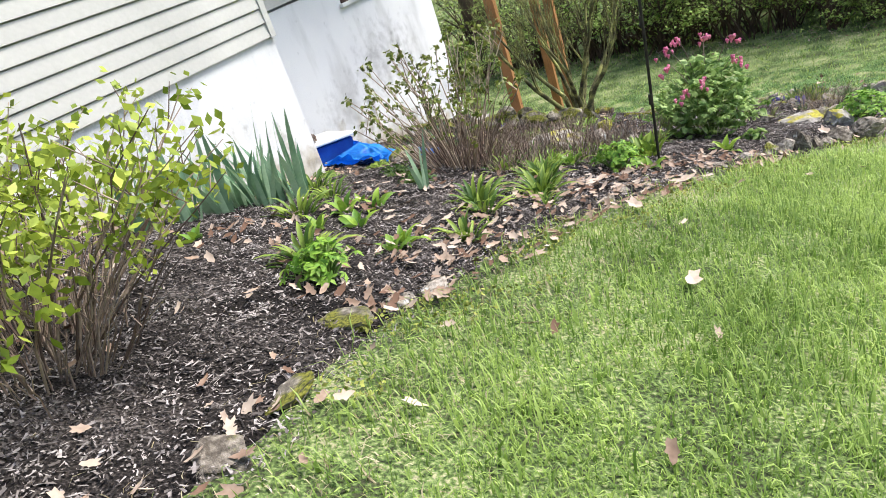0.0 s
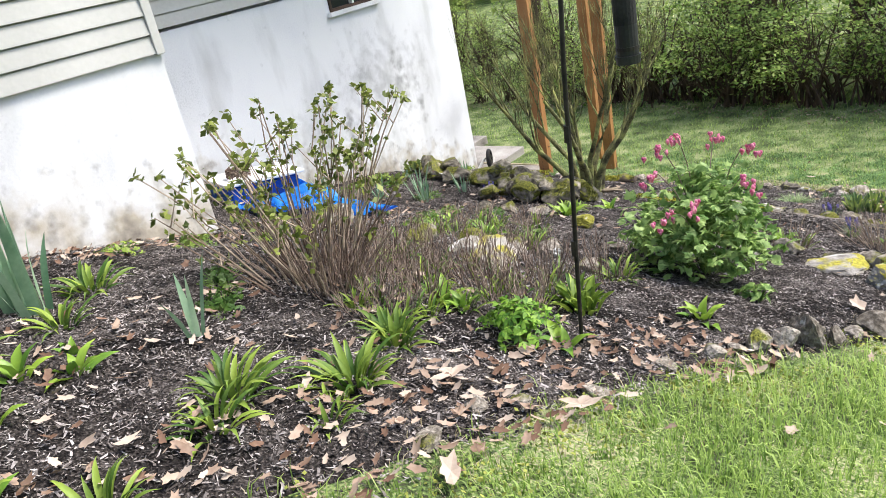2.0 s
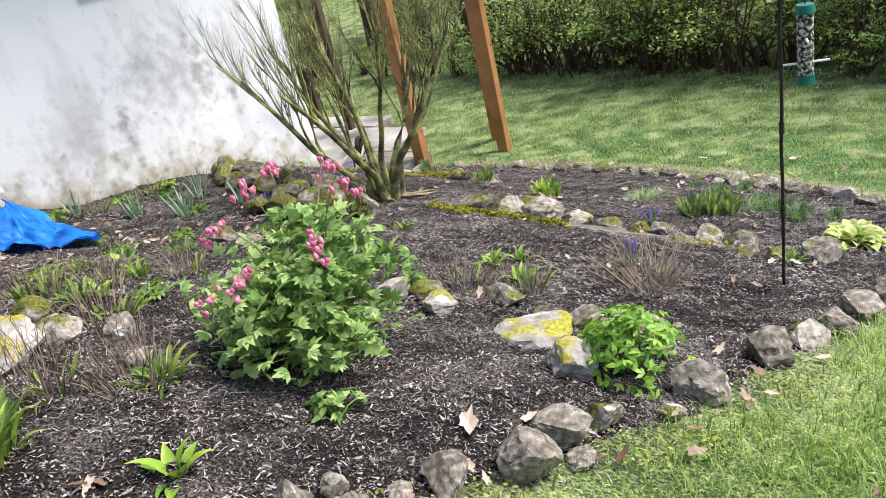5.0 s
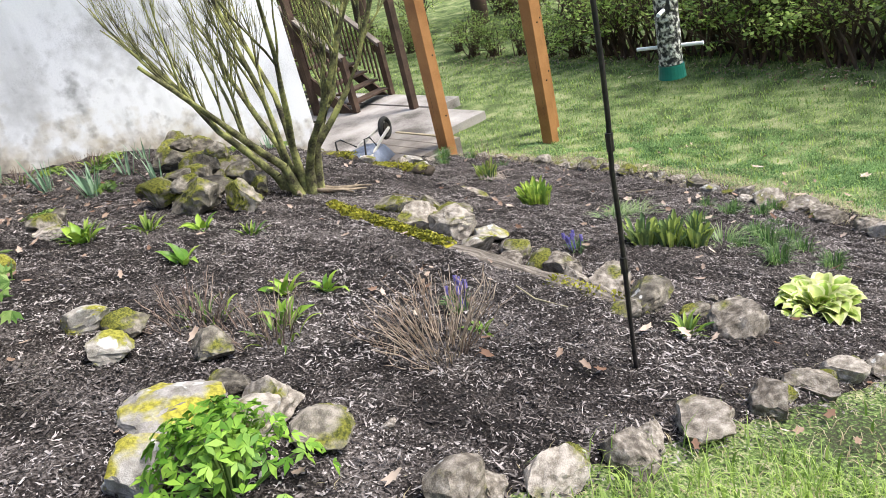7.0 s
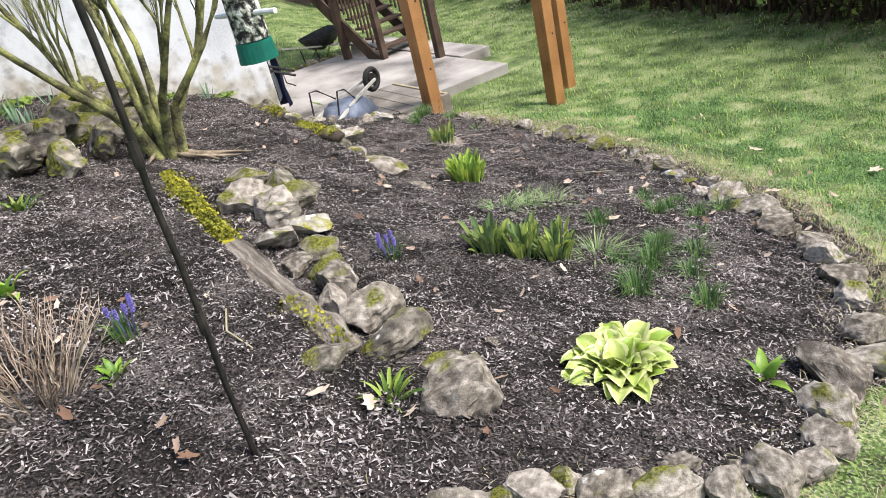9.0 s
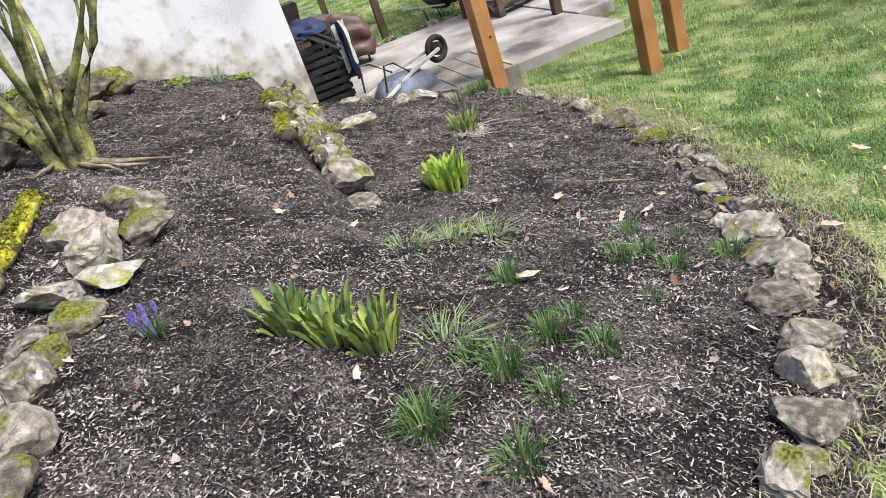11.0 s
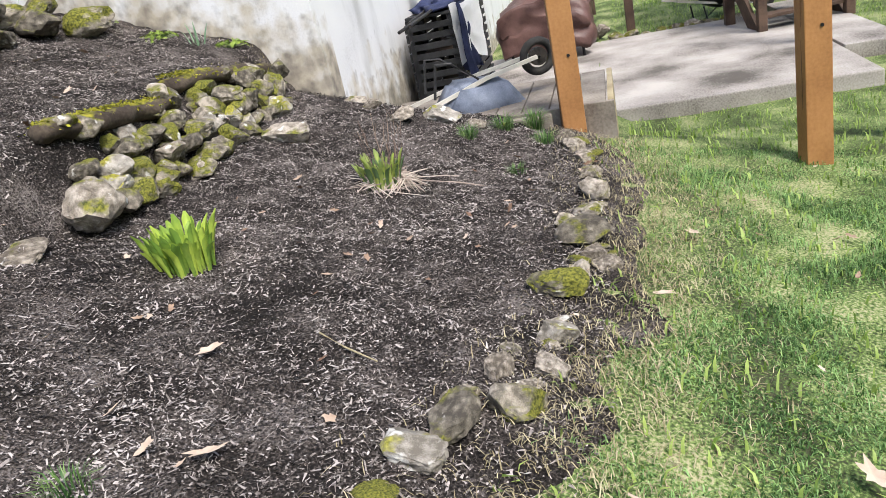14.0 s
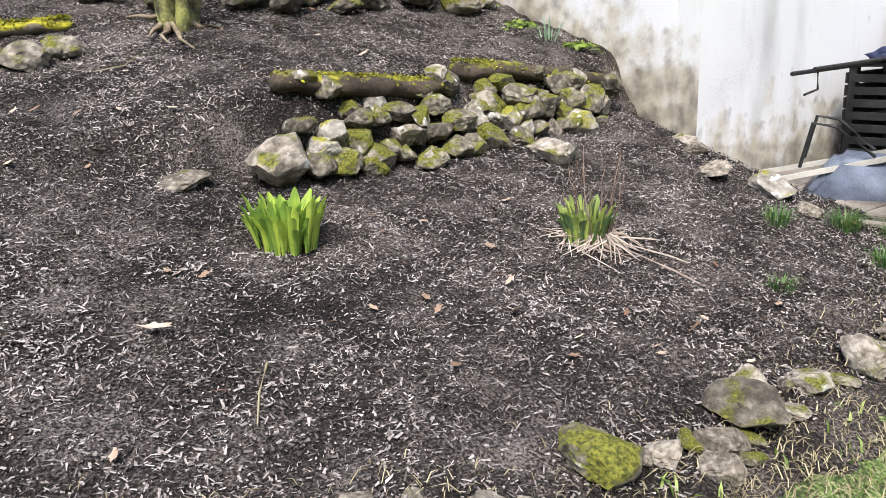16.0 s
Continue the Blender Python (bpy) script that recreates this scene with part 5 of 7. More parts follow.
def blades(name, x, y, n, h, r, mat, label, category, group="", droop=0.5, w=0.006):
    """A grass tuft: many narrow bent blades."""
    rng = np.random.default_rng(int(abs(x * 131 + y * 71) * 10))
    a, q = rng.uniform(0, 2 * np.pi, n), np.sqrt(rng.uniform(0, 1, n)) * r * 0.4
    hh, out = h * rng.uniform(0.55, 1.1, n), rng.uniform(0.1, 1.0, n) * droop * h
    base = np.stack([q * np.cos(a), q * np.sin(a), np.full(n, -0.01)], -1)
    d, s = np.stack([np.cos(a), np.sin(a), 0 * a], -1), np.stack([-np.sin(a), np.cos(a), 0 * a], -1) * w / 2
    up = np.array([0, 0, 1.0])
    mid = base + d * (out * 0.3)[:, None] + up * (hh * 0.65)[:, None]
    tip = base + d * out[:, None] + up * (hh * (1 - 0.35 * out / (droop * h)))[:, None]
    v = np.stack([base - s, base + s, mid + s * 0.8, mid - s * 0.8, tip + s * 0.15, tip - s * 0.15], 1).reshape(-1, 3)
    i = np.arange(n)[:, None] * 6
    f = np.concatenate([i + [0, 1, 2, 3], i + [3, 2, 4, 5]])
    t = thing(name, x, y, gz(x, y), label, category, group)
    arrays("blade_mass", v, f, mat, t)
    return t


for x, y, s in ((4.15, 0.71, 0.75), (4.45, 0.49, 0.85), (4.43, 0.62, 0.8), (4.62, 0.64, 0.85), (4.56, 0.95, 0.8), (4.31, 0.85, 0.5), (4.53, -0.03, 0.95), (4.84, 0.40, 0.5), (4.98, -0.07, 0.95), (4.87, 0.06, 0.7), (5.10, 0.06, 0.85), (5.13, -0.29, 1.1), (5.30, -0.22, 0.85), (5.34, -0.60, 1.2), (5.02, -0.36, 0.7), (0.62, 1.57, 1.0), (0.26, 1.48, 1.4), (0.68, 1.1, 0.9), (0.42, 1.3, 1.2), (1.25, 1.45, 0.6), (5.55, -0.42, 0.9)):
    blades("grass_tuft", x, y, int(110 * s), 0.13 * s, 0.14, M["tuft"], "tuft of dark green fine grass-like leaves", "grass tuft", "grass tufts", 0.75, 0.005)
blades("grape_hyacinth", 4.88, -2.42, 60, 0.13, 0.1, M["tuft"], "grape hyacinth with narrow leaves and violet flowers", "bulb plant", "grape hyacinths")
for x, y in ((4.03, -0.30), (3.95, -0.08), (3.97, 0.08), (4.92, -0.42)):
    blades("grass_tuft", x, y, 90, 0.09, 0.24, M["tuft_pale"], "flat spreading tuft of pale green narrow leaves", "grass tuft", "flattened tufts", 2.2, 0.006)
blades("grape_hyacinth", 4.54, -1.27, 40, 0.13, 0.08, M["tuft"], "grape hyacinth with narrow leaves and violet flowers", "bulb plant", "grape hyacinths")
blades("grape_hyacinth", 1.75, -2.3, 40, 0.13, 0.08, M["tuft"], "grape hyacinth with narrow leaves and violet flowers", "bulb plant", "grape hyacinths")
for o in [o for o in scene.objects if o.name.startswith("grape_hyacinth")]:
    for k in range(6):
        bm = bmesh.new()
        dx, dy = plant_rng.uniform(-0.06, 0.06), plant_rng.uniform(-0.06, 0.06)
        tube(bm, [(dx * 0.5, dy * 0.5, 0), (dx, dy, 0.12)], 0.0025, 4)
        for j in range(26):
            a, z = j * 2.4, 0.095 + 0.035 * j / 26
            bmesh.ops.create_icosphere(bm, subdivisions=1, radius=0.004, matrix=Matrix.Translation((dx + 0.006 * math.cos(a), dy + 0.006 * math.sin(a), z)))
        part("flower_spike", bm, M["purple"], o, "violet flower spike")


def quads(centers, normals, sizes, rng, aspect=1.7):
    """Folded rhombic leaves at centers: 4 corners each, bent along the middle."""
    n = len(centers)
    t = rng.normal(size=(n, 3))
    t -= (t * normals).sum(1)[:, None] * normals
    t /= np.linalg.norm(t, axis=1)[:, None]
    b = np.cross(normals, t)
    s = sizes[:, None]
    v = np.stack([centers - t * s * aspect * 0.5, centers + b * s * 0.5 - normals * s * 0.08, centers + t * s * aspect * 0.5 - normals * s * 0.12, centers - b * s * 0.5 - normals * s * 0.08], 1).reshape(-1, 3)
    return v, np.arange(n * 4).reshape(-1, 4)


def unit(v):
    return v / np.linalg.norm(v, axis=-1, keepdims=True)


def stems(name, n, height, spread, r0, mat, parent, rng, base=0.08, kink=0.05, forks=0, label=""):
    """A fan of thin woody stems; returns their tips."""
    bm = bmesh.new()
    tips = []
    for k in range(n):
        a = rng.uniform(0, 2 * math.pi)
        q = math.sqrt(rng.uniform(0, 1))
        p = Vector((base * q * math.cos(a), base * q * math.sin(a), -0.02))
        h = height * rng.uniform(0.6, 1.05) * (1 - 0.25 * q)
        e = Vector((spread * q * math.cos(a), spread * q * math.sin(a), h))
        pts = []
        for i in range(5):
            t = i / 4
            pt = p.lerp(e, t)
            pt.z = p.z + (e.z - p.z) * (t ** 0.85)
            if 0 < i:
                pt += Vector((rng.gauss(0, kink * 0.5), rng.gauss(0, kink * 0.5), 0)) * h * 0.4
            pts.append(pt)
        tube(bm, pts, [r0, r0 * 0.9, r0 * 0.75, r0 * 0.6, r0 * 0.35], 4, cap=False)
        tips.append((pts[-1], pts[-2], pts[-3]))
        for _ in range(forks):
            s = rng.uniform(0.45, 0.9)
            i = min(int(s * 4), 3)
            q0 = pts[i].lerp(pts[i + 1], s * 4 - i)
            d = Vector((rng.gauss(0, 1), rng.gauss(0, 1), 1.6)).normalized() * h * rng.uniform(0.12, 0.3)
            tube(bm, [q0, q0 + d * 0.5, q0 + d], [r0 * 0.5, r0 * 0.4, r0 * 0.25], 4, cap=False)
            tips.append((q0 + d, q0 + d * 0.6, q0 + d * 0.3))
    part(name, bm, mat, parent, label)
    return tips


def buds(name, tips, per, size, spread, mat, parent, seed, label="", low=False):
    rng = np.random.default_rng(seed)
    c = []
    for a, b, d in tips:
        for k in range(per):
            q = a if (k % 3 or not low) else (b if k % 2 else d)
            c.append(np.array(q) + rng.normal(size=3) * spread)
    c = np.array(c)
    nr = unit(rng.normal(size=c.shape) + [0, 0, 0.7])
    v, f = quads(c, nr, size * rng.uniform(0.6, 1.25, len(c)), rng)
    o = arrays(name, v, f, mat, parent)
    if label:
        o["label"] = label
    return o


# budding shrub against the wall
pr = random.Random(3)
sh = thing("budding_shrub", 3.29, -5.88, gz(3.29, -5.88), "large bare-stemmed shrub with tufts of new leaves", "shrub")
tips = stems("stem_mass", 62, 0.94, 0.62, 0.0055, M["twig"], sh, pr, 0.18, 0.13, 1)
stems("old_stem_mass", 130, 0.40, 0.42, 0.004, M["deadstem"], sh, pr, 0.2, 0.14, 1)
buds("leaf_tuft_mass", [t for t in tips if t[0].z > 0.45], 13, 0.022, 0.012, M["bud"], sh, 4, "olive-green new leaf tufts", True)
# lime shrub where the walk begins
sh = thing("lime_shrub", 3.6, -8.86, gz(3.6, -8.86), "dense shrub with fresh lime-green spring leaves", "shrub")
tips = stems("stem_mass", 80, 0.70, 0.86, 0.0040, M["deadstem"], sh, pr, 0.22, 0.26, 3)
stems("old_stem_mass", 150, 0.36, 0.60, 0.003, M["deadstem"], sh, pr, 0.34, 0.2, 1)
buds("foliage", tips, 8, 0.023, 0.022, M["lime_leaf"], sh, 8, "small lime-green leaves", True)
low = [(b.lerp(d, pr.uniform(0.2, 1.6)), d, d.lerp(b, 0.5)) for a, b, d in tips if pr.random() < 0.8]
buds("lower_foliage", low, 6, 0.022, 0.04, M["lime_leaf"], sh, 9, "small lime-green leaves")
for x, y, h in ((3.71, -5.75, 0.34), (3.76, -5.31, 0.36), (4.12, -4.83, 0.32), (3.37, -5.73, 0.3), (3.42, -5.36, 0.32), (3.58, -5.26, 0.3), (3.53, -5.57, 0.32), (3.92, -5.06, 0.34), (3.23, -5.45, 0.28), (3.9, -5.5, 0.34), (4.0, -5.3, 0.3), (3.0, -4.6, 0.22), (4.35, -3.3, 0.2), (3.2, -4.0, 0.2), (4.62, -3.15, 0.25), (3.55, -5.95, 0.28), (3.75, -6.0, 0.26), (4.1, -5.6, 0.28), (2.9, -5.0, 0.22), (3.0, -4.3, 0.2), (3.5, -4.6, 0.22), (0.3, -2.4, 0.16), (0.4, -3.0, 0.16)):
    d = thing("dead_perennial", x, y, gz(x, y), "brown dead stems of last year's perennial", "dry plant", "dry perennials")
    stems("stem_mass", 42, h * 0.9, 0.22, 0.0026, M["deadstem"], d, pr, 0.12, 0.16, 2)
    clump("fresh_shoots", x + 0.05, y + 0.04, DAY, 16, 0.09, 50, "fresh green shoots pushing through dead stems", "perennial", "fresh shoots", 0.6)
lav = thing("woody_bush", 5.11, -2.72, gz(5.11, -2.72), "low woody bush of pinkish-brown bare stems", "shrub")
tips = stems("stem_mass", 110, 0.30, 0.32, 0.0024, M["twig"], lav, pr, 0.12, 0.22, 2)
buds("seed_head_mass", [t for t in tips if t[0].z > 0.3][:26], 14, 0.016, 0.02, M["dry_leaf"], lav, 14, "dry pinkish flower heads")
d = thing("dead_perennial", 1.66, 0.84, gz(1.66, 0.84), "pale dead stalks tangled round hosta shoots", "dry plant", "dry perennials")
bm = bmesh.new()
for k in range(110):
    a, L = pr.uniform(0, 6.28), pr.uniform(0.09, 0.24)
    b = a + pr.gauss(0, 0.6)
    s = -0.30 * L * math.sin(b)
    tube(bm, [(0.06 * math.cos(a), 0.06 * math.sin(a), 0.04 + 0.03 * pr.random()), (L * 0.6 * math.cos(a), L * 0.6 * math.sin(a), 0.035 + 0.03 * pr.random() + s * 0.5), (L * math.cos(b), L * math.sin(b), 0.018 + s)], [0.0032, 0.003, 0.0015], 4, cap=False)
for a, L in ((1.75, 0.72), (2.1, 0.6), (2.6, 0.5)):
    tube(bm, [(0, 0, 0.05), (L * 0.5 * math.cos(a), L * 0.5 * math.sin(a), 0.05 - 0.13 * L * math.sin(a)), (L * math.cos(a + 0.1), L * math.sin(a + 0.1), 0.035 - 0.32 * L * math.sin(a))], [0.004, 0.0038, 0.002], 4, cap=False)
part("stalk_mass", bm, M["cane"], d)
stems("upright_stem_mass", 16, 0.5, 0.15, 0.0028, M["deadstem"], d, pr, 0.06, 0.06, 1)


def mound(name, x, y, r, h, n, size, mat, label, group="", lobes=5):
    """A mound of lobed leaves: each leaf several leaflets round one stalk end."""
    rng = np.random.default_rng(int(abs(x * 97 + y * 57) * 10))
    t = thing(name, x, y, gz(x, y), label, "perennial", group)
    a, u = rng.uniform(0, 2 * np.pi, n), rng.uniform(0, 1, n)
    q = np.sqrt(u) * rng.uniform(0.6, 1.12, n) * (1 + 0.18 * np.sin(3 * a + x) + 0.1 * np.sin(7 * a))
    c = np.stack([r * q * np.cos(a), r * q * np.sin(a), h * (0.15 + 0.85 * np.sqrt(np.clip(1 - q * q, 0, 1))) * rng.uniform(0.35, 1.0, n) ** 0.5], -1)
    if name == "bleeding_heart":
        c[:, 2] *= rng.uniform(0.25, 1.0, n) ** 0.6
        pick = rng.integers(0, n, 80)
        c = c[pick][rng.integers(0, 80, n)] + rng.normal(size=(n, 3)) * [0.06, 0.06, 0.035]
        c[:, 2] = np.maximum(c[:, 2], 0.10)
        c[:, :2] *= (0.55 + 0.52 * np.sin(np.pi * np.clip(c[:, 2] / h + 0.06, 0, 1)))[:, None]
    nr = unit(np.stack([q * np.cos(a) * 0.8, q * np.sin(a) * 0.8, np.full(n, 0.8)], -1) + rng.normal(size=(n, 3)) * 0.3)
    tt = unit(np.cross(nr, rng.normal(size=(n, 3))))
    bb = np.cross(nr, tt)
    vs = []
    for k in range(lobes):
        an = (k - (lobes - 1) / 2) * (2.5 / lobes)
        d = tt * math.cos(an) + bb * math.sin(an)
        s = np.cross(nr, d)
        L = (size * rng.uniform(0.7, 1.2, n) * (1 - 0.25 * abs(an) / 1.3))[:, None]
        vs.append(np.stack([c, c + d * L * 0.55 + s * L * 0.20 + nr * L * 0.06, c + d * L - nr * L * 0.12, c + d * L * 0.55 - s * L * 0.20 + nr * L * 0.06], 1))
    v = np.concatenate(vs).reshape(-1, 3)
    arrays("foliage", v, np.arange(len(v)).reshape(-1, 4), mat, t)
    bm = bmesh.new()
    for k in range(0, n, max(1, n // 60)):
        p = Vector(c[k])
        tube(bm, [(p.x * 0.15, p.y * 0.15, -0.01), (p.x * 0.6, p.y * 0.6, p.z * 0.65), p], [0.004, 0.003, 0.0018], 4, cap=False)
    part("stalk_mass", bm, M["fern"], t)
    return t


bh = mound("bleeding_heart", 4.44, -4.20, 0.41, 0.68, 1300, 0.054, M["fern"], "bleeding heart bush with lobed leaves and pink flowers", lobes=5)
bm = bmesh.new()
for s in (-1, 1):
    bmesh.ops.create_icosphere(bm, subdivisions=2, radius=0.010, matrix=Matrix.Translation((0.006 * s, 0.004 * s, 0.004)) @ Matrix.Diagonal((0.9, 0.7, 1.1, 1)))
bmesh.ops.create_cone(bm, cap_ends=True, segments=6, radius1=0.003, radius2=0.011, depth=0.018, matrix=Matrix.Translation((0, 0, -0.012)))
heart = bpy.data.meshes.new("heart")
bm.to_mesh(heart)
bm.free()
heart.materials.append(M["pink"])
for k, (a, L, z) in enumerate(((2.6, 0.24, 0.74), (3.1, 0.28, 0.70), (3.9, 0.32, 0.62), (0.4, 0.26, 0.70), (-0.5, 0.34, 0.60), (4.9, 0.38, 0.54), (4.5, 0.40, 0.47), (1.6, 0.28, 0.70))):
    bm = bmesh.new()
    pts = [Vector((L * t * math.cos(a), L * t * math.sin(a), 0.05 + z * (1 - (1 - t) ** 2) - 0.06 * max(0, t - 0.7) / 0.3)) for t in (0, 0.25, 0.5, 0.75, 0.9, 1.05)]
    tube(bm, pts, [0.004, 0.0035, 0.003, 0.0025, 0.002, 0.0015], 5, cap=False)
    st = part("flower_stem", bm, M["deadstem"], bh)
    for j in range(8):
        p = pts[3 + (j > 3)].lerp(pts[4 + (j > 3)], (j % 4) / 3) + Vector((plant_rng.gauss(0, 0.016), plant_rng.gauss(0, 0.016), -0.02 + plant_rng.gauss(0, 0.012)))
        share("heart", heart, st, Matrix.Translation(p) @ Matrix.Rotation(plant_rng.uniform(0, 3), 4, "Z"))
mound("columbine", 5.42, -3.68, 0.22, 0.26, 260, 0.045, M["ferny_bright"], "bright green mound of fine divided leaves", "green mounds", 3)
mound("columbine", 4.26, -5.84, 0.17, 0.17, 150, 0.04, M["ferny_bright"], "bright green mound of fine divided leaves", "green mounds", 3)
mound("columbine", 3.9, -7.98, 0.14, 0.15, 110, 0.04, M["ferny_bright"], "bright green mound of fine divided leaves", "green mounds", 3)
mound("low_fern", 4.80, -4.58, 0.11, 0.09, 24, 0.05, M["fern"], "low spreading fern leaves beside the bush", "green mounds", 5)
for x, y in ((0.3, -2.7), (0.25, -2.2), (0.4, -3.3), (0.6, -3.6), (0.25, -1.6), (0.3, -1.1), (0.25, -0.6), (1.9, -5.6), (1.8, -6.0), (2.1, -5.2), (3.3, -6.4), (3.0, -6.2), (2.6, -4.4), (2.2, -3.8), (1.9, -3.2), (2.7, -3.7), (3.4, -4.3), (1.2, -2.6), (1.5, -3.6), (0.6, -2.4)):
    mound("ground_cover", x, y, 0.15, 0.06, 60, 0.035, M["daylily"], "thin patch of low weedy green leaves", "low weeds", 3)


# ---- bare multi-stemmed shrub ----
def branch(bm, p, d, L, r, depth, rng, leafs):
    n = 5
    pts = [p]
    q, dd = p.copy(), d.copy()
    for i in range(n):
        dd = (dd + Vector((rng.gauss(0, 0.10), rng.gauss(0, 0.10), 0.07 + 0.02 * depth))).normalized()
        q = q + dd * L / n
        pts.append(q.copy())
    tube(bm, pts, [r * (1 - 0.6 * i / n) for i in range(n + 1)], 7 if depth < 2 else 4, cap=False)
    if depth < 3:
        for k in range(6 if depth < 2 else 6):
            s = rng.uniform(0.3, 1.0)
            i = min(int(s * n), n - 1)
            o = pts[i].lerp(pts[i + 1], s * n - i)
            side = Vector((rng.gauss(0, 1), rng.gauss(0, 1), 0.2)).normalized()
            nd = (dd * 1.0 + side * rng.uniform(0.35, 0.7) + Vector((0, 0, 0.35))).normalized()
            branch(bm, o, nd, L * rng.uniform(0.40, 0.62), r * (1 - 0.6 * s) * 0.55, depth + 1, rng, leafs)


tr = random.Random(21)
TX, TY = 2.47, -1.66
bush = thing("bare_shrub", TX, TY, gz(TX, TY), "bare multi-stemmed shrub with mossy green bark", "shrub")
for k, (dx, dy, lean, ang, L, r) in enumerate(((-0.05, -0.05, 0.8, 3.9, 1.25, 0.035), (0.05, 0.02, 0.5, 0.2, 1.1, 0.035), (0.0, 0.07, 0.55, 1.5, 1.15, 0.034), (-0.04, 0.03, 0.35, 2.6, 1.15, 0.03), (0.04, -0.05, 0.8, 5.0, 1.15, 0.034), (-0.02, -0.02, 0.2, 4.4, 1.2, 0.028), (0.07, 0.06, 0.75, 0.9, 1.1, 0.03), (-0.07, 0.0, 0.8, 3.1, 1.1, 0.03), (0.02, 0.0, 0.3, 5.9, 1.15, 0.028))):
    bm = bmesh.new()
    d = Vector((math.sin(lean) * math.cos(ang), math.sin(lean) * math.sin(ang), math.cos(lean)))
    p0 = Vector((dx, dy, -0.06))
    p1 = Vector((dx * 1.2 + d.x * 0.10, dy * 1.2 + d.y * 0.10, 0.17 + 0.025 * k))
    tube(bm, [p0, p0.lerp(p1, 0.5), p1], [r * 1.5, r * 1.15, r * 0.92], 9, cap=False)
    branch(bm, p1, d, L, r * 0.88, 0, tr, None)
    part("stem", bm, M["bark"], bush, shade=True)
bm = bmesh.new()
for k, (a, L) in enumerate(((0.9, 0.50), (0.3, 0.36), (0.62, 0.42), (5.2, 0.3), (2.2, 0.25))):
    pts = [Vector((L * t * math.cos(a + 0.5 * t), L * t * math.sin(a + 0.5 * t), 0.04 * (1 - t) - 0.30 * L * t * math.sin(a + 0.5 * t) + 0.01 * math.sin(9 * t))) for t in (0, 0.25, 0.5, 0.75, 1)]
    tube(bm, [q + Vector((tr.gauss(0, 0.012), tr.gauss(0, 0.012), 0.02)) for q in pts], [0.030, 0.020, 0.017, 0.010, 0.004], 6, cap=False)
part("surface_root", bm, M["root"], bush, shade=True)


# ---- hook poles and feeders ----
def hook_pole(x, y, lean, height, ax, ay, label):
    g = gz(x, y)
    p = thing("hook_pole", x, y, g, label, "shepherd hook", "shepherd hooks")
    top = Vector((lean[0], lean[1], height))
    bm = bmesh.new()
    rng = random.Random(int(x * 10))
    pts = [Vector((0, 0, -0.1)).lerp(top, t) + Vector((rng.gauss(0, 0.0015), rng.gauss(0, 0.0015), 0)) for t in [k / 12 for k in range(13)]]
    tube(bm, pts, 0.0085, 8)
    part("shaft", bm, M["iron"], p, shade=True)
    bm = bmesh.new()
    e = Vector((ax - x, ay - y, height + 0.02))
    mid = (top + e) / 2 + Vector((0, 0, 0.16))
    arc = [top.lerp(mid, t).lerp(mid.lerp(e, t), t) for t in [k / 10 for k in range(11)]]
    tube(bm, arc + [e + Vector((0, 0, -0.03)), e + (e - top).normalized() * 0.03], 0.008, 8)
    part("hook", bm, M["iron"], p, shade=True)
    for zz in (0.42, 0.85):
        bm = bmesh.new()
        q, u = Vector((0, 0, 0)).lerp(top, zz / height), top.normalized()
        tube(bm, [q - u * 0.03, q + u * 0.03], 0.0125, 8)
        part("joint_sleeve", bm, M["iron"], p)
    return e + Vector((x, y, g - 0.03))


def bezel(bm, z0, z1, r0, r1, seg=20):
    bmesh.ops.create_cone(bm, cap_ends=True, segments=seg, radius1=r0, radius2=r1, depth=z1 - z0, matrix=Matrix.Translation((0, 0, (z0 + z1) / 2)))
    return bm


h1 = hook_pole(4.44, -5.69, (0.130, -0.005), 1.95, 4.63, -5.45, "thin black iron shepherd's hook pole in mulch")
f1 = thing("tube_feeder", 4.63, -5.45, 2.96, "black tube bird feeder hanging from a hook", "bird feeder", "bird feeders")
part("tube", bezel(bmesh.new(), 0.03, 0.46, 0.038, 0.038), M["black"], f1, shade=False)
part("base_ring", bezel(bmesh.new(), 0.0, 0.028, 0.041, 0.044), M["black"], f1)
part("band", bezel(bmesh.new(), 0.045, 0.058, 0.040, 0.040), M["iron"], f1)
part("seed_window", bezel(bmesh.new(), 0.13, 0.36, 0.0388, 0.0388), M["rubber"], f1, "dark mesh seed window")
part("cap", bezel(bmesh.new(), 0.461, 0.52, 0.046, 0.014), M["black"], f1)
bm = bmesh.new()
tube(bm, [(0, 0, 0.52), h1 - Vector((4.63, -5.45, 2.96))], 0.003, 5)
part("hanger", bm, M["iron"], f1)
h2 = hook_pole(5.64, -2.3, (0.0, 0.06), 1.95, 5.68, -1.96, "black iron shepherd's hook pole standing in mulch")
f2 = thing("tube_feeder", 5.68, -1.96, 1.80, "clear tube bird feeder full of seed, green caps", "bird feeder", "bird feeders")
part("seed", bezel(bmesh.new(), 0.045, 0.335, 0.037, 0.037, 24), M["seed"], f2, "mixed sunflower seed behind clear plastic")
part("base", bezel(bmesh.new(), 0.0, 0.043, 0.044, 0.040, 24), M["green_plastic"], f2, "dark green base")
part("cap", bezel(bmesh.new(), 0.337, 0.375, 0.048, 0.038, 24), M["green_plastic"], f2, "dark green cap")
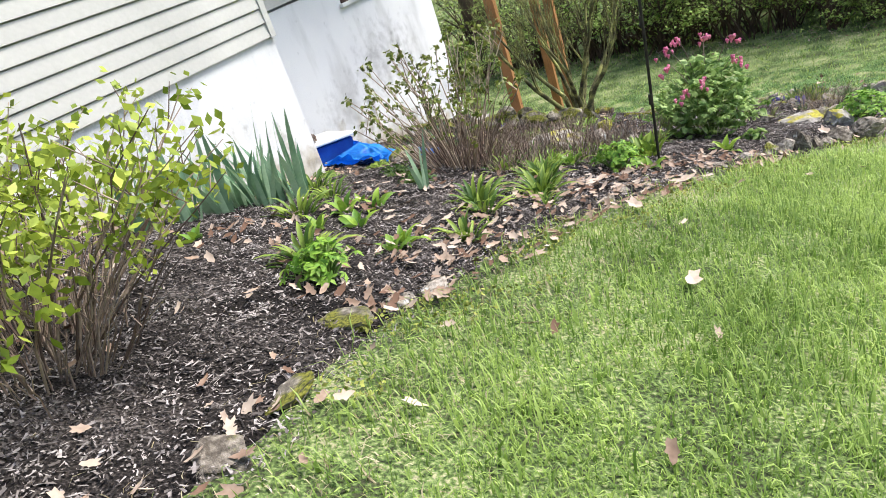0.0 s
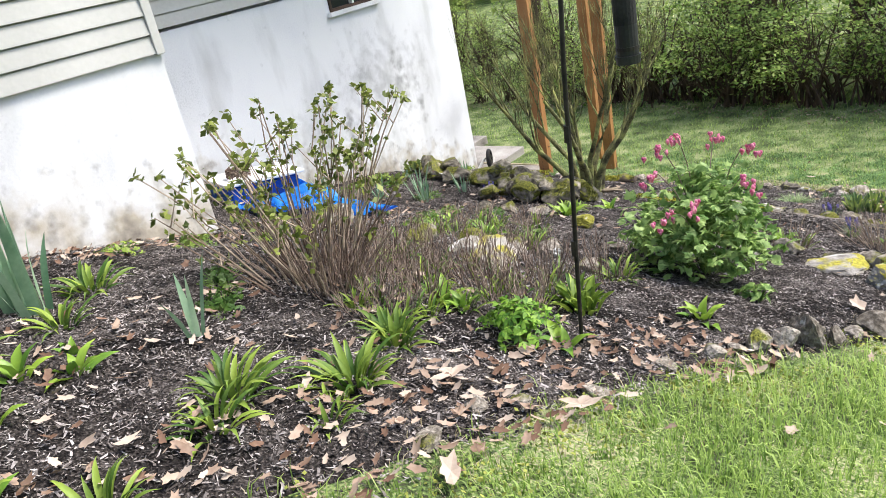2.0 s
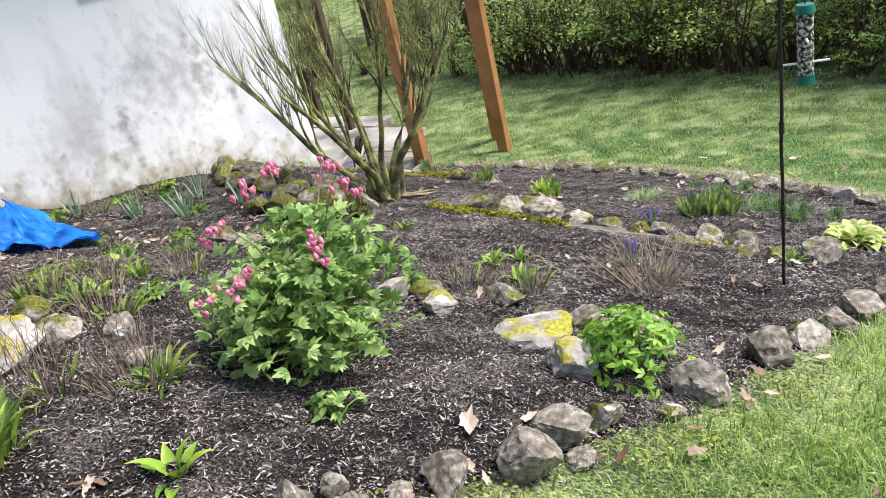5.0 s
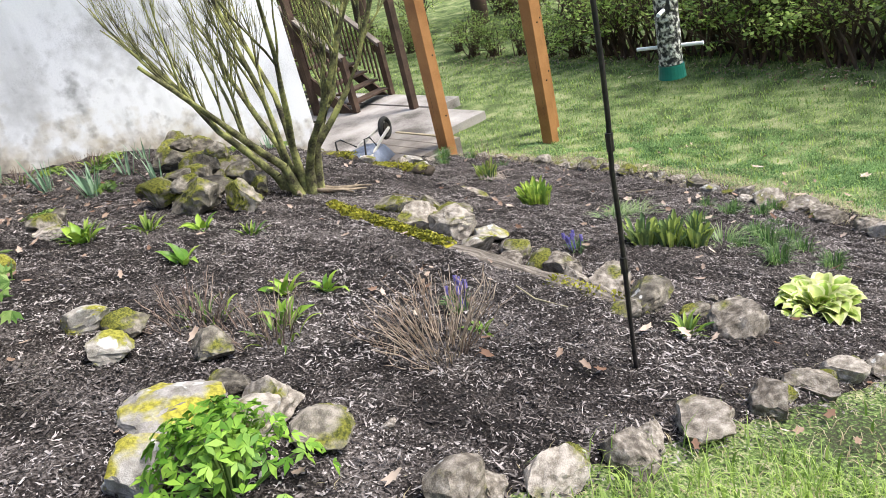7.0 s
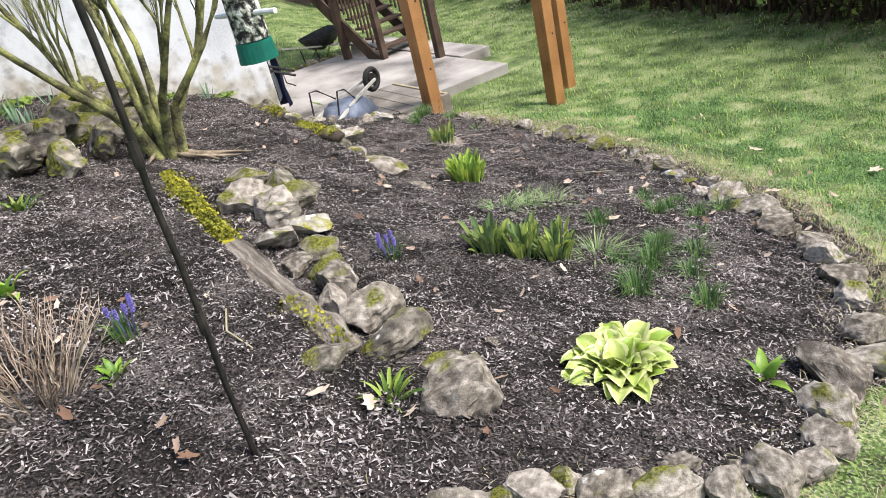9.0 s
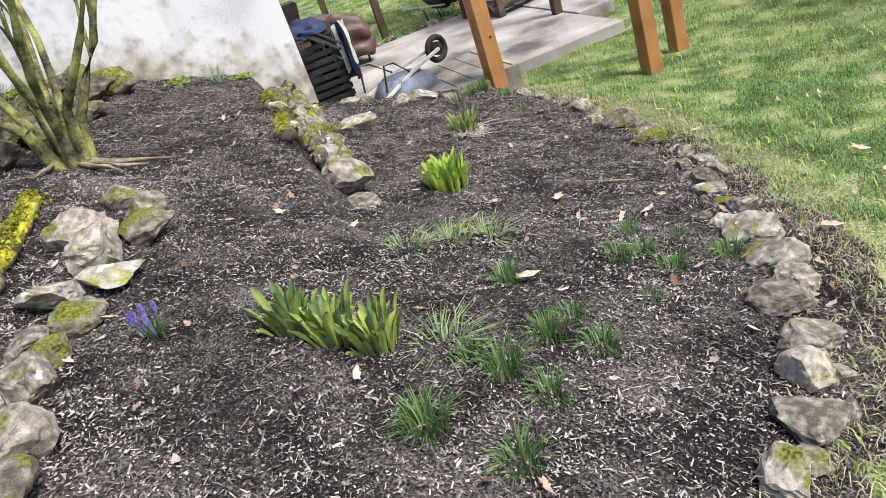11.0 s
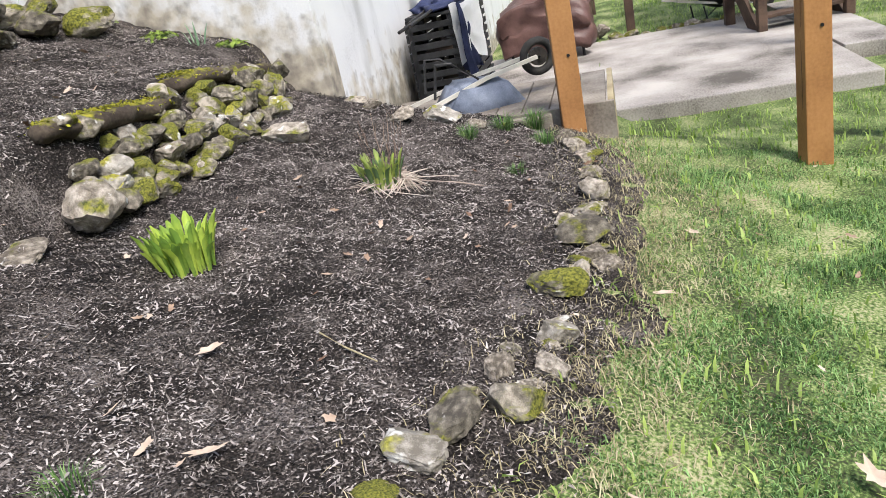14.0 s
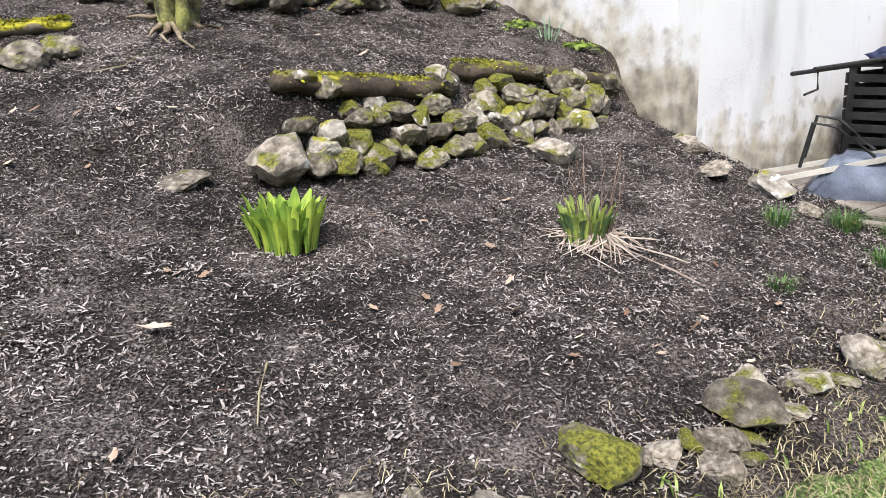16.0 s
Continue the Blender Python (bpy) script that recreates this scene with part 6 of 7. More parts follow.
for zz, a in ((0.10, 0.3), (0.22, 1.9)):
    bm = bmesh.new()
    tube(bm, [(-0.105 * math.cos(a), -0.105 * math.sin(a), zz), (0.105 * math.cos(a), 0.105 * math.sin(a), zz)], 0.006, 8)
    part("perch", bm, M["white"], f2, "pale plastic perch rod")
bm = bmesh.new()
tube(bm, [(0, 0, 0.375), h2 - Vector((5.68, -1.96, 1.80))], 0.003, 5)
part("hanger", bm, M["iron"], f2)

# ---- blue bucket and tarp ----
TU = Matrix.Translation((0.51, -4.04, 1.545)) @ Matrix.Rotation(radians(-14.6), 4, "Z") @ Matrix.Rotation(radians(-8), 4, "X")
tub = thing("storage_tote", 0.51, -4.04, 0, "blue plastic tote with white lid under a tarp", "tote")
tub.matrix_basis = TU
bm = bmesh.new()
for v in bmesh.ops.create_cube(bm, size=1.0)["verts"]:
    k = 1.0 if v.co.z > 0 else 0.88
    v.co = Vector((v.co.x * 0.46 * k, v.co.y * 0.66 * k, (v.co.z + 0.5) * 0.32 - 0.02))
bmesh.ops.bevel(bm, geom=list(bm.edges), offset=0.025, segments=3, affect="EDGES")
part("body", bm, M["tub_blue"], tub)
part("lid", boxm(-0.26, 0.26, -0.365, 0.365, 0.300, 0.330, 0.012), M["white"], tub, "dirty white lid")
bowl = thing("old_bird_nest", 0.5, -4.2, 0, "clump of dried twigs lying on the tote", "twig clump")
bowl.matrix_basis = TU @ Matrix.Translation((0.10, -0.17, 0.332))
bm = bmesh.new()
for k in range(80):
    a, b = pr.uniform(0, 6.28), pr.uniform(0.4, 2.2)
    tube(bm, [(0.10 * math.cos(a), 0.10 * math.sin(a), 0.01 + 0.07 * pr.random()), (0.08 * math.cos(a + b * 0.5), 0.08 * math.sin(a + b * 0.5), 0.04 + 0.06 * pr.random()), (0.10 * math.cos(a + b), 0.10 * math.sin(a + b), 0.01 + 0.06 * pr.random())], 0.006, 4, cap=False)
part("twig_mass", bm, M["deadstem"], bowl)
ta = thing("blue_tarp", 1.2, -4.0, gz(1.2, -4.0), "crumpled bright blue tarp sliding off the tote", "tarp")


def along(line, s):
    s = min(s, 0.9999) * (len(line) - 1)
    return Vector(line[int(s)]).lerp(Vector(line[int(s) + 1]), s - int(s))


TOP = [tuple(TU @ Vector(p)) for p in ((0.25, -0.33, 0.12), (0.25, 0.0, 0.14), (0.25, 0.34, 0.21), (0.1, 0.36, 0.22), (-0.1, 0.36, 0.20))]
FOOT = [(0.92, -4.52), (1.20, -4.32), (1.42, -3.98), (1.64, -3.62), (1.10, -3.46)]
FOOT = [(x, y, gz(x, y) + 0.025) for x, y in FOOT]
bm = bmesh.new()
vs = []
nu, nv = 60, 26
for i in range(nu + 1):
    a, b = along(TOP, i / nu), along(FOOT, i / nu)
    out = Vector((b.x - a.x, b.y - a.y, 0)).normalized()
    for j in range(nv + 1):
        v = j / nv
        p = a.lerp(b, v)
        g = gz(p.x, p.y)
        p.z = max(p.z - 0.10 * math.sin(math.pi * v) * 0.8, g + 0.02)
        f = 0.12 * noise.noise((i * 0.16, v * 1.6, 1)) + 0.10 * abs(noise.noise((i * 0.33, v * 3.5, 4))) + 0.03 * noise.noise((i * 0.8, v * 9, 7))
        f += 0.035 * abs(math.sin(i * 0.42 + 2.2 * noise.noise((i * 0.1, v * 2, 11)))) + 0.02 * abs(math.sin(v * 9 + i * 0.25))
        p += (out * 0.9 + Vector((0, 0, 0.8))) * max(f, -0.01) * math.sin(math.pi * min(v * 1.4 + 0.05, 1.0) * 0.5) + out * 0.012
        vs.append(bm.verts.new(p - Vector((1.2, -4.0, gz(1.2, -4.0)))))
for i in range(nu):
    for j in range(nv):
        a = i * (nv + 1) + j
        bm.faces.new((vs[a], vs[a + 1], vs[a + nv + 2], vs[a + nv + 1]))
bmesh.ops.solidify(bm, geom=list(bm.faces), thickness=0.004)
part("sheet", bm, M["blue"], ta, shade=True)


# ---- hedge and woods ----
def wild_bush(seed, r, h, n, size, mats, label, group):
    rng = np.random.default_rng(seed)
    b = tagged(new("hedge_shrub"), label, "shrub", group)
    rr = random.Random(seed)
    bm = bmesh.new()
    cl = []
    for k in range(34):
        a, q = rr.uniform(0, 6.28), math.sqrt(rr.random())
        e = Vector((r * q * math.cos(a), r * q * math.sin(a), h * rr.uniform(0.25, 1.0) * (1 - 0.35 * q * q)))
        s = Vector((0.2 * r * rr.gauss(0, 1), 0.2 * r * rr.gauss(0, 1), -0.1))
        m = s.lerp(e, 0.5) + Vector((rr.gauss(0, 0.18), rr.gauss(0, 0.18), 0.25))
        tube(bm, [s, s.lerp(m, 0.5) + Vector((0, 0, 0.1)), m, m.lerp(e, 0.6) + Vector((0, 0, 0.07)), e], [0.03, 0.024, 0.018, 0.011, 0.005], 5, cap=False)
        for _ in range(5):
            o = m.lerp(e, rr.random())
            d = e + Vector((rr.gauss(0, 0.32), rr.gauss(0, 0.32), rr.gauss(0, 0.25)))
            tube(bm, [o, o.lerp(d, 0.5) + Vector((0, 0, 0.05)), d], [0.009, 0.006, 0.003], 4, cap=False)
            if rr.random() < 0.62:
                cl.append(d)
        if rr.random() < 0.6:
            cl += [e, m.lerp(e, 0.6)]
    part("branch_mass", bm, M["darkwood"], b)
    cl = np.array(cl)
    for k, (mat, share_) in enumerate(mats):
        c = cl[rng.integers(0, len(cl), int(n * share_))] + rng.normal(size=(int(n * share_), 3)) * [0.15, 0.15, 0.045]
        c = c[c[:, 2] > 0.05]
        v, f = quads(c, unit(rng.normal(size=c.shape) * 0.6 + [0, 0, 1.0]), size * rng.uniform(0.6, 1.3, len(c)), rng)
        arrays("foliage", v, f, mat, b)
    return b


BV = [wild_bush(s, 1.15, 2.6, 1700, 0.062, ((M["woods"], 0.55), (M["woods_light"], 0.45)), "dense wild hedge shrub with small green leaves", "back hedge shrubs") for s in (1, 2, 3)]
BD = [wild_bush(s, 1.3, 3.4, 1500, 0.06, ((M["woods_light"], 0.8), (M["woods"], 0.2)), "thin woodland shrub with sparse light-green leaves", "woodland shrubs") for s in (4, 5)]
hr = random.Random(9)


def hedge_y(x):
    return 7.35 - 0.22 * x if x > -1.5 else 7.68 - 0.13 * (x + 1.5)


spots = []
x = -13.0
while x < 13.5:
    y = hedge_y(x) + hr.uniform(0.15, 0.6)
    near = x > -2.6
    spots.append((BV, x, y, hr.uniform(0.5, 0.95) if near else hr.uniform(0.30, 0.48)))
    if near and hr.random() < 0.15:
        spots.append((BV, x + hr.uniform(-0.4, 0.4), y + hr.uniform(1.2, 2.0), hr.uniform(0.9, 1.35)))
    if hr.random() < 0.45:
        spots.append((BD, x + hr.uniform(-0.6, 0.6), y + hr.uniform(2.6, 5.0), hr.uniform(1.0, 1.5) if near else hr.uniform(0.5, 0.85)))
    x += hr.uniform(0.75, 1.05)
for k in range(14):
    spots.append((BV, -13.5 - hr.uniform(0, 3) - k * 0.3, 8.5 + hr.uniform(-0.5, 1.0), hr.uniform(0.8, 1.2)))
used = set()
for lib, x, y, s in spots:
    i = hr.randrange(len(lib))
    m = pose(x, y, gz(x, y), 0, 0, hr.uniform(0, 360)) @ Matrix.Diagonal((s, s, s * hr.uniform(0.85, 1.1), 1))
    src = lib[i]
    if src.name not in used:
        used.add(src.name)
        src.matrix_basis = m
    else:
        c = copy_thing(src, Matrix.Identity(4))
        c.matrix_basis = m


def tree(x, y, h, r, label, mat, n=2600, size=0.2):
    t = thing("tree", x, y, gz(x, y), label, "tree", "woodland trees")
    rr = random.Random(int(x * 13 + y * 7))
    bm = bmesh.new()
    tube(bm, [(0, 0, -0.3), (0.1 * rr.gauss(0, 1), 0.1, h * 0.3), (0.2 * rr.gauss(0, 1), 0.2 * rr.gauss(0, 1), h * 0.65), (0.3, 0.1, h)], [r * 1.3, r, r * 0.7, r * 0.15], 10, cap=False)
    cl = []
    for k in range(22):
        z = h * rr.uniform(0.22, 0.95)
        a, L = rr.uniform(0, 6.28), h * rr.uniform(0.15, 0.35) * (1.2 - z / h)
        e = Vector((L * math.cos(a), L * math.sin(a), z + L * 0.4))
        tube(bm, [(0, 0, z), e * 0.5 + Vector((0, 0, z * 0.5 + 0.1)), e], [r * 0.35, r * 0.2, 0.01], 5, cap=False)
        cl += [e, e * 0.7 + Vector((0, 0, z * 0.3))]
    part("trunk", bm, M["darkwood"], t, shade=True)
    rng = np.random.default_rng(int(abs(x * 17 + y)))
    cl = np.array(cl)
    c = cl[rng.integers(0, len(cl), n)] + rng.normal(size=(n, 3)) * h * 0.06
    v, f = quads(c, unit(rng.normal(size=c.shape) + [0, 0, 0.6]), size * rng.uniform(0.6, 1.3, n), rng)
    arrays("crown", v, f, mat, t)
    return t


# lit crowns get the paler leaf colour as if in sun, others the darker
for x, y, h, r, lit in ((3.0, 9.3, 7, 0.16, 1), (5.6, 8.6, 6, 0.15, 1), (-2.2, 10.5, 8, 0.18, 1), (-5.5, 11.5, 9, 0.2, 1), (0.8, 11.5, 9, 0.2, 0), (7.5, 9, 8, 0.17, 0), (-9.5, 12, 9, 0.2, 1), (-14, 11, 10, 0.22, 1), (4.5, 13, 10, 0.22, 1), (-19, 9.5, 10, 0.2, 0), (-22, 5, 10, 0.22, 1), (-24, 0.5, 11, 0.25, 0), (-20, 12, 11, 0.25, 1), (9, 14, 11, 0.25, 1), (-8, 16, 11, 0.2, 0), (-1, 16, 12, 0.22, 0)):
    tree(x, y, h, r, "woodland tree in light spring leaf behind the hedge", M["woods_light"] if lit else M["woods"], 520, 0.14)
# far wood closing the distance
wr = np.random.default_rng(4)
n = 17000
a = wr.uniform(0, 2 * np.pi, n)
rad = wr.uniform(30, 48, n)
c = np.stack([-3 + rad * np.cos(a), 2 + rad * np.sin(a), wr.uniform(0, 1, n) ** 1.4 * 9 - 1.0], -1)
c[:, 2] += np.clip(base_ground(c[:, 0], np.clip(c[:, 1], -14, 50)), -1, 5)
v, f = quads(c, unit(wr.normal(size=c.shape) + [0, 0, 0.6]), wr.uniform(0.5, 1.3, n), wr)
tagged(arrays("far_wood", v, f, M["woods_light"]), "far wood of mixed green leaves round the yard", "wood", kind="stuff")


# ---- grass, chips and litter ----
gr = np.random.default_rng(12)


def blade_field(name, x, y, h, w, mat, label, lean=0.6, lift=0.0):
    n = len(x)
    z = ground_z(x, y) + 0.02 * lumps(x, y, 1.7, 3.0) - 0.008 + lift
    a = gr.uniform(0, 2 * np.pi, n)
    d = np.stack([np.cos(a), np.sin(a), 0 * a], -1)
    s = np.stack([-np.sin(a), np.cos(a), 0 * a], -1) * (w / 2)[:, None]
    base = np.stack([x, y, z], -1)
    up = np.array([0, 0, 1.0])
    o = (gr.uniform(0.15, 1.0, n) * lean * h)[:, None]
    mid = base + d * o * 0.35 + up * (h * 0.6)[:, None]
    tip = base + d * o + up * (h * 0.92)[:, None] - up * o * 0.35
    v = np.stack([base - s, base + s, mid + s * 0.75, mid - s * 0.75, tip], 1).reshape(-1, 3)
    i = np.arange(n)[:, None] * 5
    f = np.concatenate([np.concatenate([i + [0, 1, 2], i + [0, 2, 3]]), i + [3, 2, 4]])
    return tagged(arrays(name, v, f, mat), label, "grass", kind="stuff")


def scatter(n, x0, x1, y0, y1):
    return gr.uniform(x0, x1, n), gr.uniform(y0, y1, n)


def clear_of_patio(x, y):
    return ~((x < -1.9) & (x > -7.2) & (y > -0.2) & (y < 5.0)) & ~((x < 0.2) & (y > -0.2) & (y < 2.1))


xs, ys = [], []
for n, b in ((225000, (4.2, 7.6, -10.2, -2.4)), (200000, (0.2, 6.3, 1.2, 4.2)), (150000, (2.6, 6.2, 1.1, 3.0)), (50000, (-2, 9, 3.8, 7.2))):
    x, y = scatter(n, *b)
    keep = (bed_in(x, y) + 0.25 * lumps(x, y, 1.9, 71.0) < np.where(y > -0.5, -0.15 - 0.85 * gr.uniform(0, 1, n), gr.uniform(-0.60, 0.0, n))) & clear_of_patio(x, y)
    thin = lumps(x[keep], y[keep], 2.6, 31.0)
    k2 = gr.uniform(0, 1, keep.sum()) < np.where(y[keep] > 0, 0.42 + 2.4 * thin, 0.78 + 0.55 * thin)
    xs.append(x[keep][k2])
    ys.append(y[keep][k2])
x, y = np.concatenate(xs), np.concatenate(ys)
lush = np.clip(0.75 + 0.7 * lumps(x, y, 1.1, 17.0) + smooth(-0.5, -3.0, y) * 0.35, 0.5, 1.6)
h = (0.022 + 0.046 * gr.uniform(0, 1, len(x)) ** 1.5) * lush * np.where(y < -1.0, 1.35, 1.0)
wid = gr.uniform(0.0028, 0.0054, len(x)) * np.where(y > 0, 1.25, 1.0)
up = y + gr.normal(0, 0.4, len(x)) < -1.2
blade_field("lawn_grass", x[up], y[up], h[up], wid[up], M["blade"], "short uneven fresh green lawn grass", 1.1)
blade_field("lawn_grass", x[~up], y[~up], h[~up], wid[~up], M["blade_cool"], "thin patchy cooler green lawn grass", 1.2)
# coarser clumps standing out of both lawns
cx, cy = scatter(230, 4.2, 7.4, -9.8, -3.0)
dx, dy = scatter(190, 0.4, 6.2, 1.3, 4.6)
cx, cy = np.concatenate([cx, dx]), np.concatenate([cy, dy])
keep = (bed_in(cx, cy) < np.where(cy > 0, -0.6, -0.22)) & clear_of_patio(cx, cy)
cx, cy = np.repeat(cx[keep], 70), np.repeat(cy[keep], 70)
cx, cy = cx + gr.normal(0, 0.045, len(cx)), cy + gr.normal(0, 0.045, len(cy))
for sel, mt in ((cy < 0, M["blade"]), (cy >= 0, M["blade_cool"])):
    m = int(sel.sum())
    blade_field("grass_clumps", cx[sel], cy[sel], gr.uniform(0.03, 0.065, m), gr.uniform(0.003, 0.0055, m), mt, "coarser clumps standing out of the lawn", 1.0)
x, y = scatter(80000, -14, 12, -13, 8.5)
keep = (bed_in(x, y) < -0.1) & clear_of_patio(x, y) & ~((x < 1.6) & (y < 0.1))
x, y = x[keep], y[keep]
blade_field("far_grass", x, y, gr.uniform(0.05, 0.09, len(x)), gr.uniform(0.008, 0.014, len(x)), M["blade"], "coarser grass of the farther lawn", 0.9)
x, y = scatter(120000, 0, 7.2, -10.5, 3.2)
b = bed_in(x, y)
keep = (np.abs(b + 0.20 + 0.12 * lumps(x, y, 1.5, 2.0)) < 0.46 * gr.uniform(0.2, 1, len(x))) & clear_of_patio(x, y)
x3, y3 = scatter(60000, 0, 7.0, -0.8, 3.4)
b3 = bed_in(x3, y3)
k3 = (b3 < -0.1 - 0.15 * gr.uniform(0, 1, len(x3))) & (b3 > -1.05 * gr.uniform(0.3, 1, len(x3))) & clear_of_patio(x3, y3)
x2, y2 = scatter(12000, 0, 7.0, 1.2, 4.6)
k2 = (bed_in(x2, y2) < -0.1) & clear_of_patio(x2, y2) & (lumps(x2, y2, 1.6, 44.0) > 0.0)
x, y = np.concatenate([x[keep], x2[k2], x3[k3]]), np.concatenate([y[keep], y2[k2], y3[k3]])
blade_field("dry_grass", x, y, gr.uniform(0.012, 0.045, len(x)), gr.uniform(0.002, 0.0045, len(x)), M["straw"], "dry straw-coloured grass along the bed edge", 2.2, np.where((y > -0.8) & (bed_in(x, y) > -0.5), 0.028, 0.004))

# shredded bark: ridged slivers lying every way
n = 900000
x, y = scatter(n, 0.1, 6.6, -9.8, 1.95)
keep = bed_in(x, y) > np.where(y > -0.5, gr.uniform(-0.36, 0.0, n), gr.uniform(-0.14, 0.06, n))
x, y = x[keep], y[keep]
keep = gr.uniform(0, 1, len(x)) < 0.85 + 0.2 * lumps(x, y, 0.9, 61.0) + 0.5 * lumps(x, y, 3.4, 63.0)
x, y = x[keep], y[keep]
n = len(x)
z = ground_z(x, y) + 0.012 + 0.02 * lumps(x, y, 1.7, 3.0) + 0.022 * lumps(x, y, 9.0, 5.0) + 0.014 * lumps(x, y, 23.0, 7.0) + gr.uniform(0.001, 0.009, n)
a, tilt = gr.uniform(0, 2 * np.pi, n), gr.normal(0, 0.22, n)
slope = np.stack([-(ground_z(x + 0.05, y) - ground_z(x - 0.05, y)) / 0.1, -(ground_z(x, y + 0.05) - ground_z(x, y - 0.05)) / 0.1, np.ones(n)], -1)
nr = unit(slope + gr.normal(0, 0.32, (n, 3)))
d = np.stack([np.cos(a), np.sin(a), tilt], -1)
d = unit(d - (d * nr).sum(1)[:, None] * nr)
s = np.cross(nr, d)
L = (0.0032 + 0.0150 * gr.uniform(0, 1, n) ** 2.6)[:, None]
wd = (0.0011 + 0.0040 * gr.uniform(0, 1, n) ** 1.9)[:, None]
c = np.stack([x, y, z], -1)
j0, j1, j2 = (gr.uniform(0.5, 1.2, (n, 1)) for _ in range(3))
v = np.stack([c - d * L * j0 + s * wd * j2, c + d * L * j1 + s * wd * 0.7 + nr * wd * 0.6, c + d * L * j0 - s * wd * 0.5, c - d * L * j2 - s * wd * j1 + nr * wd * 0.4], 1).reshape(-1, 3)
f = np.arange(n * 4).reshape(-1, 4)
tagged(arrays("bark_chips", v, f, M["chip"]), "loose shredded bark slivers strewn over the bed", "mulch", kind="stuff")


def leaf_shape(rng, size):
    """Outline of a dry lobed leaf, curled."""
    pts = []
    m = 14
    for k in range(m):
        t = 2 * math.pi * k / m
        r = size * (0.5 + 0.12 * math.cos(5 * t) + 0.12 * rng.uniform(-1, 1)) * (1.15 if abs(math.cos(t)) > 0.8 else 0.8)
        X, Y = r * math.cos(t), r * math.sin(t) * 0.75
        pts.append((X, Y, 0.35 * (X * X + Y * Y) / size + 0.08 * size * math.sin(3 * X / size + 2)))
    return pts


def litter(name, spots, size, mat, label):
    V, Fc = [], []
    rng = random.Random(7)
    for x, y in spots:
        s = size * rng.uniform(0.6, 1.2)
        m = pose(x, y, gz(x, y) + 0.035, rng.uniform(-32, 32), rng.uniform(-32, 32), rng.uniform(0, 360))
        o = len(V)
        V.append(tuple(m @ Vector((0, 0, 0.0))))
        p = leaf_shape(rng, s)
        V += [tuple(m @ Vector(q)) for q in p]
        Fc += [(o, o + 1 + k, o + 1 + (k + 1) % len(p)) for k in range(len(p))]
    return tagged(arrays(name, V, Fc, mat), label, "leaf litter", kind="stuff")


lr = random.Random(17)
spots = []
while len(spots) < 2000:
    x, y = lr.uniform(0.6, 6.4), lr.uniform(-9.2, 1.9)
    b = float(bed_in(np.array(x), np.array(y)))
    w = 0.03 + (0.3 if (-7.8 < y < -5.4 and x > 3.0) else 0) + (0.9 if -0.15 < b < 0.45 and -8.2 < y < -5.2 else 0) + (0.12 if b < 0.05 else 0) + (0.15 if y < -7.6 else 0) + (0.15 if x < 2.2 and y < -2 else 0)
    w *= 0.35 + 1.3 * max(0.0, noise.noise((x * 2.2, y * 2.2, 3.0)) + 0.35)
    if b > -0.16 and lr.random() < w:
        spots.append((x, y))
for _ in range(1500):
    x = lr.uniform(-7, 9)
    spots.append((x, hedge_y(x) + lr.gauss(-0.25, 0.3)))
litter("leaf_litter", spots, 0.042, M["dry_leaf"], "dead brown oak leaves lying among the mulch")
spots = []
while len(spots) < 130:
    x, y = lr.uniform(0.5, 7.8), lr.uniform(-10, 4.5)
    if -2.4 < float(bed_in(np.array(x), np.array(y))) < -0.05 and bool(clear_of_patio(np.array(x), np.array(y))):
        spots.append((x, y))
litter("lawn_leaves", spots, 0.05, M["dry_leaf"], "scattered pale dead leaves lying on the lawn")
lm = None
for x, y, s in ((3.44, 0.70, 0.085), (2.63, 2.15, 0.07), (1.93, 2.33, 0.07), (3.95, 0.95, 0.09), (4.55, 0.05, 0.08), (5.62, -1.95, 0.06), (5.52, -2.05, 0.06), (4.7, -6.2, 0.1), (4.3, -6.3, 0.1), (4.62, -6.75, 0.09), (5.2, -4.4, 0.09), (6.1, -4.4, 0.1), (5.6, -8.9, 0.09), (6.2, -8.1, 0.1), (5.05, -7.6, 0.08), (4.5, 1.55, 0.09), (4.6, 2.6, 0.11), (3.6, 2.6, 0.09)):
    bm = bmesh.new()
    p = leaf_shape(lr, s)
    c = bm.verts.new((0, 0, 0))
    q = [bm.verts.new(k) for k in p]
    for k in range(len(q)):
        bm.faces.new((c, q[k], q[(k + 1) % len(q)]))
    o = part("fallen_leaf", bm, M["dry_leaf"], at=pose(x, y, gz(x, y) + 0.045, lr.uniform(-12, 12), lr.uniform(-12, 12), lr.uniform(0, 360)))
    tagged(o, "single pale brown oak leaf fallen on the ground", "leaf", "fallen leaves")
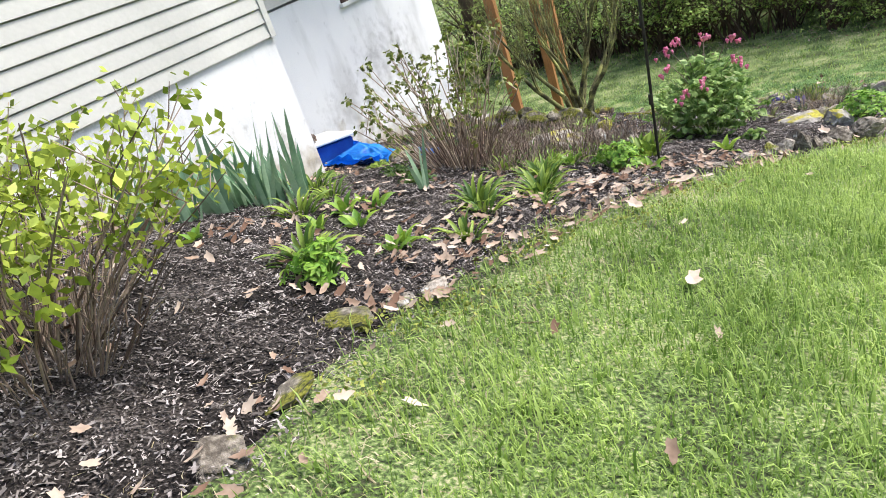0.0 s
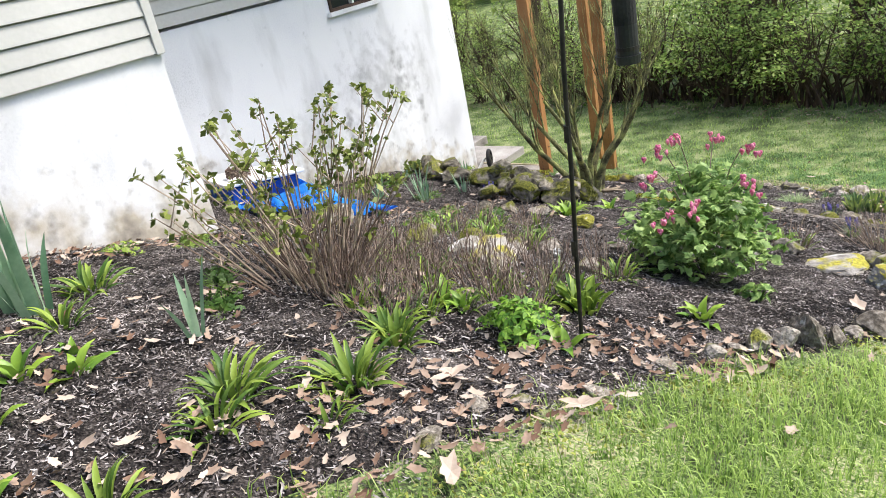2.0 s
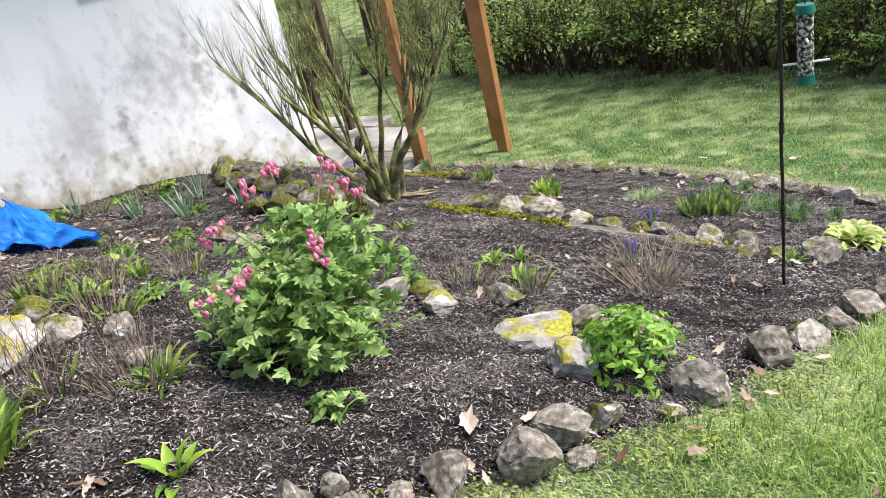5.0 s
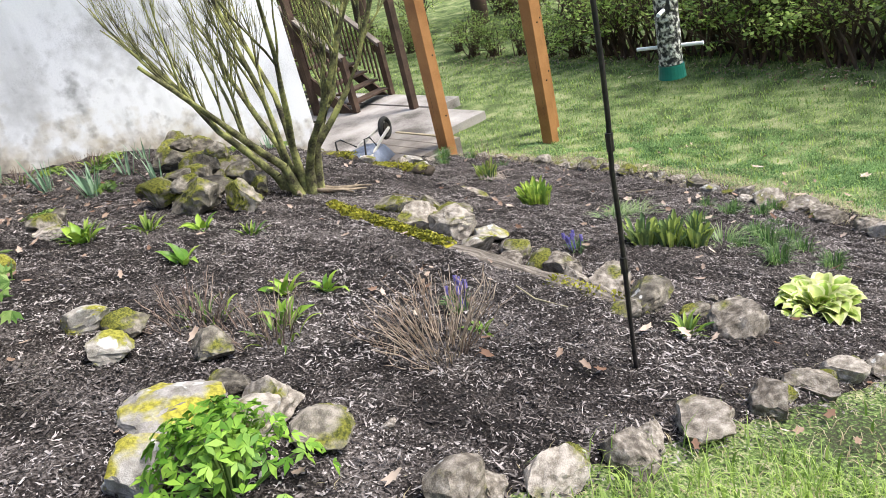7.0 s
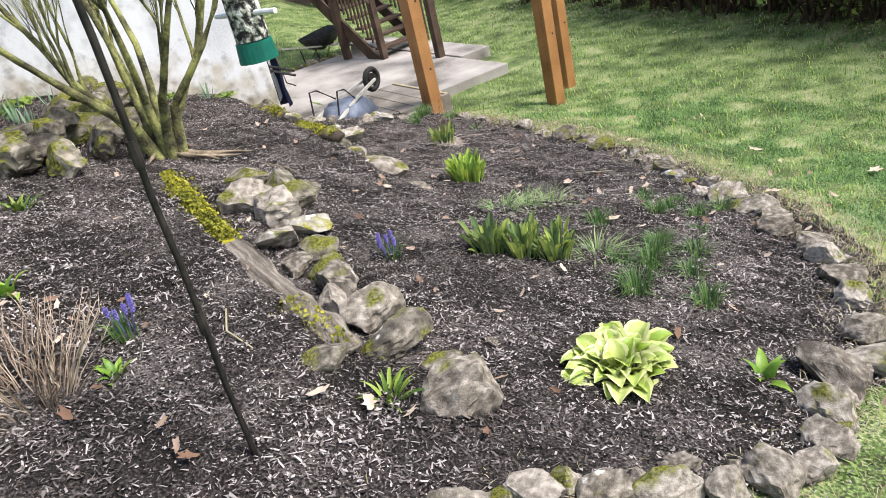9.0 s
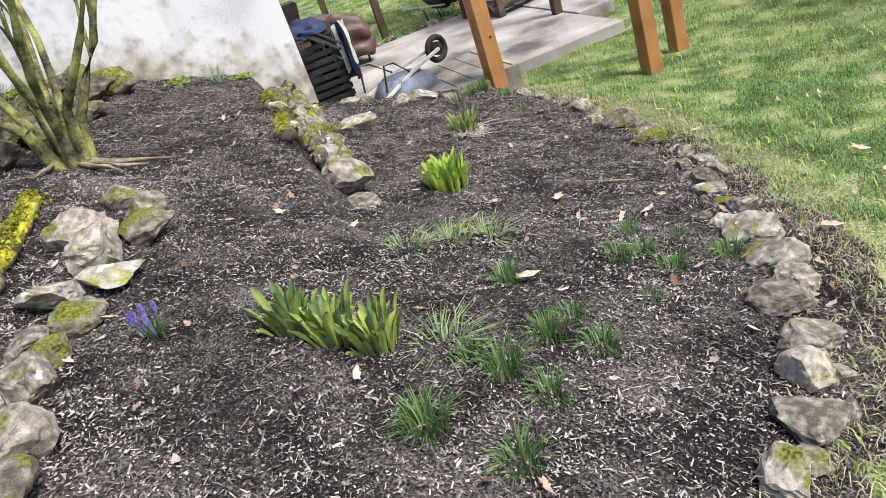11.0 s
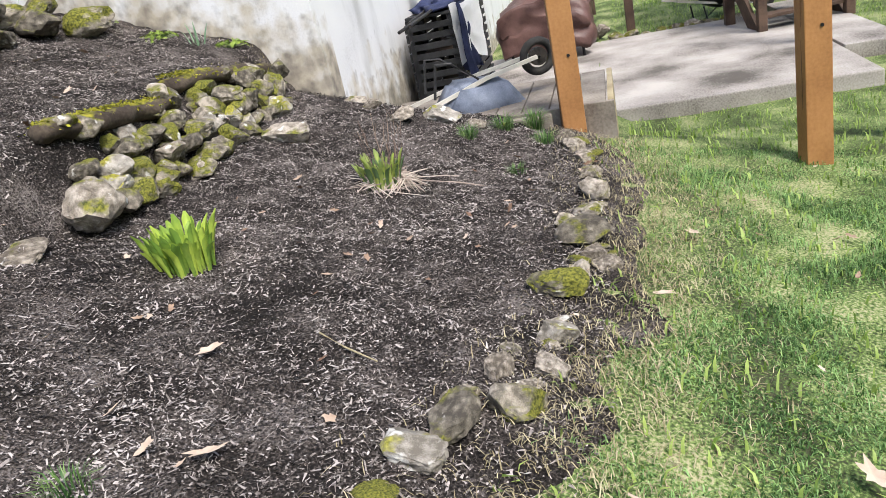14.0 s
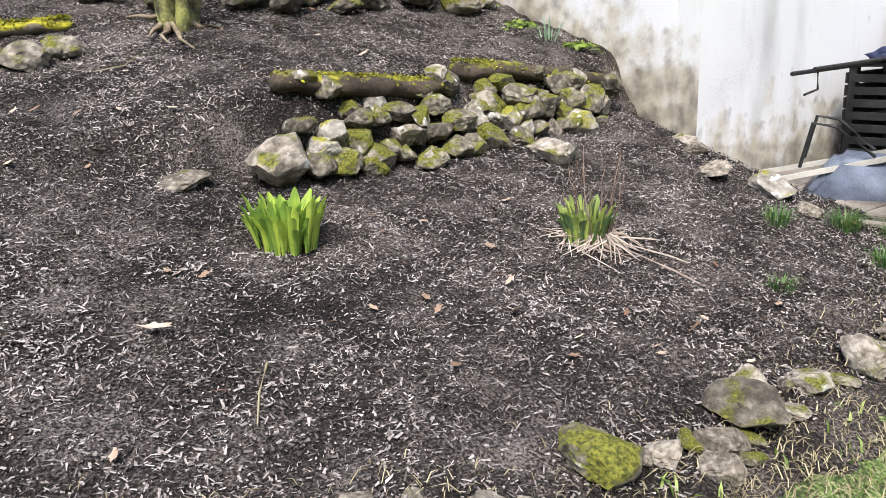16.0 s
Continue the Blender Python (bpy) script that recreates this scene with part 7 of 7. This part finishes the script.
for pts in (((3.22, 0.98), (3.3, 1.1), (3.36, 1.22)), ((2.85, -1.2), (2.95, -1.1), (3.1, -1.08)), ((4.1, -3.9), (4.3, -4.1), (4.42, -4.3)), ((4.9, -2.1), (5.05, -2.15), (5.2, -2.12))):
    bm = bmesh.new()
    tube(bm, [(px - pts[0][0], py - pts[0][1], gz(px, py) - gz(*pts[0]) + 0.035) for px, py in pts], [0.004, 0.0035, 0.002], 5)
    tagged(part("fallen_twig", bm, M["straw"], at=pose(pts[0][0], pts[0][1], gz(*pts[0]))), "thin pale twig lying on the mulch", "twig", "fallen twigs")
# moss cushions on the logs
for ax, ay, bx2, by2, r, cnt, lift in ((3.02, -1.80, 4.2, -1.86, 0.05, 4200, 0.035), (4.9, -1.88, 5.3, -1.86, 0.05, 260, 0.03), (2.44, -0.51, 1.46, -0.44, 0.055, 1300, 0.06), (1.36, -0.48, 0.12, -0.37, 0.055, 1500, 0.07)):
    u = gr.uniform(0, 1, cnt)
    off = gr.normal(0, 0.6, cnt)
    keep = lumps(ax + (bx2 - ax) * u, off, 4.5, 81.0) > -0.15
    u, off = u[keep], off[keep]
    x, y = ax + (bx2 - ax) * u, ay + (by2 - ay) * u + off * r
    z = ground_z(ax + (bx2 - ax) * u, ay + (by2 - ay) * u) + lift + r * np.sqrt(np.clip(1 - off ** 2, 0, 1)) * 0.75 + gr.normal(0, 0.006, len(u))
    z = np.maximum(z, ground_z(x, y) + 0.015)
    v, f = quads(np.stack([x, y, z], -1), unit(gr.normal(size=(len(u), 3)) + [0, 0, 0.9]), gr.uniform(0.006, 0.016, len(u)), gr)
    tagged(arrays("log_moss", v, f, M["moss"]), "yellow-green moss cushions covering the terrace log", "moss", kind="stuff")
# moss along the bed edge
x, y = scatter(60000, 3.0, 6.4, -9.6, -3.4)
keep = np.abs(bed_in(x, y) + 0.14) < 0.24 * gr.uniform(0.2, 1.0, len(x))
x, y = x[keep], y[keep]
keep = lumps(x, y, 2.2, 51.0) > 0.05
x, y = x[keep], y[keep]
c = np.stack([x, y, ground_z(x, y) + 0.025], -1)
v, f = quads(c, unit(gr.normal(size=c.shape) + [0, 0, 1.2]), gr.uniform(0.006, 0.013, len(c)), gr)
tagged(arrays("edge_moss", v, f, M["moss_low"]), "yellow-green moss creeping along the bed edge", "moss", kind="stuff")


for ob in scene.objects:
    if ob.type == "MESH" and ob.parent is not None and (ob.name.split(".")[0].endswith("_mass") or ob.name.startswith("foliage")):
        tagged(ob, kind="stuff")
